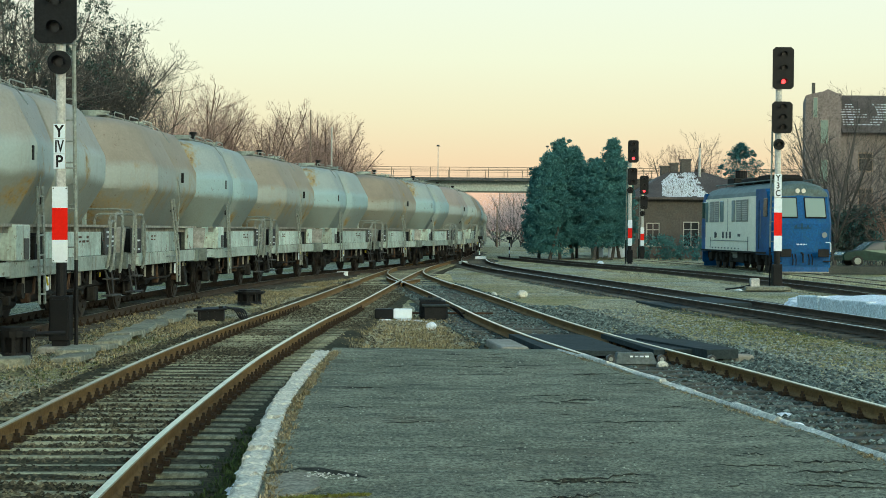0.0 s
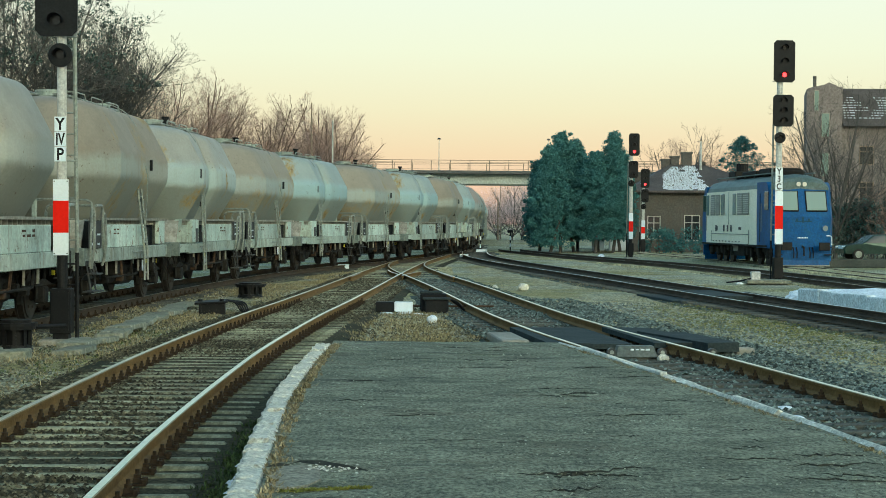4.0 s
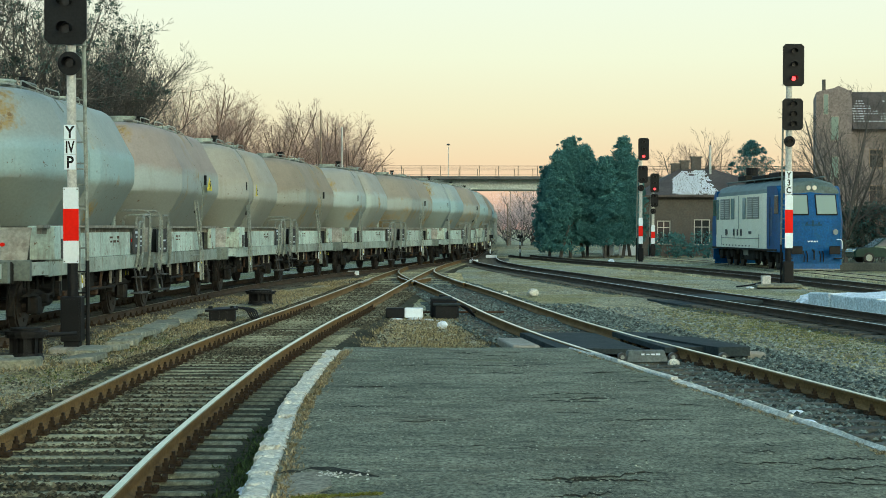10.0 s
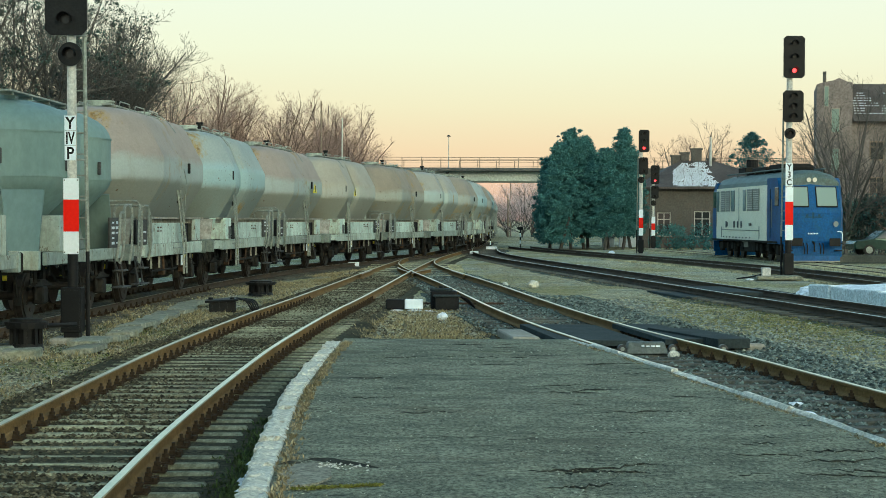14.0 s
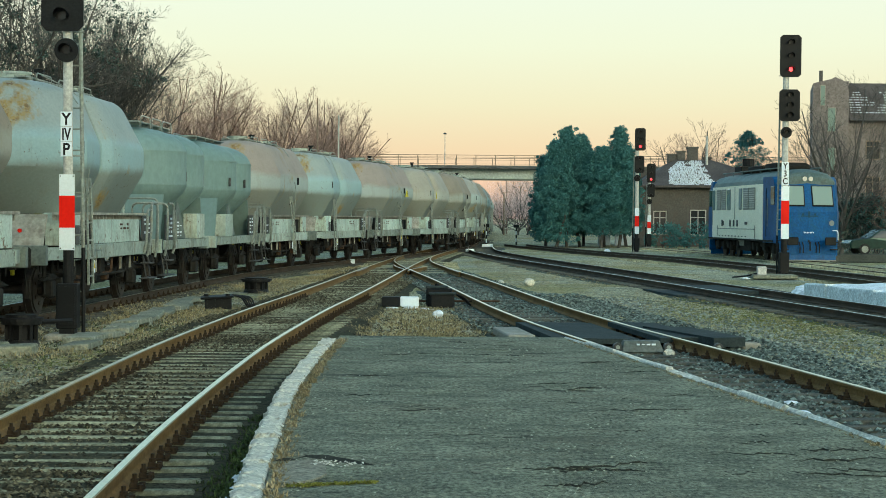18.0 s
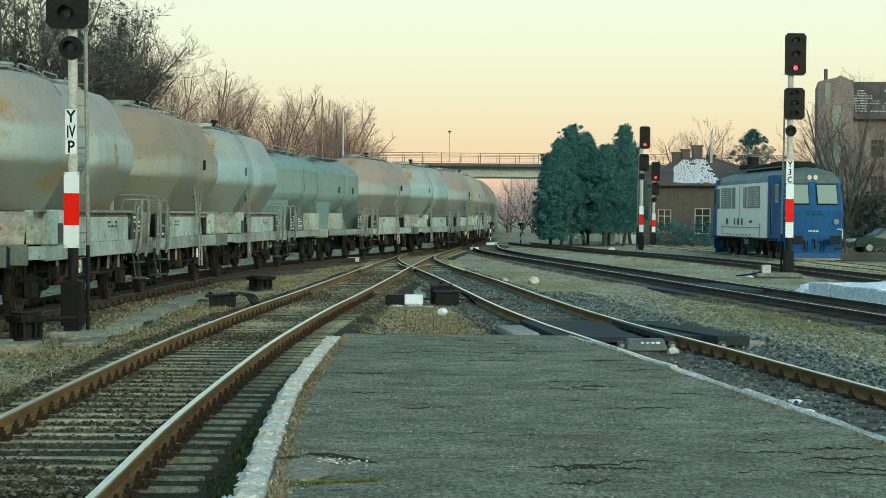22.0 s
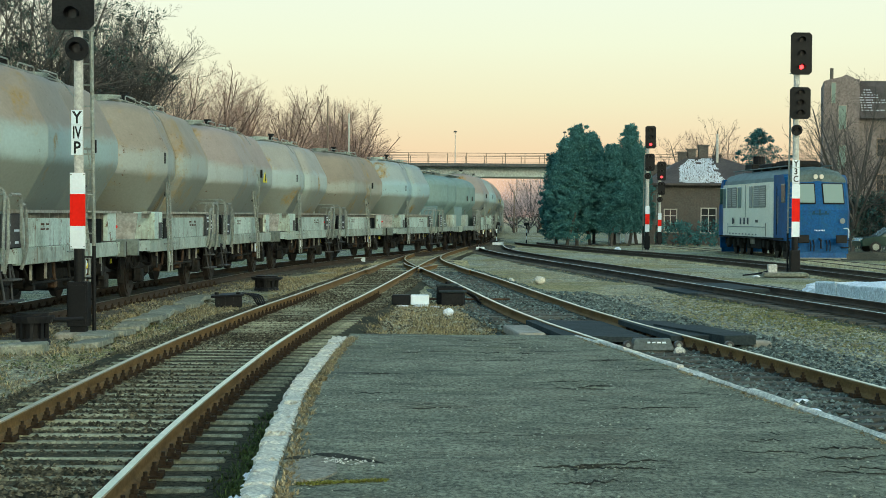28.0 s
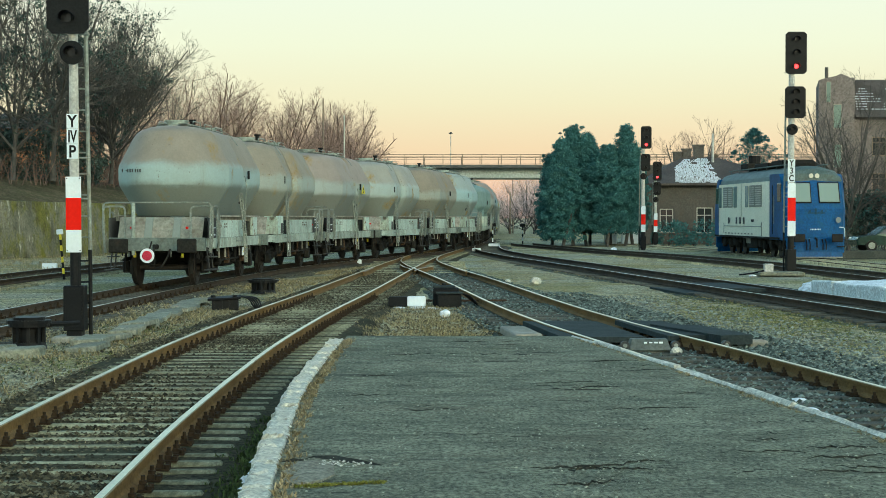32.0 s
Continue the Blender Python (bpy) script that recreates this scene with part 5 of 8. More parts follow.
def signal_mast(x, y, lean, heads, lamp_z, plate, names, pole_top, label, box_top=0.82, ladder_side=1, pole_r=0.08, plate_w=0.25, lit=None, letters=()):
    s = tagged(empty("light_signal", Matrix.LocRotScale((x, y, GROUND_Z), Euler((0, radians(lean), 0)), None)), label, "railway signal", "light signals")
    g = -GROUND_Z
    bm = bmesh.new()
    disc(bm, (0, 0, (pole_top + g + plate[2] + g) / 2), (0, 0, 1), pole_r, pole_top - plate[2], 16, r2=pole_r * 0.9)
    part("mast", bm, M["mast"], s, "pale grey painted mast", smooth=False)
    bm = bmesh.new()
    disc(bm, (0, 0, (plate[2] + g) / 2), (0, 0, 1), pole_r, plate[2] + g, 16)
    part("mast_foot", bm, M["black"], s, "black lower mast")
    bm = bmesh.new()
    box(bm, (0, 0, 0.52), (0.33, 0.30, 0.72), bevel=0.015)
    box(bm, (0, 0.0, 0.12), (0.24, 0.24, 0.2))
    box(bm, (0, -0.155, 0.52), (0.27, 0.02, 0.62), bevel=0.005)
    part("relay_box", bm, M["black"], s)
    bm = bmesh.new()
    box(bm, (0.05, 0, 0.0), (0.75, 0.7, 0.16), bevel=0.03)
    part("base_block", bm, M["concrete"], s, "cracked concrete base block")
    z3, z2, z1, z0 = plate[0] + g, plate[1][0] + g, plate[1][1] + g, plate[2] + g
    for a, b, m in ((z3, z2, "white"), (z2, z1, "red"), (z1, z0, "white")):
        bm = bmesh.new()
        box(bm, (0, -pole_r - 0.012, (a + b) / 2), (plate_w, 0.014, a - b - 0.002))
        p = part("mast_plate", bm, M[m], s, m + " enamel mast plate")
        if m == "white":
            for d in (-1, 1):
                bm = bmesh.new()
                disc(bm, (d * plate_w * 0.42, -pole_r - 0.021, (a if a == z3 else b) + (-0.03 if a == z3 else 0.03)), (0, 1, 0), 0.010, 0.008, 8)
                part("bolt", bm, M["black"], p)
    n = len(names)
    top, bot = (letters[0] + g, letters[1] + g) if letters else (0, 0)
    for k, ch in enumerate(names):
        h = (top - bot) / n
        zc = top - h * (k + 0.5)
        bm = bmesh.new()
        box(bm, (-0.01, -pole_r - 0.010, zc), (pole_r * 2.25, 0.010, h * 0.97))
        p = part("name_plate", bm, M["white"], s, "white enamel letter plate")
        text_part(ch, h * 1.12, Matrix.Translation((-0.01, -pole_r - 0.018, zc - 0.01)) @ pose(0, 0, 0, 90, 0, 0) @ Matrix.Diagonal((0.62 if len(ch) > 1 else 0.85, 1, 1, 1)), M["black"], p)
    for i, (za, zb, w, cx) in enumerate(heads):
        zc, h = (za + zb) / 2 + g, za - zb
        bm = bmesh.new()
        chamfered(bm, (cx, -pole_r - 0.04, zc), w, h, 0.05, 0.09)
        hd = part("signal_head", bm, M["black"], s, "black signal board with hooded lenses")
        count = 3 if h > 1.0 else 2
        for k in range(count):
            zz = zc + h * (0.32 - 0.64 * k / (count - 1))
            bm = bmesh.new()
            disc(bm, (cx, -pole_r - 0.075, zz), (0, 1, 0), 0.075, 0.03, 20)
            on = lit == (i, k)
            part("lens", bm, M["redlamp"] if on else M["lens"], hd, "lit red lens" if on else "")
            bm = bmesh.new()
            hood(bm, (cx, -pole_r - 0.07, zz), 0.105)
            part("hood", bm, M["black"], hd)
        bm = bmesh.new()
        for d in (-0.3, 0.3):
            box(bm, (cx / 2, 0.03, zc + d * h), (abs(cx) + pole_r * 2.6, 0.1, 0.05))
        part("bracket", bm, M["mast"], s)
    if lamp_z:
        bm = bmesh.new()
        disc(bm, (0.0, -pole_r - 0.03, lamp_z + g), (0, 1, 0), 0.19, 0.05, 28)
        r = part("marker_lamp", bm, M["black"], s, "round black marker board")
        bm = bmesh.new()
        disc(bm, (0.0, -pole_r - 0.062, lamp_z + g), (0, 1, 0), 0.075, 0.02, 20)
        part("lens", bm, M["lens"], r)
        bm = bmesh.new()
        hood(bm, (0.0, -pole_r - 0.055, lamp_z + g), 0.095, 0.18)
        part("hood", bm, M["black"], r)
    # ladder at the side, black at its foot
    lx, split, lt = ladder_side * 0.21, 1.25 + g, heads[-1][1] + g + 0.9
    for z_a, z_b, m in ((0.05, split, "black"), (split, lt, "tube")):
        bm = bmesh.new()
        for dx in (0.04 * ladder_side, lx):
            tube(bm, [(dx, 0.16, z_a), (dx - 0.05 * ladder_side * (z_b > 2), 0.16, z_b)], 0.034 if dx == lx else 0.020, 6)
        k = z_a + 0.2
        while k < z_b:
            tube(bm, [(0.04 * ladder_side, 0.16, k), (lx - 0.01 * ladder_side, 0.16, k)], 0.014, 5)
            k += 0.34
        part("ladder", bm, M[m], s, "steel access ladder")
    for z in (plate[0] + 0.3, plate[0] - 0.35, pole_top - 0.9):
        bm = bmesh.new()
        tube(bm, [(0, 0.0, z + g), (lx, 0.14, z + g)], 0.016, 5)
        part("ladder_stay", bm, M["tube"], s)
    return s


def build_signals():
    signal_mast(-5.88, 27.9, -0.25, [(6.05, 4.69, 0.67, -0.06)], 4.39, (2.42, (2.08, 1.57), 1.21), ["Y", "IV", "P"], 5.6,
                "tall light signal on a pale mast with red and white plates", letters=(3.42, 2.70), plate_w=0.245)
    signal_mast(11.86, 59.5, 0.1, [(8.07, 6.64, 0.72, 0.12), (6.22, 5.14, 0.70, 0.1)], 4.76, (2.95, (2.44, 1.65), 1.13), ["Y", "3", "C"], 7.6,
                "tall two-headed light signal showing red beside the blue locomotive", pole_r=0.11, plate_w=0.27, ladder_side=-1, lit=(0, 2), letters=(3.75, 2.97))
    signal_mast(11.62, 101.3, 0.0, [(7.05, 5.75, 0.62, 0.15), (5.45, 4.45, 0.55, 0.12)], 4.15, (2.43, (1.95, 1.35), 0.92), [], 6.9,
                "light signal showing red before dark conifers", pole_r=0.11, plate_w=0.25, ladder_side=-1, lit=(0, 2))
    signal_mast(14.65, 120.3, 0.0, [(5.6, 4.3, 0.6, 0.1), (4.2, 3.3, 0.5, 0.1)], 3.0, (2.05, (1.6, 1.15), 0.76), [], 5.5,
                "light signal showing red, farther along the yard", pole_r=0.11, plate_w=0.25, ladder_side=-1, lit=(0, 2))
    for x, y, h in ((3.45, 121.0, 1.35), (5.8, 127.0, 1.3)):
        d = tagged(empty("dwarf_signal", Matrix.Translation((x, y, GROUND_Z))), "short black and white banded post with a lamp", "railway signal", "marker posts")
        for k in range(5):
            bm = bmesh.new()
            disc(bm, (0, 0, h * (k + 0.5) / 5), (0, 0, 1), 0.045, h / 5, 8)
            part("band", bm, M["white" if k % 2 else "black"], d)
        bm = bmesh.new()
        box(bm, (0, 0, h + 0.1), (0.42, 0.2, 0.22), bevel=0.03)
        part("lamp_box", bm, M["black"], d)
    # yellow and black banded post by the far left track
    d = tagged(empty("marker_post", Matrix.LocRotScale((-11.95, 55.0, GROUND_Z), Euler((0, radians(-5), 0)), None)), "yellow and black banded post with white cap", "marker post")
    for k in range(8):
        bm = bmesh.new()
        disc(bm, (0, 0, 0.1 + 0.18 * k), (0, 0, 1), 0.04, 0.18, 8)
        part("band", bm, M["yellow" if k % 2 else "black"], d)
    bm = bmesh.new()
    box(bm, (0, 0, 1.52), (0.20, 0.12, 0.16), bevel=0.02)
    part("cap", bm, M["white"], d)


# ---- locomotive ----


def build_loco():
    """Diesel-electric locomotive, cab end towards -y of its own space; rails at z = 0."""
    a = radians(3.2)
    lo = tagged(empty("locomotive", Matrix.LocRotScale((17.0, 89.4, -0.20), Euler((0, 0, a)), (1.02, 1, 1.115))), "blue and cream diesel locomotive standing on a siding", "locomotive")
    # section of the body: sill to roof
    prof = [(-1.46, 1.12), (-1.47, 2.2), (-1.45, 3.32), (-1.38, 3.52), (-1.10, 3.78), (-0.55, 3.93), (0, 3.97), (0.55, 3.93), (1.10, 3.78), (1.38, 3.52), (1.45, 3.32), (1.47, 2.2), (1.46, 1.12)]
    wall = [p for p in prof if p[1] < 3.4]

    def shell(y0, y1, z_lo, z_hi, mat, name, label=""):
        bm = bmesh.new()
        for sx in (-1, 1):
            q = [(sx * 1.46, 0.86), (sx * 1.47, 2.2), (sx * 1.45, 3.34)]
            for (xa, za), (xb, zb) in zip(q, q[1:]):
                bm.faces.new([bm.verts.new(p) for p in ((xa, y0, za), (xa, y1, za), (xb, y1, zb), (xb, y0, zb))])
        bmesh.ops.remove_doubles(bm, verts=bm.verts, dist=0.001)
        bmesh.ops.solidify(bm, geom=bm.faces[:], thickness=0.04)
        return part(name, bm, M[mat], lo, label)

    shell(-5.0, 6.3, 0.86, 3.34, "cream", "body_side", "cream body side with blistered paint")
    def roof_rings(sec):
        out = []
        for y, k, dz in ((-7.36, 0.90, -0.34), (-7.2, 0.95, -0.16), (-6.9, 0.985, -0.05), (-6.4, 1.0, 0.0), (6.4, 1.0, 0.0), (6.9, 0.985, -0.05), (7.36, 0.90, -0.34)):
            out.append([(x * k, y, max(3.30, z + dz * (z - 3.3) / 0.67)) for x, z in sec] + [(1.40 * k, y, 3.28), (-1.40 * k, y, 3.28)])
        return out

    bm = bmesh.new()
    top = [(x, z) for x, z in prof if z > 3.3]
    loft(bm, roof_rings(top))
    bmesh.ops.recalc_face_normals(bm, faces=bm.faces)
    part("roof", bm, M["roofgrey"], lo, "grey-green curved roof", smooth=False)
    for e in (-1, 1):
        # cab: sides and raked front with two windscreens
        bm = bmesh.new()
        rings = []
        for z, y, hw in ((0.80, 7.75, 1.38), (2.12, 7.80, 1.42), (2.30, 7.73, 1.42), (3.34, 7.36, 1.38), (3.50, 7.25, 1.34), (3.62, 7.0, 1.25)):
            rings.append([(-1.47, e * (4.98 if e < 0 else 6.28), z), (-1.46, e * (y - 0.30), z), (-hw + 0.10, e * (y - 0.05), z), (0, e * y, z), (hw - 0.10, e * (y - 0.05), z), (1.46, e * (y - 0.30), z), (1.47, e * (4.98 if e < 0 else 6.28), z)])
        loft(bm, rings)
        bmesh.ops.recalc_face_normals(bm, faces=bm.faces)
        cab = part("cab", bm, M["blue"], lo, "blue cab end")
        for sx in (-1, 1):
            bm = bmesh.new()
            rot = Euler((e * 0.34, 0, -e * sx * 0.04)).to_matrix()
            c = Vector((sx * 0.67, e * 7.545, 2.80))
            box(bm, c, (1.02, 0.07, 0.94), rot, bevel=0.03)
            part("window_frame", bm, M["black"], cab)
            bm = bmesh.new()
            box(bm, c + Vector((0, e * 0.035, 0.012)), (0.92, 0.03, 0.84), rot, bevel=0.014)
            part("windscreen", bm, M["cabglass"], cab, "windscreen with bright sky painted into the pane")
            bm = bmesh.new()
            disc(bm, (sx * 1.05, e * 7.78, 1.66), (0, 1, 0), 0.12, 0.10, 20)
            part("headlamp", bm, M["dimlamp"], cab)
            bm = bmesh.new()
            disc(bm, (sx * 1.05, e * 7.76, 1.66), (0, 1, 0), 0.16, 0.06, 20)
            part("lamp_ring", bm, M["blue"], cab)
            bm = bmesh.new()
            box(bm, (sx * 1.475, e * 6.85, 2.82), (0.03, 0.72, 0.80), bevel=0.02)
            part("side_window", bm, M["glass"], cab)
            bm = bmesh.new()
            box(bm, (sx * 1.475, e * 5.62, 2.1), (0.03, 0.05, 2.1))
            part("door_edge", bm, M["black"], cab)
            bm = bmesh.new()
            tube(bm, [(sx * 1.54, e * 6.12, 1.5), (sx * 1.54, e * 6.12, 2.7)], 0.018, 5)
            part("hand_rail", bm, M["tube"], cab)
            bm = bmesh.new()
            disc(bm, (sx * 0.875, e * 8.0, 0.90), (0, 1, 0), 0.11, 0.5, 14)
            box(bm, (sx * 0.875, e * 8.32, 0.90), (0.52, 0.06, 0.34), bevel=0.025)
            part("buffer", bm, M["black"], lo)
            bm = bmesh.new()
            bent_bar(bm, [(sx * 1.30, e * 8.0, 0.95), (sx * 1.30, e * 8.0, 1.35), (sx * 1.05, e * 8.0, 1.35)], 0.022)
            part("grab_iron", bm, M["white"], lo)
            bm = bmesh.new()
            box(bm, (sx * 1.15, e * 7.9, 0.55), (0.30, 0.25, 0.04))
            box(bm, (sx * 1.15, e * 7.9, 0.85), (0.30, 0.20, 0.04))
            part("step", bm, M["black"], lo)
        for d in (-0.14, 0.14):
            bm = bmesh.new()
            disc(bm, (d + 0.02, e * 7.36, 3.52), (0, 1, 0), 0.10, 0.18, 18)
            part("top_lamp", bm, M["headlamp"], cab, "round top headlamp")
        bm = bmesh.new()
        box(bm, (0.02, e * 7.80, 1.95), (0.80, 0.02, 0.05))
        box(bm, (0.0, e * 7.80, 2.02), (0.10, 0.02, 0.26))
        box(bm, (-0.28, e * 7.80, 2.0), (0.10, 0.02, 0.14))
        box(bm, (0.28, e * 7.80, 2.0), (0.10, 0.02, 0.14))
        part("emblem", bm, M["emblem"], cab, "faded winged emblem")
        bm = bmesh.new()
        for k in range(7):
            box(bm, (-0.21 + k * 0.07, e * 7.77, 1.26), (0.04, 0.03, 0.06))
        part("number_bars", bm, M["white"], cab)
        bm = bmesh.new()
        box(bm, (0, e * 7.72, 0.60), (2.7, 0.10, 0.66), bevel=0.02)
        part("buffer_beam", bm, M["blue"], lo, "blue buffer beam")
        bm = bmesh.new()
        box(bm, (0, e * 7.80, 0.20), (2.5, 0.06, 0.24), Euler((e * 0.2, 0, 0)).to_matrix(), bevel=0.01)
        part("snow_plough", bm, M["blue"], lo)
        part("plough_edge", box(bmesh.new(), (0, e * 7.86, 0.09), (2.5, 0.05, 0.05)), M["grille"], lo, "pale scraped plough edge")
        for x in (-0.45, -0.3, 0.3, 0.45):
            bm = bmesh.new()
            bent_bar(bm, [(x, e * 7.8, 0.85), (x, e * 7.98, 0.7), (x, e * 7.95, 0.4)], 0.028)
            part("brake_hose", bm, M["black"], lo)
        part("coupling", tube(bmesh.new(), [(0, e * 7.75, 0.9), (0, e * 8.0, 0.85), (0, e * 8.05, 0.5)], 0.05, 6), M["black"], lo)
        # bogie with three axles
        bm = bmesh.new()
        for sx in (-1, 1):
            box(bm, (sx * 1.1, e * 4.6, 0.72), (0.14, 4.6, 0.26), bevel=0.03)
            for k in (-1.6, 0, 1.6):
                box(bm, (sx * 1.18, e * 4.6 + k, 0.55), (0.20, 0.42, 0.42), bevel=0.04)
                tube(bm, [(sx * 1.2, e * 4.6 + k + 0.4, 0.5), (sx * 1.2, e * 4.6 + k + 0.4, 1.0)], 0.09, 8)
        bg = part("bogie", bm, M["dark"], lo, "grimy black bogie")
        for k in (-1.6, 0, 1.6):
            for sx in (-1, 1):
                part("wheel", disc(bmesh.new(), (sx * 0.76, e * 4.6 + k, 0.5), (1, 0, 0), 0.5, 0.13, 24), M["wheel"], bg)
    # blue band behind the cabs, windows, grilles, lettering
    for sx in (-1, 1):
        for y0, w, m in ((-2.95, 1.25, "grille"), (-1.62, 1.2, "grille"), (-0.4, 0.62, "glass"), (2.2, 0.75, "glass"), (3.4, 1.05, "grille"), (4.6, 1.05, "grille"), (5.9, 0.7, "glass")):
            bm = bmesh.new()
            box(bm, (sx * 1.525, y0, 2.72), (0.03, w, 0.98), bevel=0.02)
            g = part("side_window", bm, M["dimlamp" if m == "glass" else m], lo, "side window" if m == "glass" else "louvred grille")
            if m == "grille":
                bm = bmesh.new()
                for k in range(9):
                    box(bm, (sx * 1.545, y0, 2.34 + 0.095 * k), (0.02, w * 0.92, 0.03))
                part("louvre", bm, M["mast"], g)
        bm = bmesh.new()
        box(bm, (sx * 1.53, 0, 0.88), (0.05, 14.2, 0.08))
        part("sill_band", bm, M["dark"], lo)
        bm = bmesh.new()
        for k, (yy, h) in enumerate(((3.75, 0.3), (3.45, 0.2), (1.9, 0.3), (1.05, 0.3), (0.25, 0.3), (-1.5, 0.12), (-1.7, 0.12), (-1.9, 0.12))):
            box(bm, (sx * 1.53, yy, 1.62), (0.012, 0.30 if h > 0.25 else 0.12, h))
        tagged(part("lettering_bars", bm, M["plate"], lo, "dark lettering bars on the cream side"), kind="stuff")
        for yy, hh in ((4.9, 0.5), (-3.6, 0.6)):
            part("panel_seam", box(bmesh.new(), (sx * 1.53, yy, 1.25), (0.012, 0.04, hh)), M["dark"], lo)
        part("panel_seam", box(bmesh.new(), (sx * 1.53, 0.8, 2.55), (0.012, 0.05, 1.5)), M["grille"], lo)
        part("panel_seam", box(bmesh.new(), (sx * 1.53, 0.6, 1.36), (0.012, 8.5, 0.03)), M["grille"], lo)
        for k in range(9):
            part("axle_mark", box(bmesh.new(), (sx * 1.53, 4.4 - 0.75 * k, 1.02), (0.012, 0.22, 0.05)), M["plate"], lo)
        for yy, sz in ((-4.6, 0.5), (-2.4, 0.45), (0.9, 0.4), (3.2, 0.5), (5.6, 0.4)):
            part("underframe_box", box(bmesh.new(), (sx * 1.24, yy, 0.62), (0.2, sz, 0.34), bevel=0.03), M["dark"], lo)
    bm = bmesh.new()
    box(bm, (0, 0, 0.72), (2.5, 3.2, 0.7), bevel=0.04)
    part("fuel_tank", bm, M["dark"], lo)
    bm = bmesh.new()
    box(bm, (-1.27, 0.4, 0.85), (0.04, 1.3, 0.55), bevel=0.02)
    part("battery_box", bm, M["grille"], lo)
    bm = bmesh.new()
    for y, l, w, h in ((0, 3.0, 1.4, 0.22), (3.6, 1.6, 1.5, 0.30), (-3.4, 2.2, 1.5, 0.26)):
        box(bm, (0, y, 4.02 + h / 2), (w, l, h), bevel=0.04)
    part("roof_box", bm, M["dark"], lo)
    bm = bmesh.new()
    disc(bm, (0.2, 5.3, 4.35), (0, 0, 1), 0.32, 0.8, 14)
    part("exhaust", bm, M["black"], lo)
    part("roof_ventilator", box(bmesh.new(), (-0.1, -5.6, 4.03), (1.15, 1.3, 0.30), bevel=0.10), M["dark"], lo, "dark roof ventilator")
    for sx in (-1, 1):
        bm = bmesh.new()
        tube(bm, [(sx * 0.9, -6.5, 4.02), (sx * 0.9, 6.5, 4.02)], 0.03, 5)
        for y in range(-6, 7, 2):
            tube(bm, [(sx * 0.9, y, 3.85), (sx * 0.9, y, 4.02)], 0.02, 4)
        part("roof_rail", bm, M["roofgrey"], lo)
    return lo


# ---- bridge ----


def build_bridge():
    b = tagged(empty("road_bridge", Matrix.Translation((0, 180, 0))), "concrete road bridge with thin steel railing over the tracks", "bridge")
    bm = bmesh.new()
    box(bm, (2, 4.5, 6.35), (130, 7.0, 1.05), bevel=0.05)
    part("girder", bm, M["bridge"], b, "pale grey concrete girder")
    bm = bmesh.new()
    box(bm, (2, 4.5, 7.03), (130, 9.6, 0.34), bevel=0.03)
    part("deck", bm, M["bridgedark"], b, "dark deck edge")
    for y in (-0.15, 9.1):
        for z in (8.25, 8.05, 7.35):
            part("railing_bar", box(bmesh.new(), (2, y, z), (130, 0.05, 0.06 if z > 8.2 else 0.03)), M["railing"], b)
        for k in range(62):
            x = -60 + 2.0 * k
            bm = bmesh.new()
            box(bm, (x, y, 7.74), (0.08, 0.08, 1.1))
            part("railing_post", bm, M["railing"], b)
    for x in (-34, 46):
        for y in (1.5, 7.5):
            part("pier", box(bmesh.new(), (x, y, 2.75), (0.9, 0.9, 6.2), bevel=0.08), M["bridge"], b)
    for x, y in ((0.8, -0.3), (12.1, -0.3), (-10.2, -0.3)):
        lp = tagged(empty("street_lamp", Matrix.Translation((x, 180 + y + 0.6, 7.2))), "thin street lamp post on the bridge", "street lamp", "lamps on the bridge")
        bm = bmesh.new()
        tube(bm, [(0, 0, 0), (0, 0, 3.2)], 0.06, 6, 0.04)
        part("pole", bm, M["mast"], lp)
        bm = bmesh.new()
        disc(bm, (0, 0, 3.28), (0, 0, 1), 0.22, 0.16, 12, r2=0.1)
        part("lantern", bm, M["plate"], lp)
    return b


# ---- trees ----


def branches(rng, base, height, spread, levels, start_r, trunk_part=0.3, lean=0.0, kids=(3, 4), droop=0.0):
    """Limbs of a forked trunk as (points, radius, end radius, level)."""
    out = []

    def grow(p, d, length, r, level):
        n = 3
        pts = [Vector(p)]
        for k in range(n):
            d = (d + Vector((rng.uniform(-1, 1), rng.uniform(-1, 1), rng.uniform(-0.5, 0.9))) * 0.17).normalized()
            pts.append(pts[-1] + d * length / n)
        out.append((pts, r, r * 0.62, level))
        if level >= levels:
            return
        for k in range(rng.randint(*kids)):
            q = pts[1 + k % n]
            a = rng.uniform(0, math.tau)
            nd = (d + Vector((math.cos(a), math.sin(a), 0.2)) * spread).normalized()
            grow(q, nd, length * rng.uniform(0.58, 0.80), r * 0.5, level + 1)

    grow(Vector(base), Vector((lean, 0, 1)).normalized(), height * trunk_part, start_r, 0)
    return out


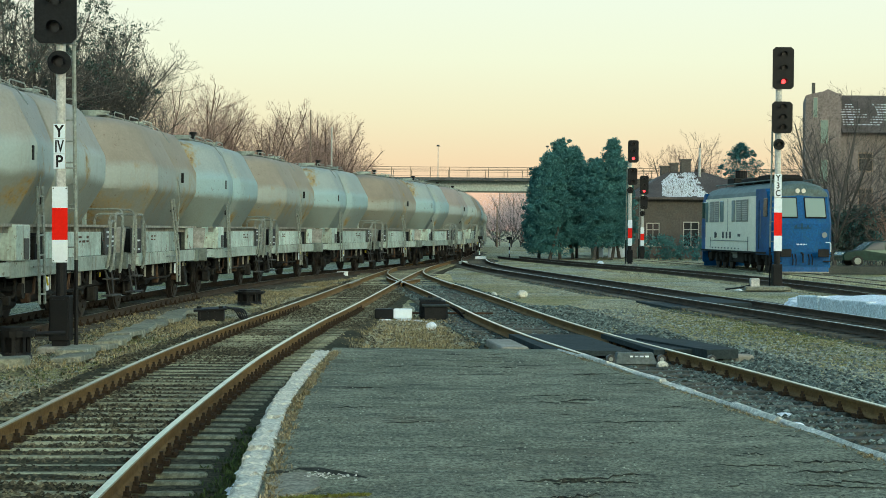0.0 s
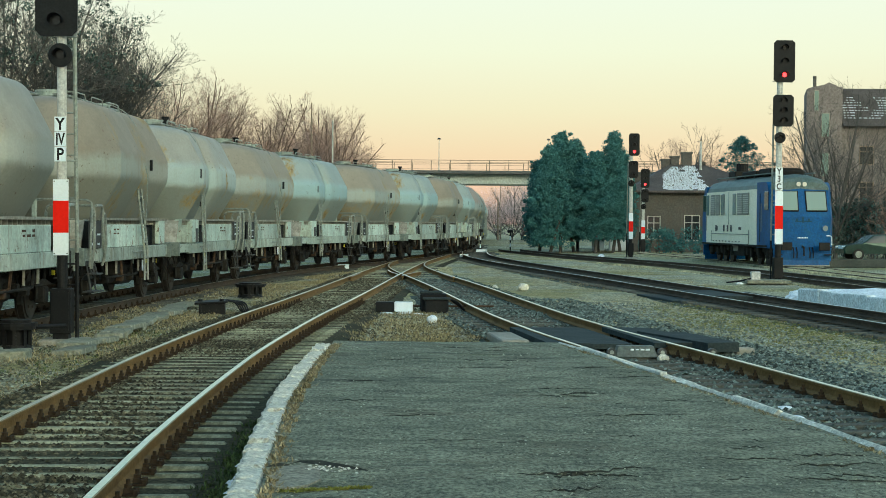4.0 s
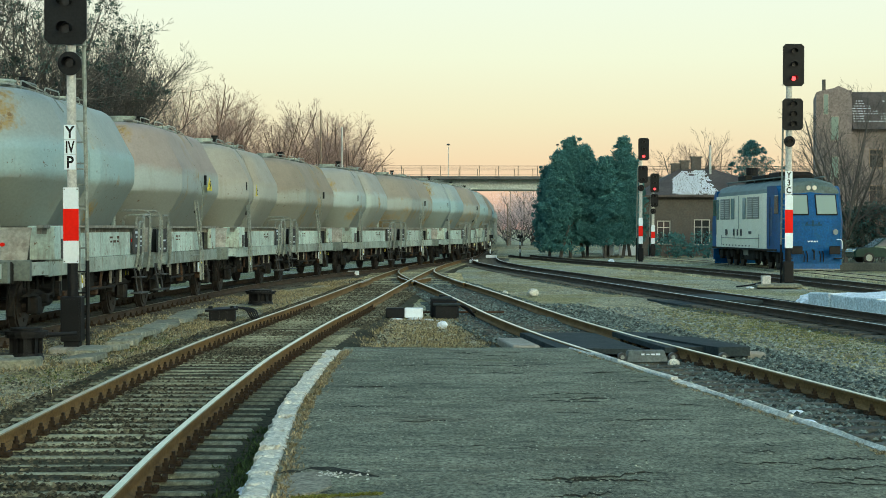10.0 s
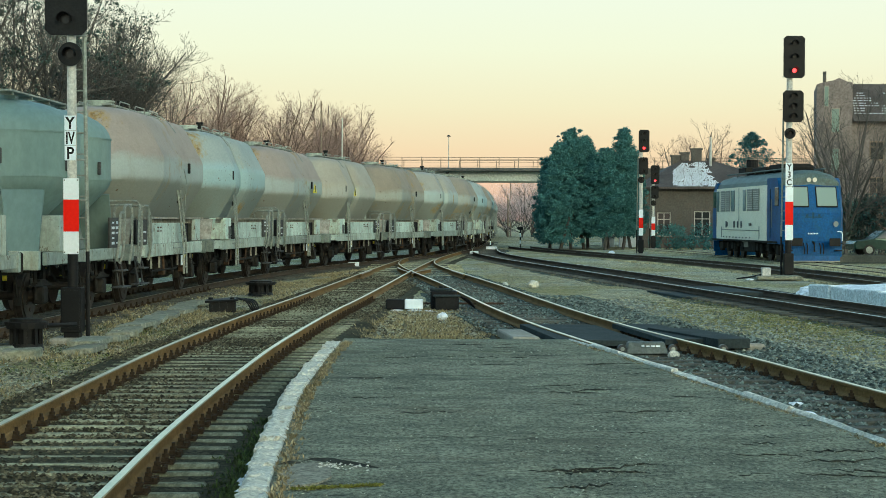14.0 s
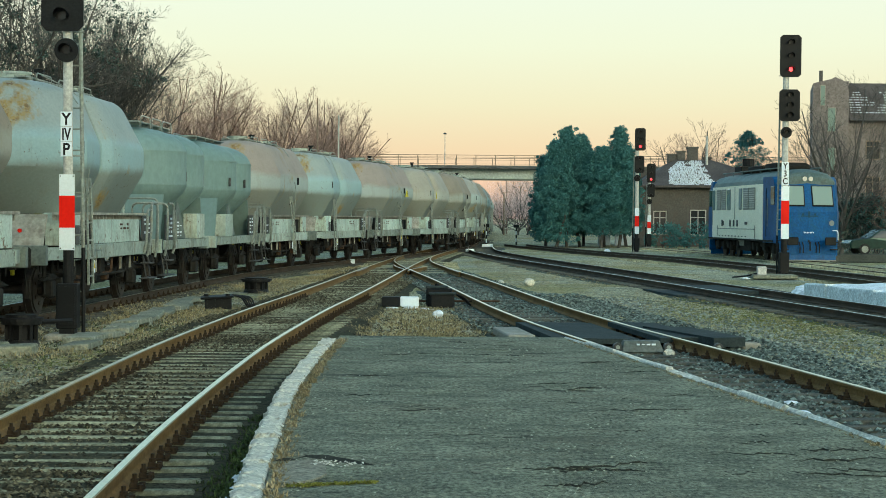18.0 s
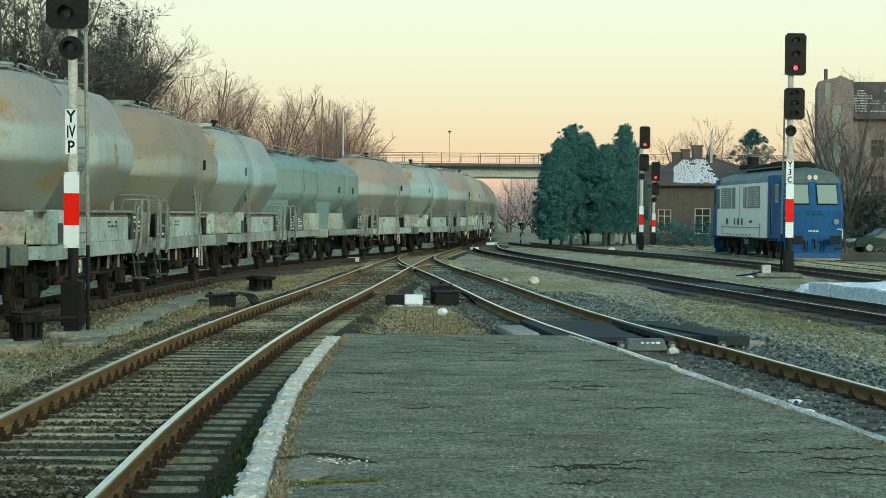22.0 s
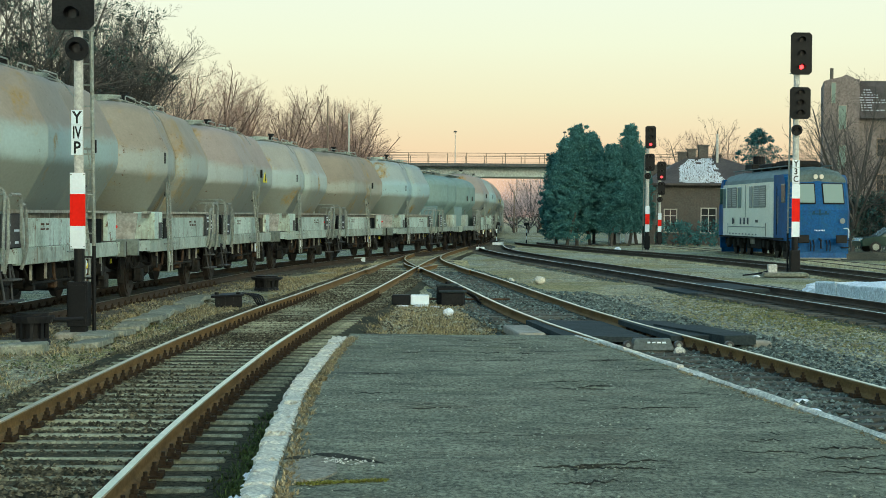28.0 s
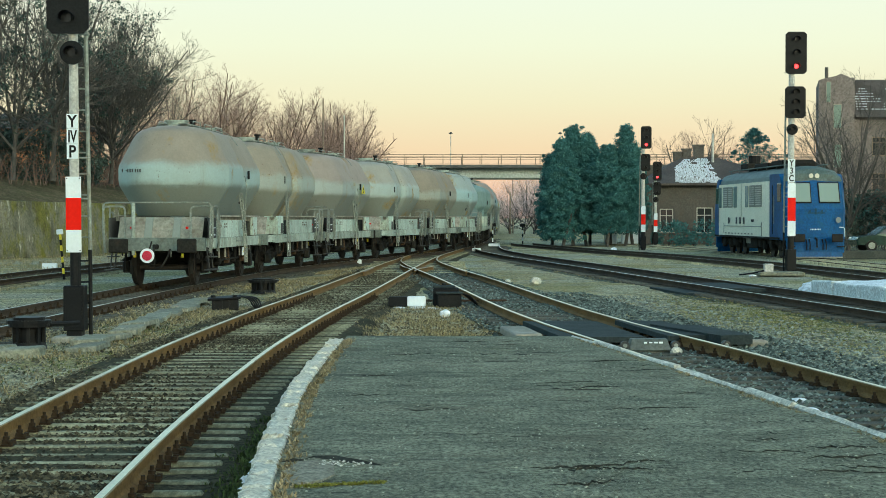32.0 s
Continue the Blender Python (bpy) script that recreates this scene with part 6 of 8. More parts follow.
def crown_limbs(rng, fork, limbs, splay, shoots, bend, trunk_r):
    """A winter tree one unit high: short trunk, long limbs fanning out and up, side shoots all along them, twigs on those."""
    out = []

    def run(p, d, length, r, level, n, wob, lift):
        pts = [Vector(p)]
        for k in range(n):
            d = (d + Vector((rng.uniform(-1, 1), rng.uniform(-1, 1), rng.uniform(-1, 1) + lift)) * wob).normalized()
            pts.append(pts[-1] + d * length / n)
        out.append((pts, r, r * (0.35 if level < 3 else 0.6), level))
        return pts

    def shoot(pts, length, r, level):
        n = len(pts) - 1
        for k in range(shoots[level - 1]):
            f = 0.18 + 0.80 * (k + rng.random()) / shoots[level - 1]
            i = min(n - 1, int(f * n))
            d = (pts[i + 1] - pts[i]).normalized()
            q = pts[i].lerp(pts[i + 1], f * n - i)
            a, tilt = rng.uniform(0, math.tau), rng.uniform(0.55, 1.05)
            u = d.orthogonal().normalized()
            nd = d * math.cos(tilt) + (u * math.cos(a) + d.cross(u) * math.sin(a)) * math.sin(tilt)
            ln = length * rng.uniform(0.38, 0.56) * (1.15 - 0.65 * f)
            tip = q + nd * ln
            if (tip.x ** 2 + tip.y ** 2) / (0.5 * splay) ** 2 + ((tip.z - 0.48) / 0.5) ** 2 > 1.0:
                ln *= 0.5
            rr = r * (1 - 0.6 * f) * 0.5
            sub = run(q, nd, ln, rr, level + 1, 4 if level < 3 else 3, 0.15, 0.45 + bend)
            if level < len(shoots):
                shoot(sub, ln, rr, level + 1)

    trunk = run((0, 0, -0.02), Vector((rng.uniform(-0.08, 0.08), 0, 1)), fork, trunk_r, 0, 4, 0.08, 0.4)
    for k in range(limbs):
        a = (k + rng.uniform(-0.3, 0.3)) * math.tau / limbs
        t = splay * (0.25 + 0.85 * rng.random()) if k else 0.08
        d = Vector((math.sin(t) * math.cos(a), math.sin(t) * math.sin(a), math.cos(t)))
        ln = (1 - fork) * rng.uniform(0.78, 0.96)
        pts = run(trunk[2 + k % 3], d, ln * (1 - 0.25 * (t / 1.2) ** 2), trunk_r * rng.uniform(0.4, 0.62), 1, 6, 0.08, 0.3)
        shoot(pts, ln, trunk_r * 0.5, 1)
    return out


def limb_mesh(name, limbs, material, parent, label=""):
    """Limbs as tapered prisms, three to six sides by their level."""
    v, f = [], []
    for pts, r0, r1, level in limbs:
        seg = (7, 5, 4, 3, 3, 3, 3, 3)[level]
        if level >= 4:
            pts = [pts[0], pts[-1]]
        elif level == 3:
            pts = [pts[0], pts[2], pts[-1]]
        n, b = len(pts), len(v)
        for i, p in enumerate(pts):
            d = (pts[min(i + 1, n - 1)] - pts[max(i - 1, 0)]).normalized()
            a = d.orthogonal().normalized()
            c = d.cross(a)
            q = r0 + (r1 - r0) * i / (n - 1)
            for k in range(seg):
                v.append(p + q * (math.cos(k * math.tau / seg) * a + math.sin(k * math.tau / seg) * c))
        for i in range(n - 1):
            for k in range(seg):
                f.append((b + i * seg + k, b + i * seg + (k + 1) % seg, b + (i + 1) * seg + (k + 1) % seg, b + (i + 1) * seg + k))
    me = bpy.data.meshes.new(name)
    me.from_pydata([tuple(p) for p in v], [], f)
    me.materials.append(material)
    ob = new(name, me)
    ob.parent = parent
    if label:
        ob["label"] = label
    return ob


TREES = {}


def bare_tree(kind, x, y, z, height, turn, label, group="bare winter trees", width=1.0):
    """A tree of one of the grown kinds, turned and scaled to its height."""
    if kind not in TREES:
        seed, fork, limbs, splay, shoots, bend, leaves, twig = TREE_KINDS[kind]
        rng = random.Random(seed)
        t = tagged(empty("tree"), label, "tree", group)
        limbs = crown_limbs(rng, fork, limbs, splay, shoots, bend, 0.014 if kind in ("dark", "leafy") else 0.013)
        k = 1.0 / max(p.z for pts, _, _, _ in limbs for p in pts)
        limbs = [([p * k for p in pts], max(a, 0.0006), max(b, 0.0004), lv) for pts, a, b, lv in limbs]
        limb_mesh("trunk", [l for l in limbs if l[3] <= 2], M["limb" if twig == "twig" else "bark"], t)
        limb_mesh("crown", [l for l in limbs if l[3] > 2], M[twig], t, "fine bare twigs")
        if leaves:
            tips = [l[0][-1] for l in limbs if l[3] >= 3]
            leaf_mesh("foliage", [(rng.choice(tips), rng.uniform(0.015, 0.045)) for _ in range(leaves)], 26, 0.0075, rng, M["ivy"], t, "dark evergreen leaves")
        TREES[kind] = t
        ob = t
    else:
        ob = copy_thing(TREES[kind], Matrix())
        tagged(ob, label, "tree", group)
    ob.matrix_basis = Matrix.LocRotScale((x, y, z), Euler((0, 0, radians(turn))), (height * width, height * width, height))
    return ob


TREE_KINDS = {  # seed, fork height, limbs, splay, shoots by level, bend, leaf clumps, twig material
    "broad": (3, 0.12, 12, 1.05, (12, 8, 4), 0.1, 0, "twig"),
    "upright": (8, 0.16, 11, 0.8, (12, 8, 4), 0.1, 0, "twig"),
    "bushy": (15, 0.05, 15, 1.15, (10, 8, 4), 0.05, 0, "twig"),
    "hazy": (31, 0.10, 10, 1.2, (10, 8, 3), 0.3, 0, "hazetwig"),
    "dark": (22, 0.24, 8, 1.15, (9, 6, 4), 0.2, 0, "bark"),
    "fan": (41, 0.22, 13, 1.05, (13, 9, 4), 0.15, 0, "bark"),
    "leafy": (27, 0.30, 9, 1.25, (10, 7, 4), 0.3, 230, "bark"),
}


def leaf_mesh(name, clumps, per, size, rng, material, parent, label="", flat=1.0):
    """Small leaf blades scattered through clumps (centre, radius)."""
    n = len(clumps) * per
    rs = np.random.RandomState(rng.randint(0, 99999))
    c = np.repeat(np.array([tuple(p) for p, _ in clumps]), per, axis=0)
    r = np.repeat(np.array([q for _, q in clumps]), per)[:, None]
    o = rs.normal(size=(n, 3))
    o /= np.linalg.norm(o, axis=1)[:, None] + 1e-6
    o *= rs.uniform(0.25, 1.0, (n, 1)) ** 0.6
    o[:, 2] *= flat
    p = c + o * r
    u = rs.normal(size=(n, 3))
    u /= np.linalg.norm(u, axis=1)[:, None]
    w = np.cross(u, rs.normal(size=(n, 3)))
    w /= np.linalg.norm(w, axis=1)[:, None] + 1e-6
    s = size * rs.uniform(0.6, 1.4, (n, 1))
    q = np.stack([p - u * s - w * s * 0.15, p + w * s * 0.45, p + u * s, p - w * s * 0.45], axis=1).reshape(-1, 3)
    me = bpy.data.meshes.new(name)
    me.from_pydata(q.tolist(), [], [(4 * i, 4 * i + 1, 4 * i + 2, 4 * i + 3) for i in range(n)])
    me.materials.append(material)
    ob = new(name, me)
    ob.parent = parent
    if label:
        ob["label"] = label
    return ob


def conifer(x, y, height, width, seed, base=0.45, clumps=420, per=110):
    """Dark pine: bare lower trunk, a full crown of needle clumps and ragged sprays at its rim."""
    rng = random.Random(seed)
    t = tagged(empty("conifer", Matrix.Translation((x, y, GROUND_Z))), "dense dark green conifer with bare lower trunk", "tree", "row of conifers")
    limbs = branches(rng, (0, 0, -0.1), height * 0.95, 0.6, 1, 0.13, 0.36, rng.uniform(-0.06, 0.06), (3, 4))
    limb_mesh("trunk", limbs[:1], M["bark"], t)
    spots = []
    for k in range(clumps):
        f = rng.random() ** 0.85
        z = base + (height - base) * f
        w = width * (0.72 + 0.28 * math.sin(min(1, f * 1.6 + 0.25) * math.pi / 2)) * (1 - f ** 3.2) * (1.0 + 0.22 * abs(math.sin(f * 13 + seed))) + 0.12
        a = rng.uniform(0, math.tau)
        rim = k % 3 == 0
        q = w * (rng.uniform(0.95, 1.2) if rim else rng.uniform(0.2, 1.0)) * (1 + 0.18 * math.sin(3 * a + seed))
        spots.append((Vector((q * math.cos(a), q * math.sin(a), z)), rng.uniform(0.12, 0.24) if rim else rng.uniform(0.25, 0.55)))
    for k in range(26):
        z = height * rng.uniform(0.86, 1.0)
        spots.append((Vector((rng.gauss(0, 0.3), rng.gauss(0, 0.3), z + rng.uniform(0, 0.25))), rng.uniform(0.09, 0.2)))
    leaf_mesh("crown", spots, per, 0.062, rng, M["needles"], t, "dark green needles", 0.8)
    return t


# ---- buildings ----


def facade(house, x0, x1, z0, z1, y, mat, wins, thick=0.3, label="", sill=True, frame_mat="white"):
    """A wall in the plane y, facing -y, with real openings, frames and panes."""
    xs = sorted({x0, x1, *[c[0] - c[2] / 2 for c in wins], *[c[0] + c[2] / 2 for c in wins]})
    zs = sorted({z0, z1, *[c[1] - c[3] / 2 for c in wins], *[c[1] + c[3] / 2 for c in wins]})
    bm = bmesh.new()
    for a, b in zip(xs, xs[1:]):
        for c, d in zip(zs, zs[1:]):
            mx, mz = (a + b) / 2, (c + d) / 2
            if any(abs(mx - w[0]) < w[2] / 2 and abs(mz - w[1]) < w[3] / 2 for w in wins):
                continue
            box(bm, (mx, y + thick / 2, mz), (b - a, thick, d - c))
    bmesh.ops.remove_doubles(bm, verts=bm.verts, dist=0.001)
    wall = part("wall", bm, mat, house, label)
    for x, z, w, h in wins:
        bm = bmesh.new()
        rings = []
        for yy in (y + 0.08, y + 0.16):
            rings.append([[bm.verts.new((x + sx * (w / 2 - q), yy, z + sz * (h / 2 - q))) for sx, sz in ((-1, -1), (1, -1), (1, 1), (-1, 1))] for q in (0.0, 0.08)])
        (fo, fi), (bo, bi) = rings
        for k in range(4):
            j = (k + 1) % 4
            for q in ((fo[k], fo[j], fi[j], fi[k]), (bo[j], bo[k], bi[k], bi[j]), (fi[k], fi[j], bi[j], bi[k]), (fo[j], fo[k], bo[k], bo[j])):
                bm.faces.new(q)
        fr = part("window", bm, M[frame_mat], house, "window with glazing bars")
        part("glazing_bar", box(bmesh.new(), (x, y + 0.115, z), (0.06, 0.05, h - 0.15)), M[frame_mat], fr)
        part("glazing_bar", box(bmesh.new(), (x, y + 0.12, z + h * 0.2), (w - 0.15, 0.05, 0.06)), M[frame_mat], fr)
        bm = bmesh.new()
        box(bm, (x, y + 0.16, z), (w - 0.02, 0.02, h - 0.02))
        part("pane", bm, M["glass"], fr)
        if sill:
            bm = bmesh.new()
            box(bm, (x, y - 0.05, z - h / 2 - 0.05), (w + 0.2, 0.14, 0.07))
            part("window_sill", bm, M["concrete"], fr)
    return wall


def build_house():
    """Low brick station house with a snowy hipped roof and chimneys."""
    h = tagged(empty("brick_house", Matrix.Translation((0, 128, 0))), "old brick house with snow on its hipped roof", "house")
    x0, x1 = 14.8, 26.0
    facade(h, x0, x1, GROUND_Z - 0.1, 4.25, 0, M["brick"], [(16.4, 1.55, 1.0, 1.7), (19.2, 1.55, 1.2, 1.9), (22.6, 1.55, 1.2, 1.9)], label="dull ochre brick wall", frame_mat="mast")
    for c, s in (((x0 + 0.15, 5.2, 2.0), (0.3, 9.7, 4.5)), ((x1 - 0.15, 5.2, 2.0), (0.3, 9.7, 4.5)), (((x0 + x1) / 2, 10.2, 2.0), (x1 - x0 - 0.6, 0.3, 4.5))):
        part("wall", box(bmesh.new(), c, s), M["brick"], h)
    bm = bmesh.new()
    e = 0.5
    v = [bm.verts.new(p) for p in ((x0 - e, -e, 4.2), (x1 + e, -e, 4.2), (x1 + e, 10.8, 4.2), (x0 - e, 10.8, 4.2), (x0 + 3.4, 5, 6.35), (x1 - 5.2, 5, 6.35))]
    for f in ((0, 1, 5, 4), (1, 2, 5), (2, 3, 4, 5), (3, 0, 4), (3, 2, 1, 0)):
        bm.faces.new([v[k] for k in f])
    part("roof", bm, M["tile"], h, "dark tiled hipped roof")
    # patches of snow on the front slope
    rng = random.Random(12)
    bm = bmesh.new()
    for row in range(24):
        t0 = 0.06 + row * 0.038
        for k in range(90):
            xa = 15.6 + 3.0 * t0 + k * 0.085 + rng.uniform(-0.03, 0.03)
            centre = abs(xa - (18.75 + 0.1 * t0)) / (1.75 - 0.55 * t0)
            if centre > 1 or rng.random() < 0.08 or noise.noise((xa * 1.4, t0 * 9, 2)) < -0.42 + 0.8 * max(0, centre - 0.7):
                continue
            box(bm, (xa, -e + 5.5 * t0, 4.2 + 2.15 * t0 + 0.02), (rng.uniform(0.05, 0.12), rng.uniform(0.10, 0.17), 0.03), Euler((0.357, 0, 0)).to_matrix())
    tagged(part("roof_snow", bm, M["snow"], h, "patchy snow on the roof tiles"), kind="stuff")
    bm = bmesh.new()
    box(bm, ((x0 + x1) / 2, -0.55, 4.18), (x1 - x0 + 1.0, 0.12, 0.14))
    part("gutter", bm, M["tile"], h)
    for x, z, w in ((15.6, 5.7, 0.9), (17.9, 6.72, 0.6), (18.6, 6.95, 0.6), (19.5, 7.25, 0.72), (20.6, 6.5, 0.45)):
        bm = bmesh.new()
        box(bm, (x, 5.2, z - 0.8), (w, 0.6, 1.6))
        box(bm, (x, 5.2, z), (w + 0.16, 0.75, 0.12))
        part("chimney", bm, M["brick"], h, "brick chimney")
    # garden wall, pale
    g = tagged(empty("garden_wall", Matrix.Translation((0, 127, 0))), "pale plastered wall behind the conifers", "wall")
    for x, w in ((12.2, 0.9), (13.6, 1.2)):
        bm = bmesh.new()
        box(bm, (x, 0, 0.8), (w, 0.25, 1.9), bevel=0.03)
        part("panel", bm, M["white"], g)
    return h


def build_apartments():
    """Tall brown block: a stair tower with a low peaked parapet, and a wing under a steep snow-specked roof."""
    b = tagged(empty("apartment_building", Matrix.Translation((0, 126, 0))), "tall brown apartment block with a steep snow-specked roof", "building")
    # tower: pentagon front, sheared back along the camera's sight line to hide its side
    front = [(27.1, GROUND_Z - 0.1), (29.7, GROUND_Z - 0.1), (29.7, 11.85), (29.45, 11.82), (28.7, 12.15), (28.4, 11.98), (27.45, 11.78), (27.1, 11.65)]
    bm = bmesh.new()
    loft(bm, [[(x, 0, z) for x, z in front], [(x + 1.3, 7.0, z) for x, z in front]])
    bmesh.ops.recalc_face_normals(bm, faces=bm.faces)
    part("tower", bm, M["flatwall"], b, "brown rendered stair tower")
    for x, z, w, h in ((27.8, 10.8, 0.26, 1.4), (28.45, 9.05, 0.5, 1.65), (28.45, 6.2, 0.5, 1.6), (28.45, 3.2, 0.5, 1.6)):
        part("stair_window", box(bmesh.new(), (x, -0.03, z), (w + 0.12, 0.08, h + 0.12), bevel=0.01), M["concrete"], b, "pale stair window frame")
        part("stair_pane", box(bmesh.new(), (x, -0.06, z), (w, 0.06, h)), M["cabglass"], b)
    part("chimney", box(bmesh.new(), (28.1, 2.0, 11.9), (0.2, 0.3, 1.7)), M["brick"], b)
    wins = [(x, 1.7 + 2.6 * k, 1.1, 1.4) for k in range(3) for x in (31.6, 34.4, 37.2, 40.0, 43.0)]
    facade(b, 29.72, 46.0, GROUND_Z - 0.1, 9.2, 0.4, M["flatwall"], wins, label="brown rendered wall", frame_mat="railing", sill=False)
    part("wall", box(bmesh.new(), (37.9, 8.9, 4.4), (16.2, 0.3, 9.2)), M["flatwall"], b)
    part("wall", box(bmesh.new(), (45.85, 4.8, 4.4), (0.3, 7.9, 9.2)), M["flatwall"], b)
    bm = bmesh.new()
    loft(bm, [[(29.74, -0.3, 9.0), (46.4, -0.3, 9.0), (46.4, 2.6, 11.9), (29.74, 2.6, 11.9)], [(29.74, 0.1, 9.0), (46.4, 0.1, 9.0), (46.4, 2.9, 11.75), (29.74, 2.9, 11.75)]])
    loft(bm, [[(29.74, 2.6, 11.9), (46.4, 2.6, 11.9), (46.4, 9.4, 9.0), (29.74, 9.4, 9.0)], [(29.74, 2.6, 11.7), (46.4, 2.6, 11.7), (46.4, 9.1, 8.9), (29.74, 9.1, 8.9)]])
    bmesh.ops.recalc_face_normals(bm, faces=bm.faces)
    part("roof", bm, M["tile"], b, "steep dark tiled roof")
    rng = random.Random(3)
    bm = bmesh.new()
    for row in range(9):
        for k in range(64):
            x, t = 30.0 + 0.22 * k + rng.uniform(-0.06, 0.06), 0.20 + row * 0.068
            if noise.noise((x * 0.8, t * 5, 4)) + 0.35 * rng.random() > 0.08:
                box(bm, (x, -0.3 + 2.9 * t - 0.02, 9.0 + 2.9 * t + 0.02), (rng.uniform(0.07, 0.17), 0.03, 0.07), Euler((-0.785, 0, 0)).to_matrix())
    tagged(part("snow_specks", bm, M["snow"], b), kind="stuff")
    return b


def build_far():
    f = tagged(empty("far_building", Matrix.Translation((17.5, 640, 0))), "far block of flats beyond the bridge, haze painted into its walls", "building")
    facade(f, -2.5, 5.0, -1, 7.8, 0, M["haze"], [(-1.2 + 1.9 * i, 1.8 + 2.5 * k, 0.9, 1.2) for i in range(3) for k in range(2)], label="wall with pale haze painted in")
    bm = bmesh.new()
    box(bm, (1.25, 5, 3.4), (7.4, 9, 8.6))
    part("core", bm, M["haze"], f)


# ---- retaining wall and bank ----


def build_bank():
    line = Line([(40, -30), (65, -25.5), (82, -20.6), (91, -17.8), (105, -13.2), (125, -7.5), (150, -3.0), (176, 0.0 - 9.0)])
    wall = Line([(30, -31), (55, -27.5), (70, -24.2), (82, -20.8), (91, -18.2), (102, -15.6), (118, -12.6), (150, -8.8), (176, -7.5)])
    bm, prev = bmesh.new(), None
    n = int(wall.length / 1.2)
    for i in range(n + 1):
        s = wall.length * i / n
        x, y = wall.at(s)
        h = 2.55 - 0.5 * max(0, (y - 88) / 60) + 0.05 * noise.noise((s * 0.4, 0, 0))
        row = []
        for off, z in ((0.0, GROUND_Z - 0.2), (-0.22, h), (-0.7, h + 0.02), (-0.7, h - 0.5)):
            q = wall.side(s, off)
            row.append(bm.verts.new((q[0], q[1], z)))
        if prev:
            for k in range(3):
                bm.faces.new((prev[k], prev[k + 1], row[k + 1], row[k]))
        prev = row
    bmesh.ops.recalc_face_normals(bm, faces=bm.faces)
    tagged(part("retaining_wall", bm, M["wallmoss"], smooth=False), "mossy stained concrete retaining wall below the bank", "retaining wall", kind="structure")
    bm, prev = bmesh.new(), None
    for i in range(n + 1):
        s = wall.length * i / n
        x, y = wall.at(s)
        h = 2.42 - 0.5 * max(0, (y - 88) / 60)
        row = []
        for off, up in ((-0.6, 0.0), (-2.5, 0.55), (-5, 1.25), (-9, 1.9), (-18, 2.3), (-40, 2.4)):
            q = wall.side(s, off)
            row.append(bm.verts.new((q[0], q[1], h + up + 0.18 * noise.noise((q[0] * 0.4, q[1] * 0.4, 2)))))
        if prev:
            for k in range(5):
                bm.faces.new((prev[k], prev[k + 1], row[k + 1], row[k]))
        prev = row
    bmesh.ops.recalc_face_normals(bm, faces=bm.faces)
    tagged(part("bank", bm, M["bankearth"], smooth=True), "grassy brown bank above the retaining wall", "bank", kind="structure")
    return wall

# ---- small things of the yard ----


def lump(name, x, y, z, r, mat, label, category="stone", seed=1, flat=0.7):
    rng = random.Random(seed)
    bm = bmesh.new()
    bmesh.ops.create_icosphere(bm, subdivisions=2, radius=r)
    for v in bm.verts:
        v.co *= 1 + 0.28 * noise.noise(v.co * (2.2 / r) + Vector((seed, 0, 0)))
        v.co.z *= flat
    ob = part(name, bm, M[mat])
    ob.location = (x, y, z + r * flat * 0.6)
    return tagged(ob, label, category)


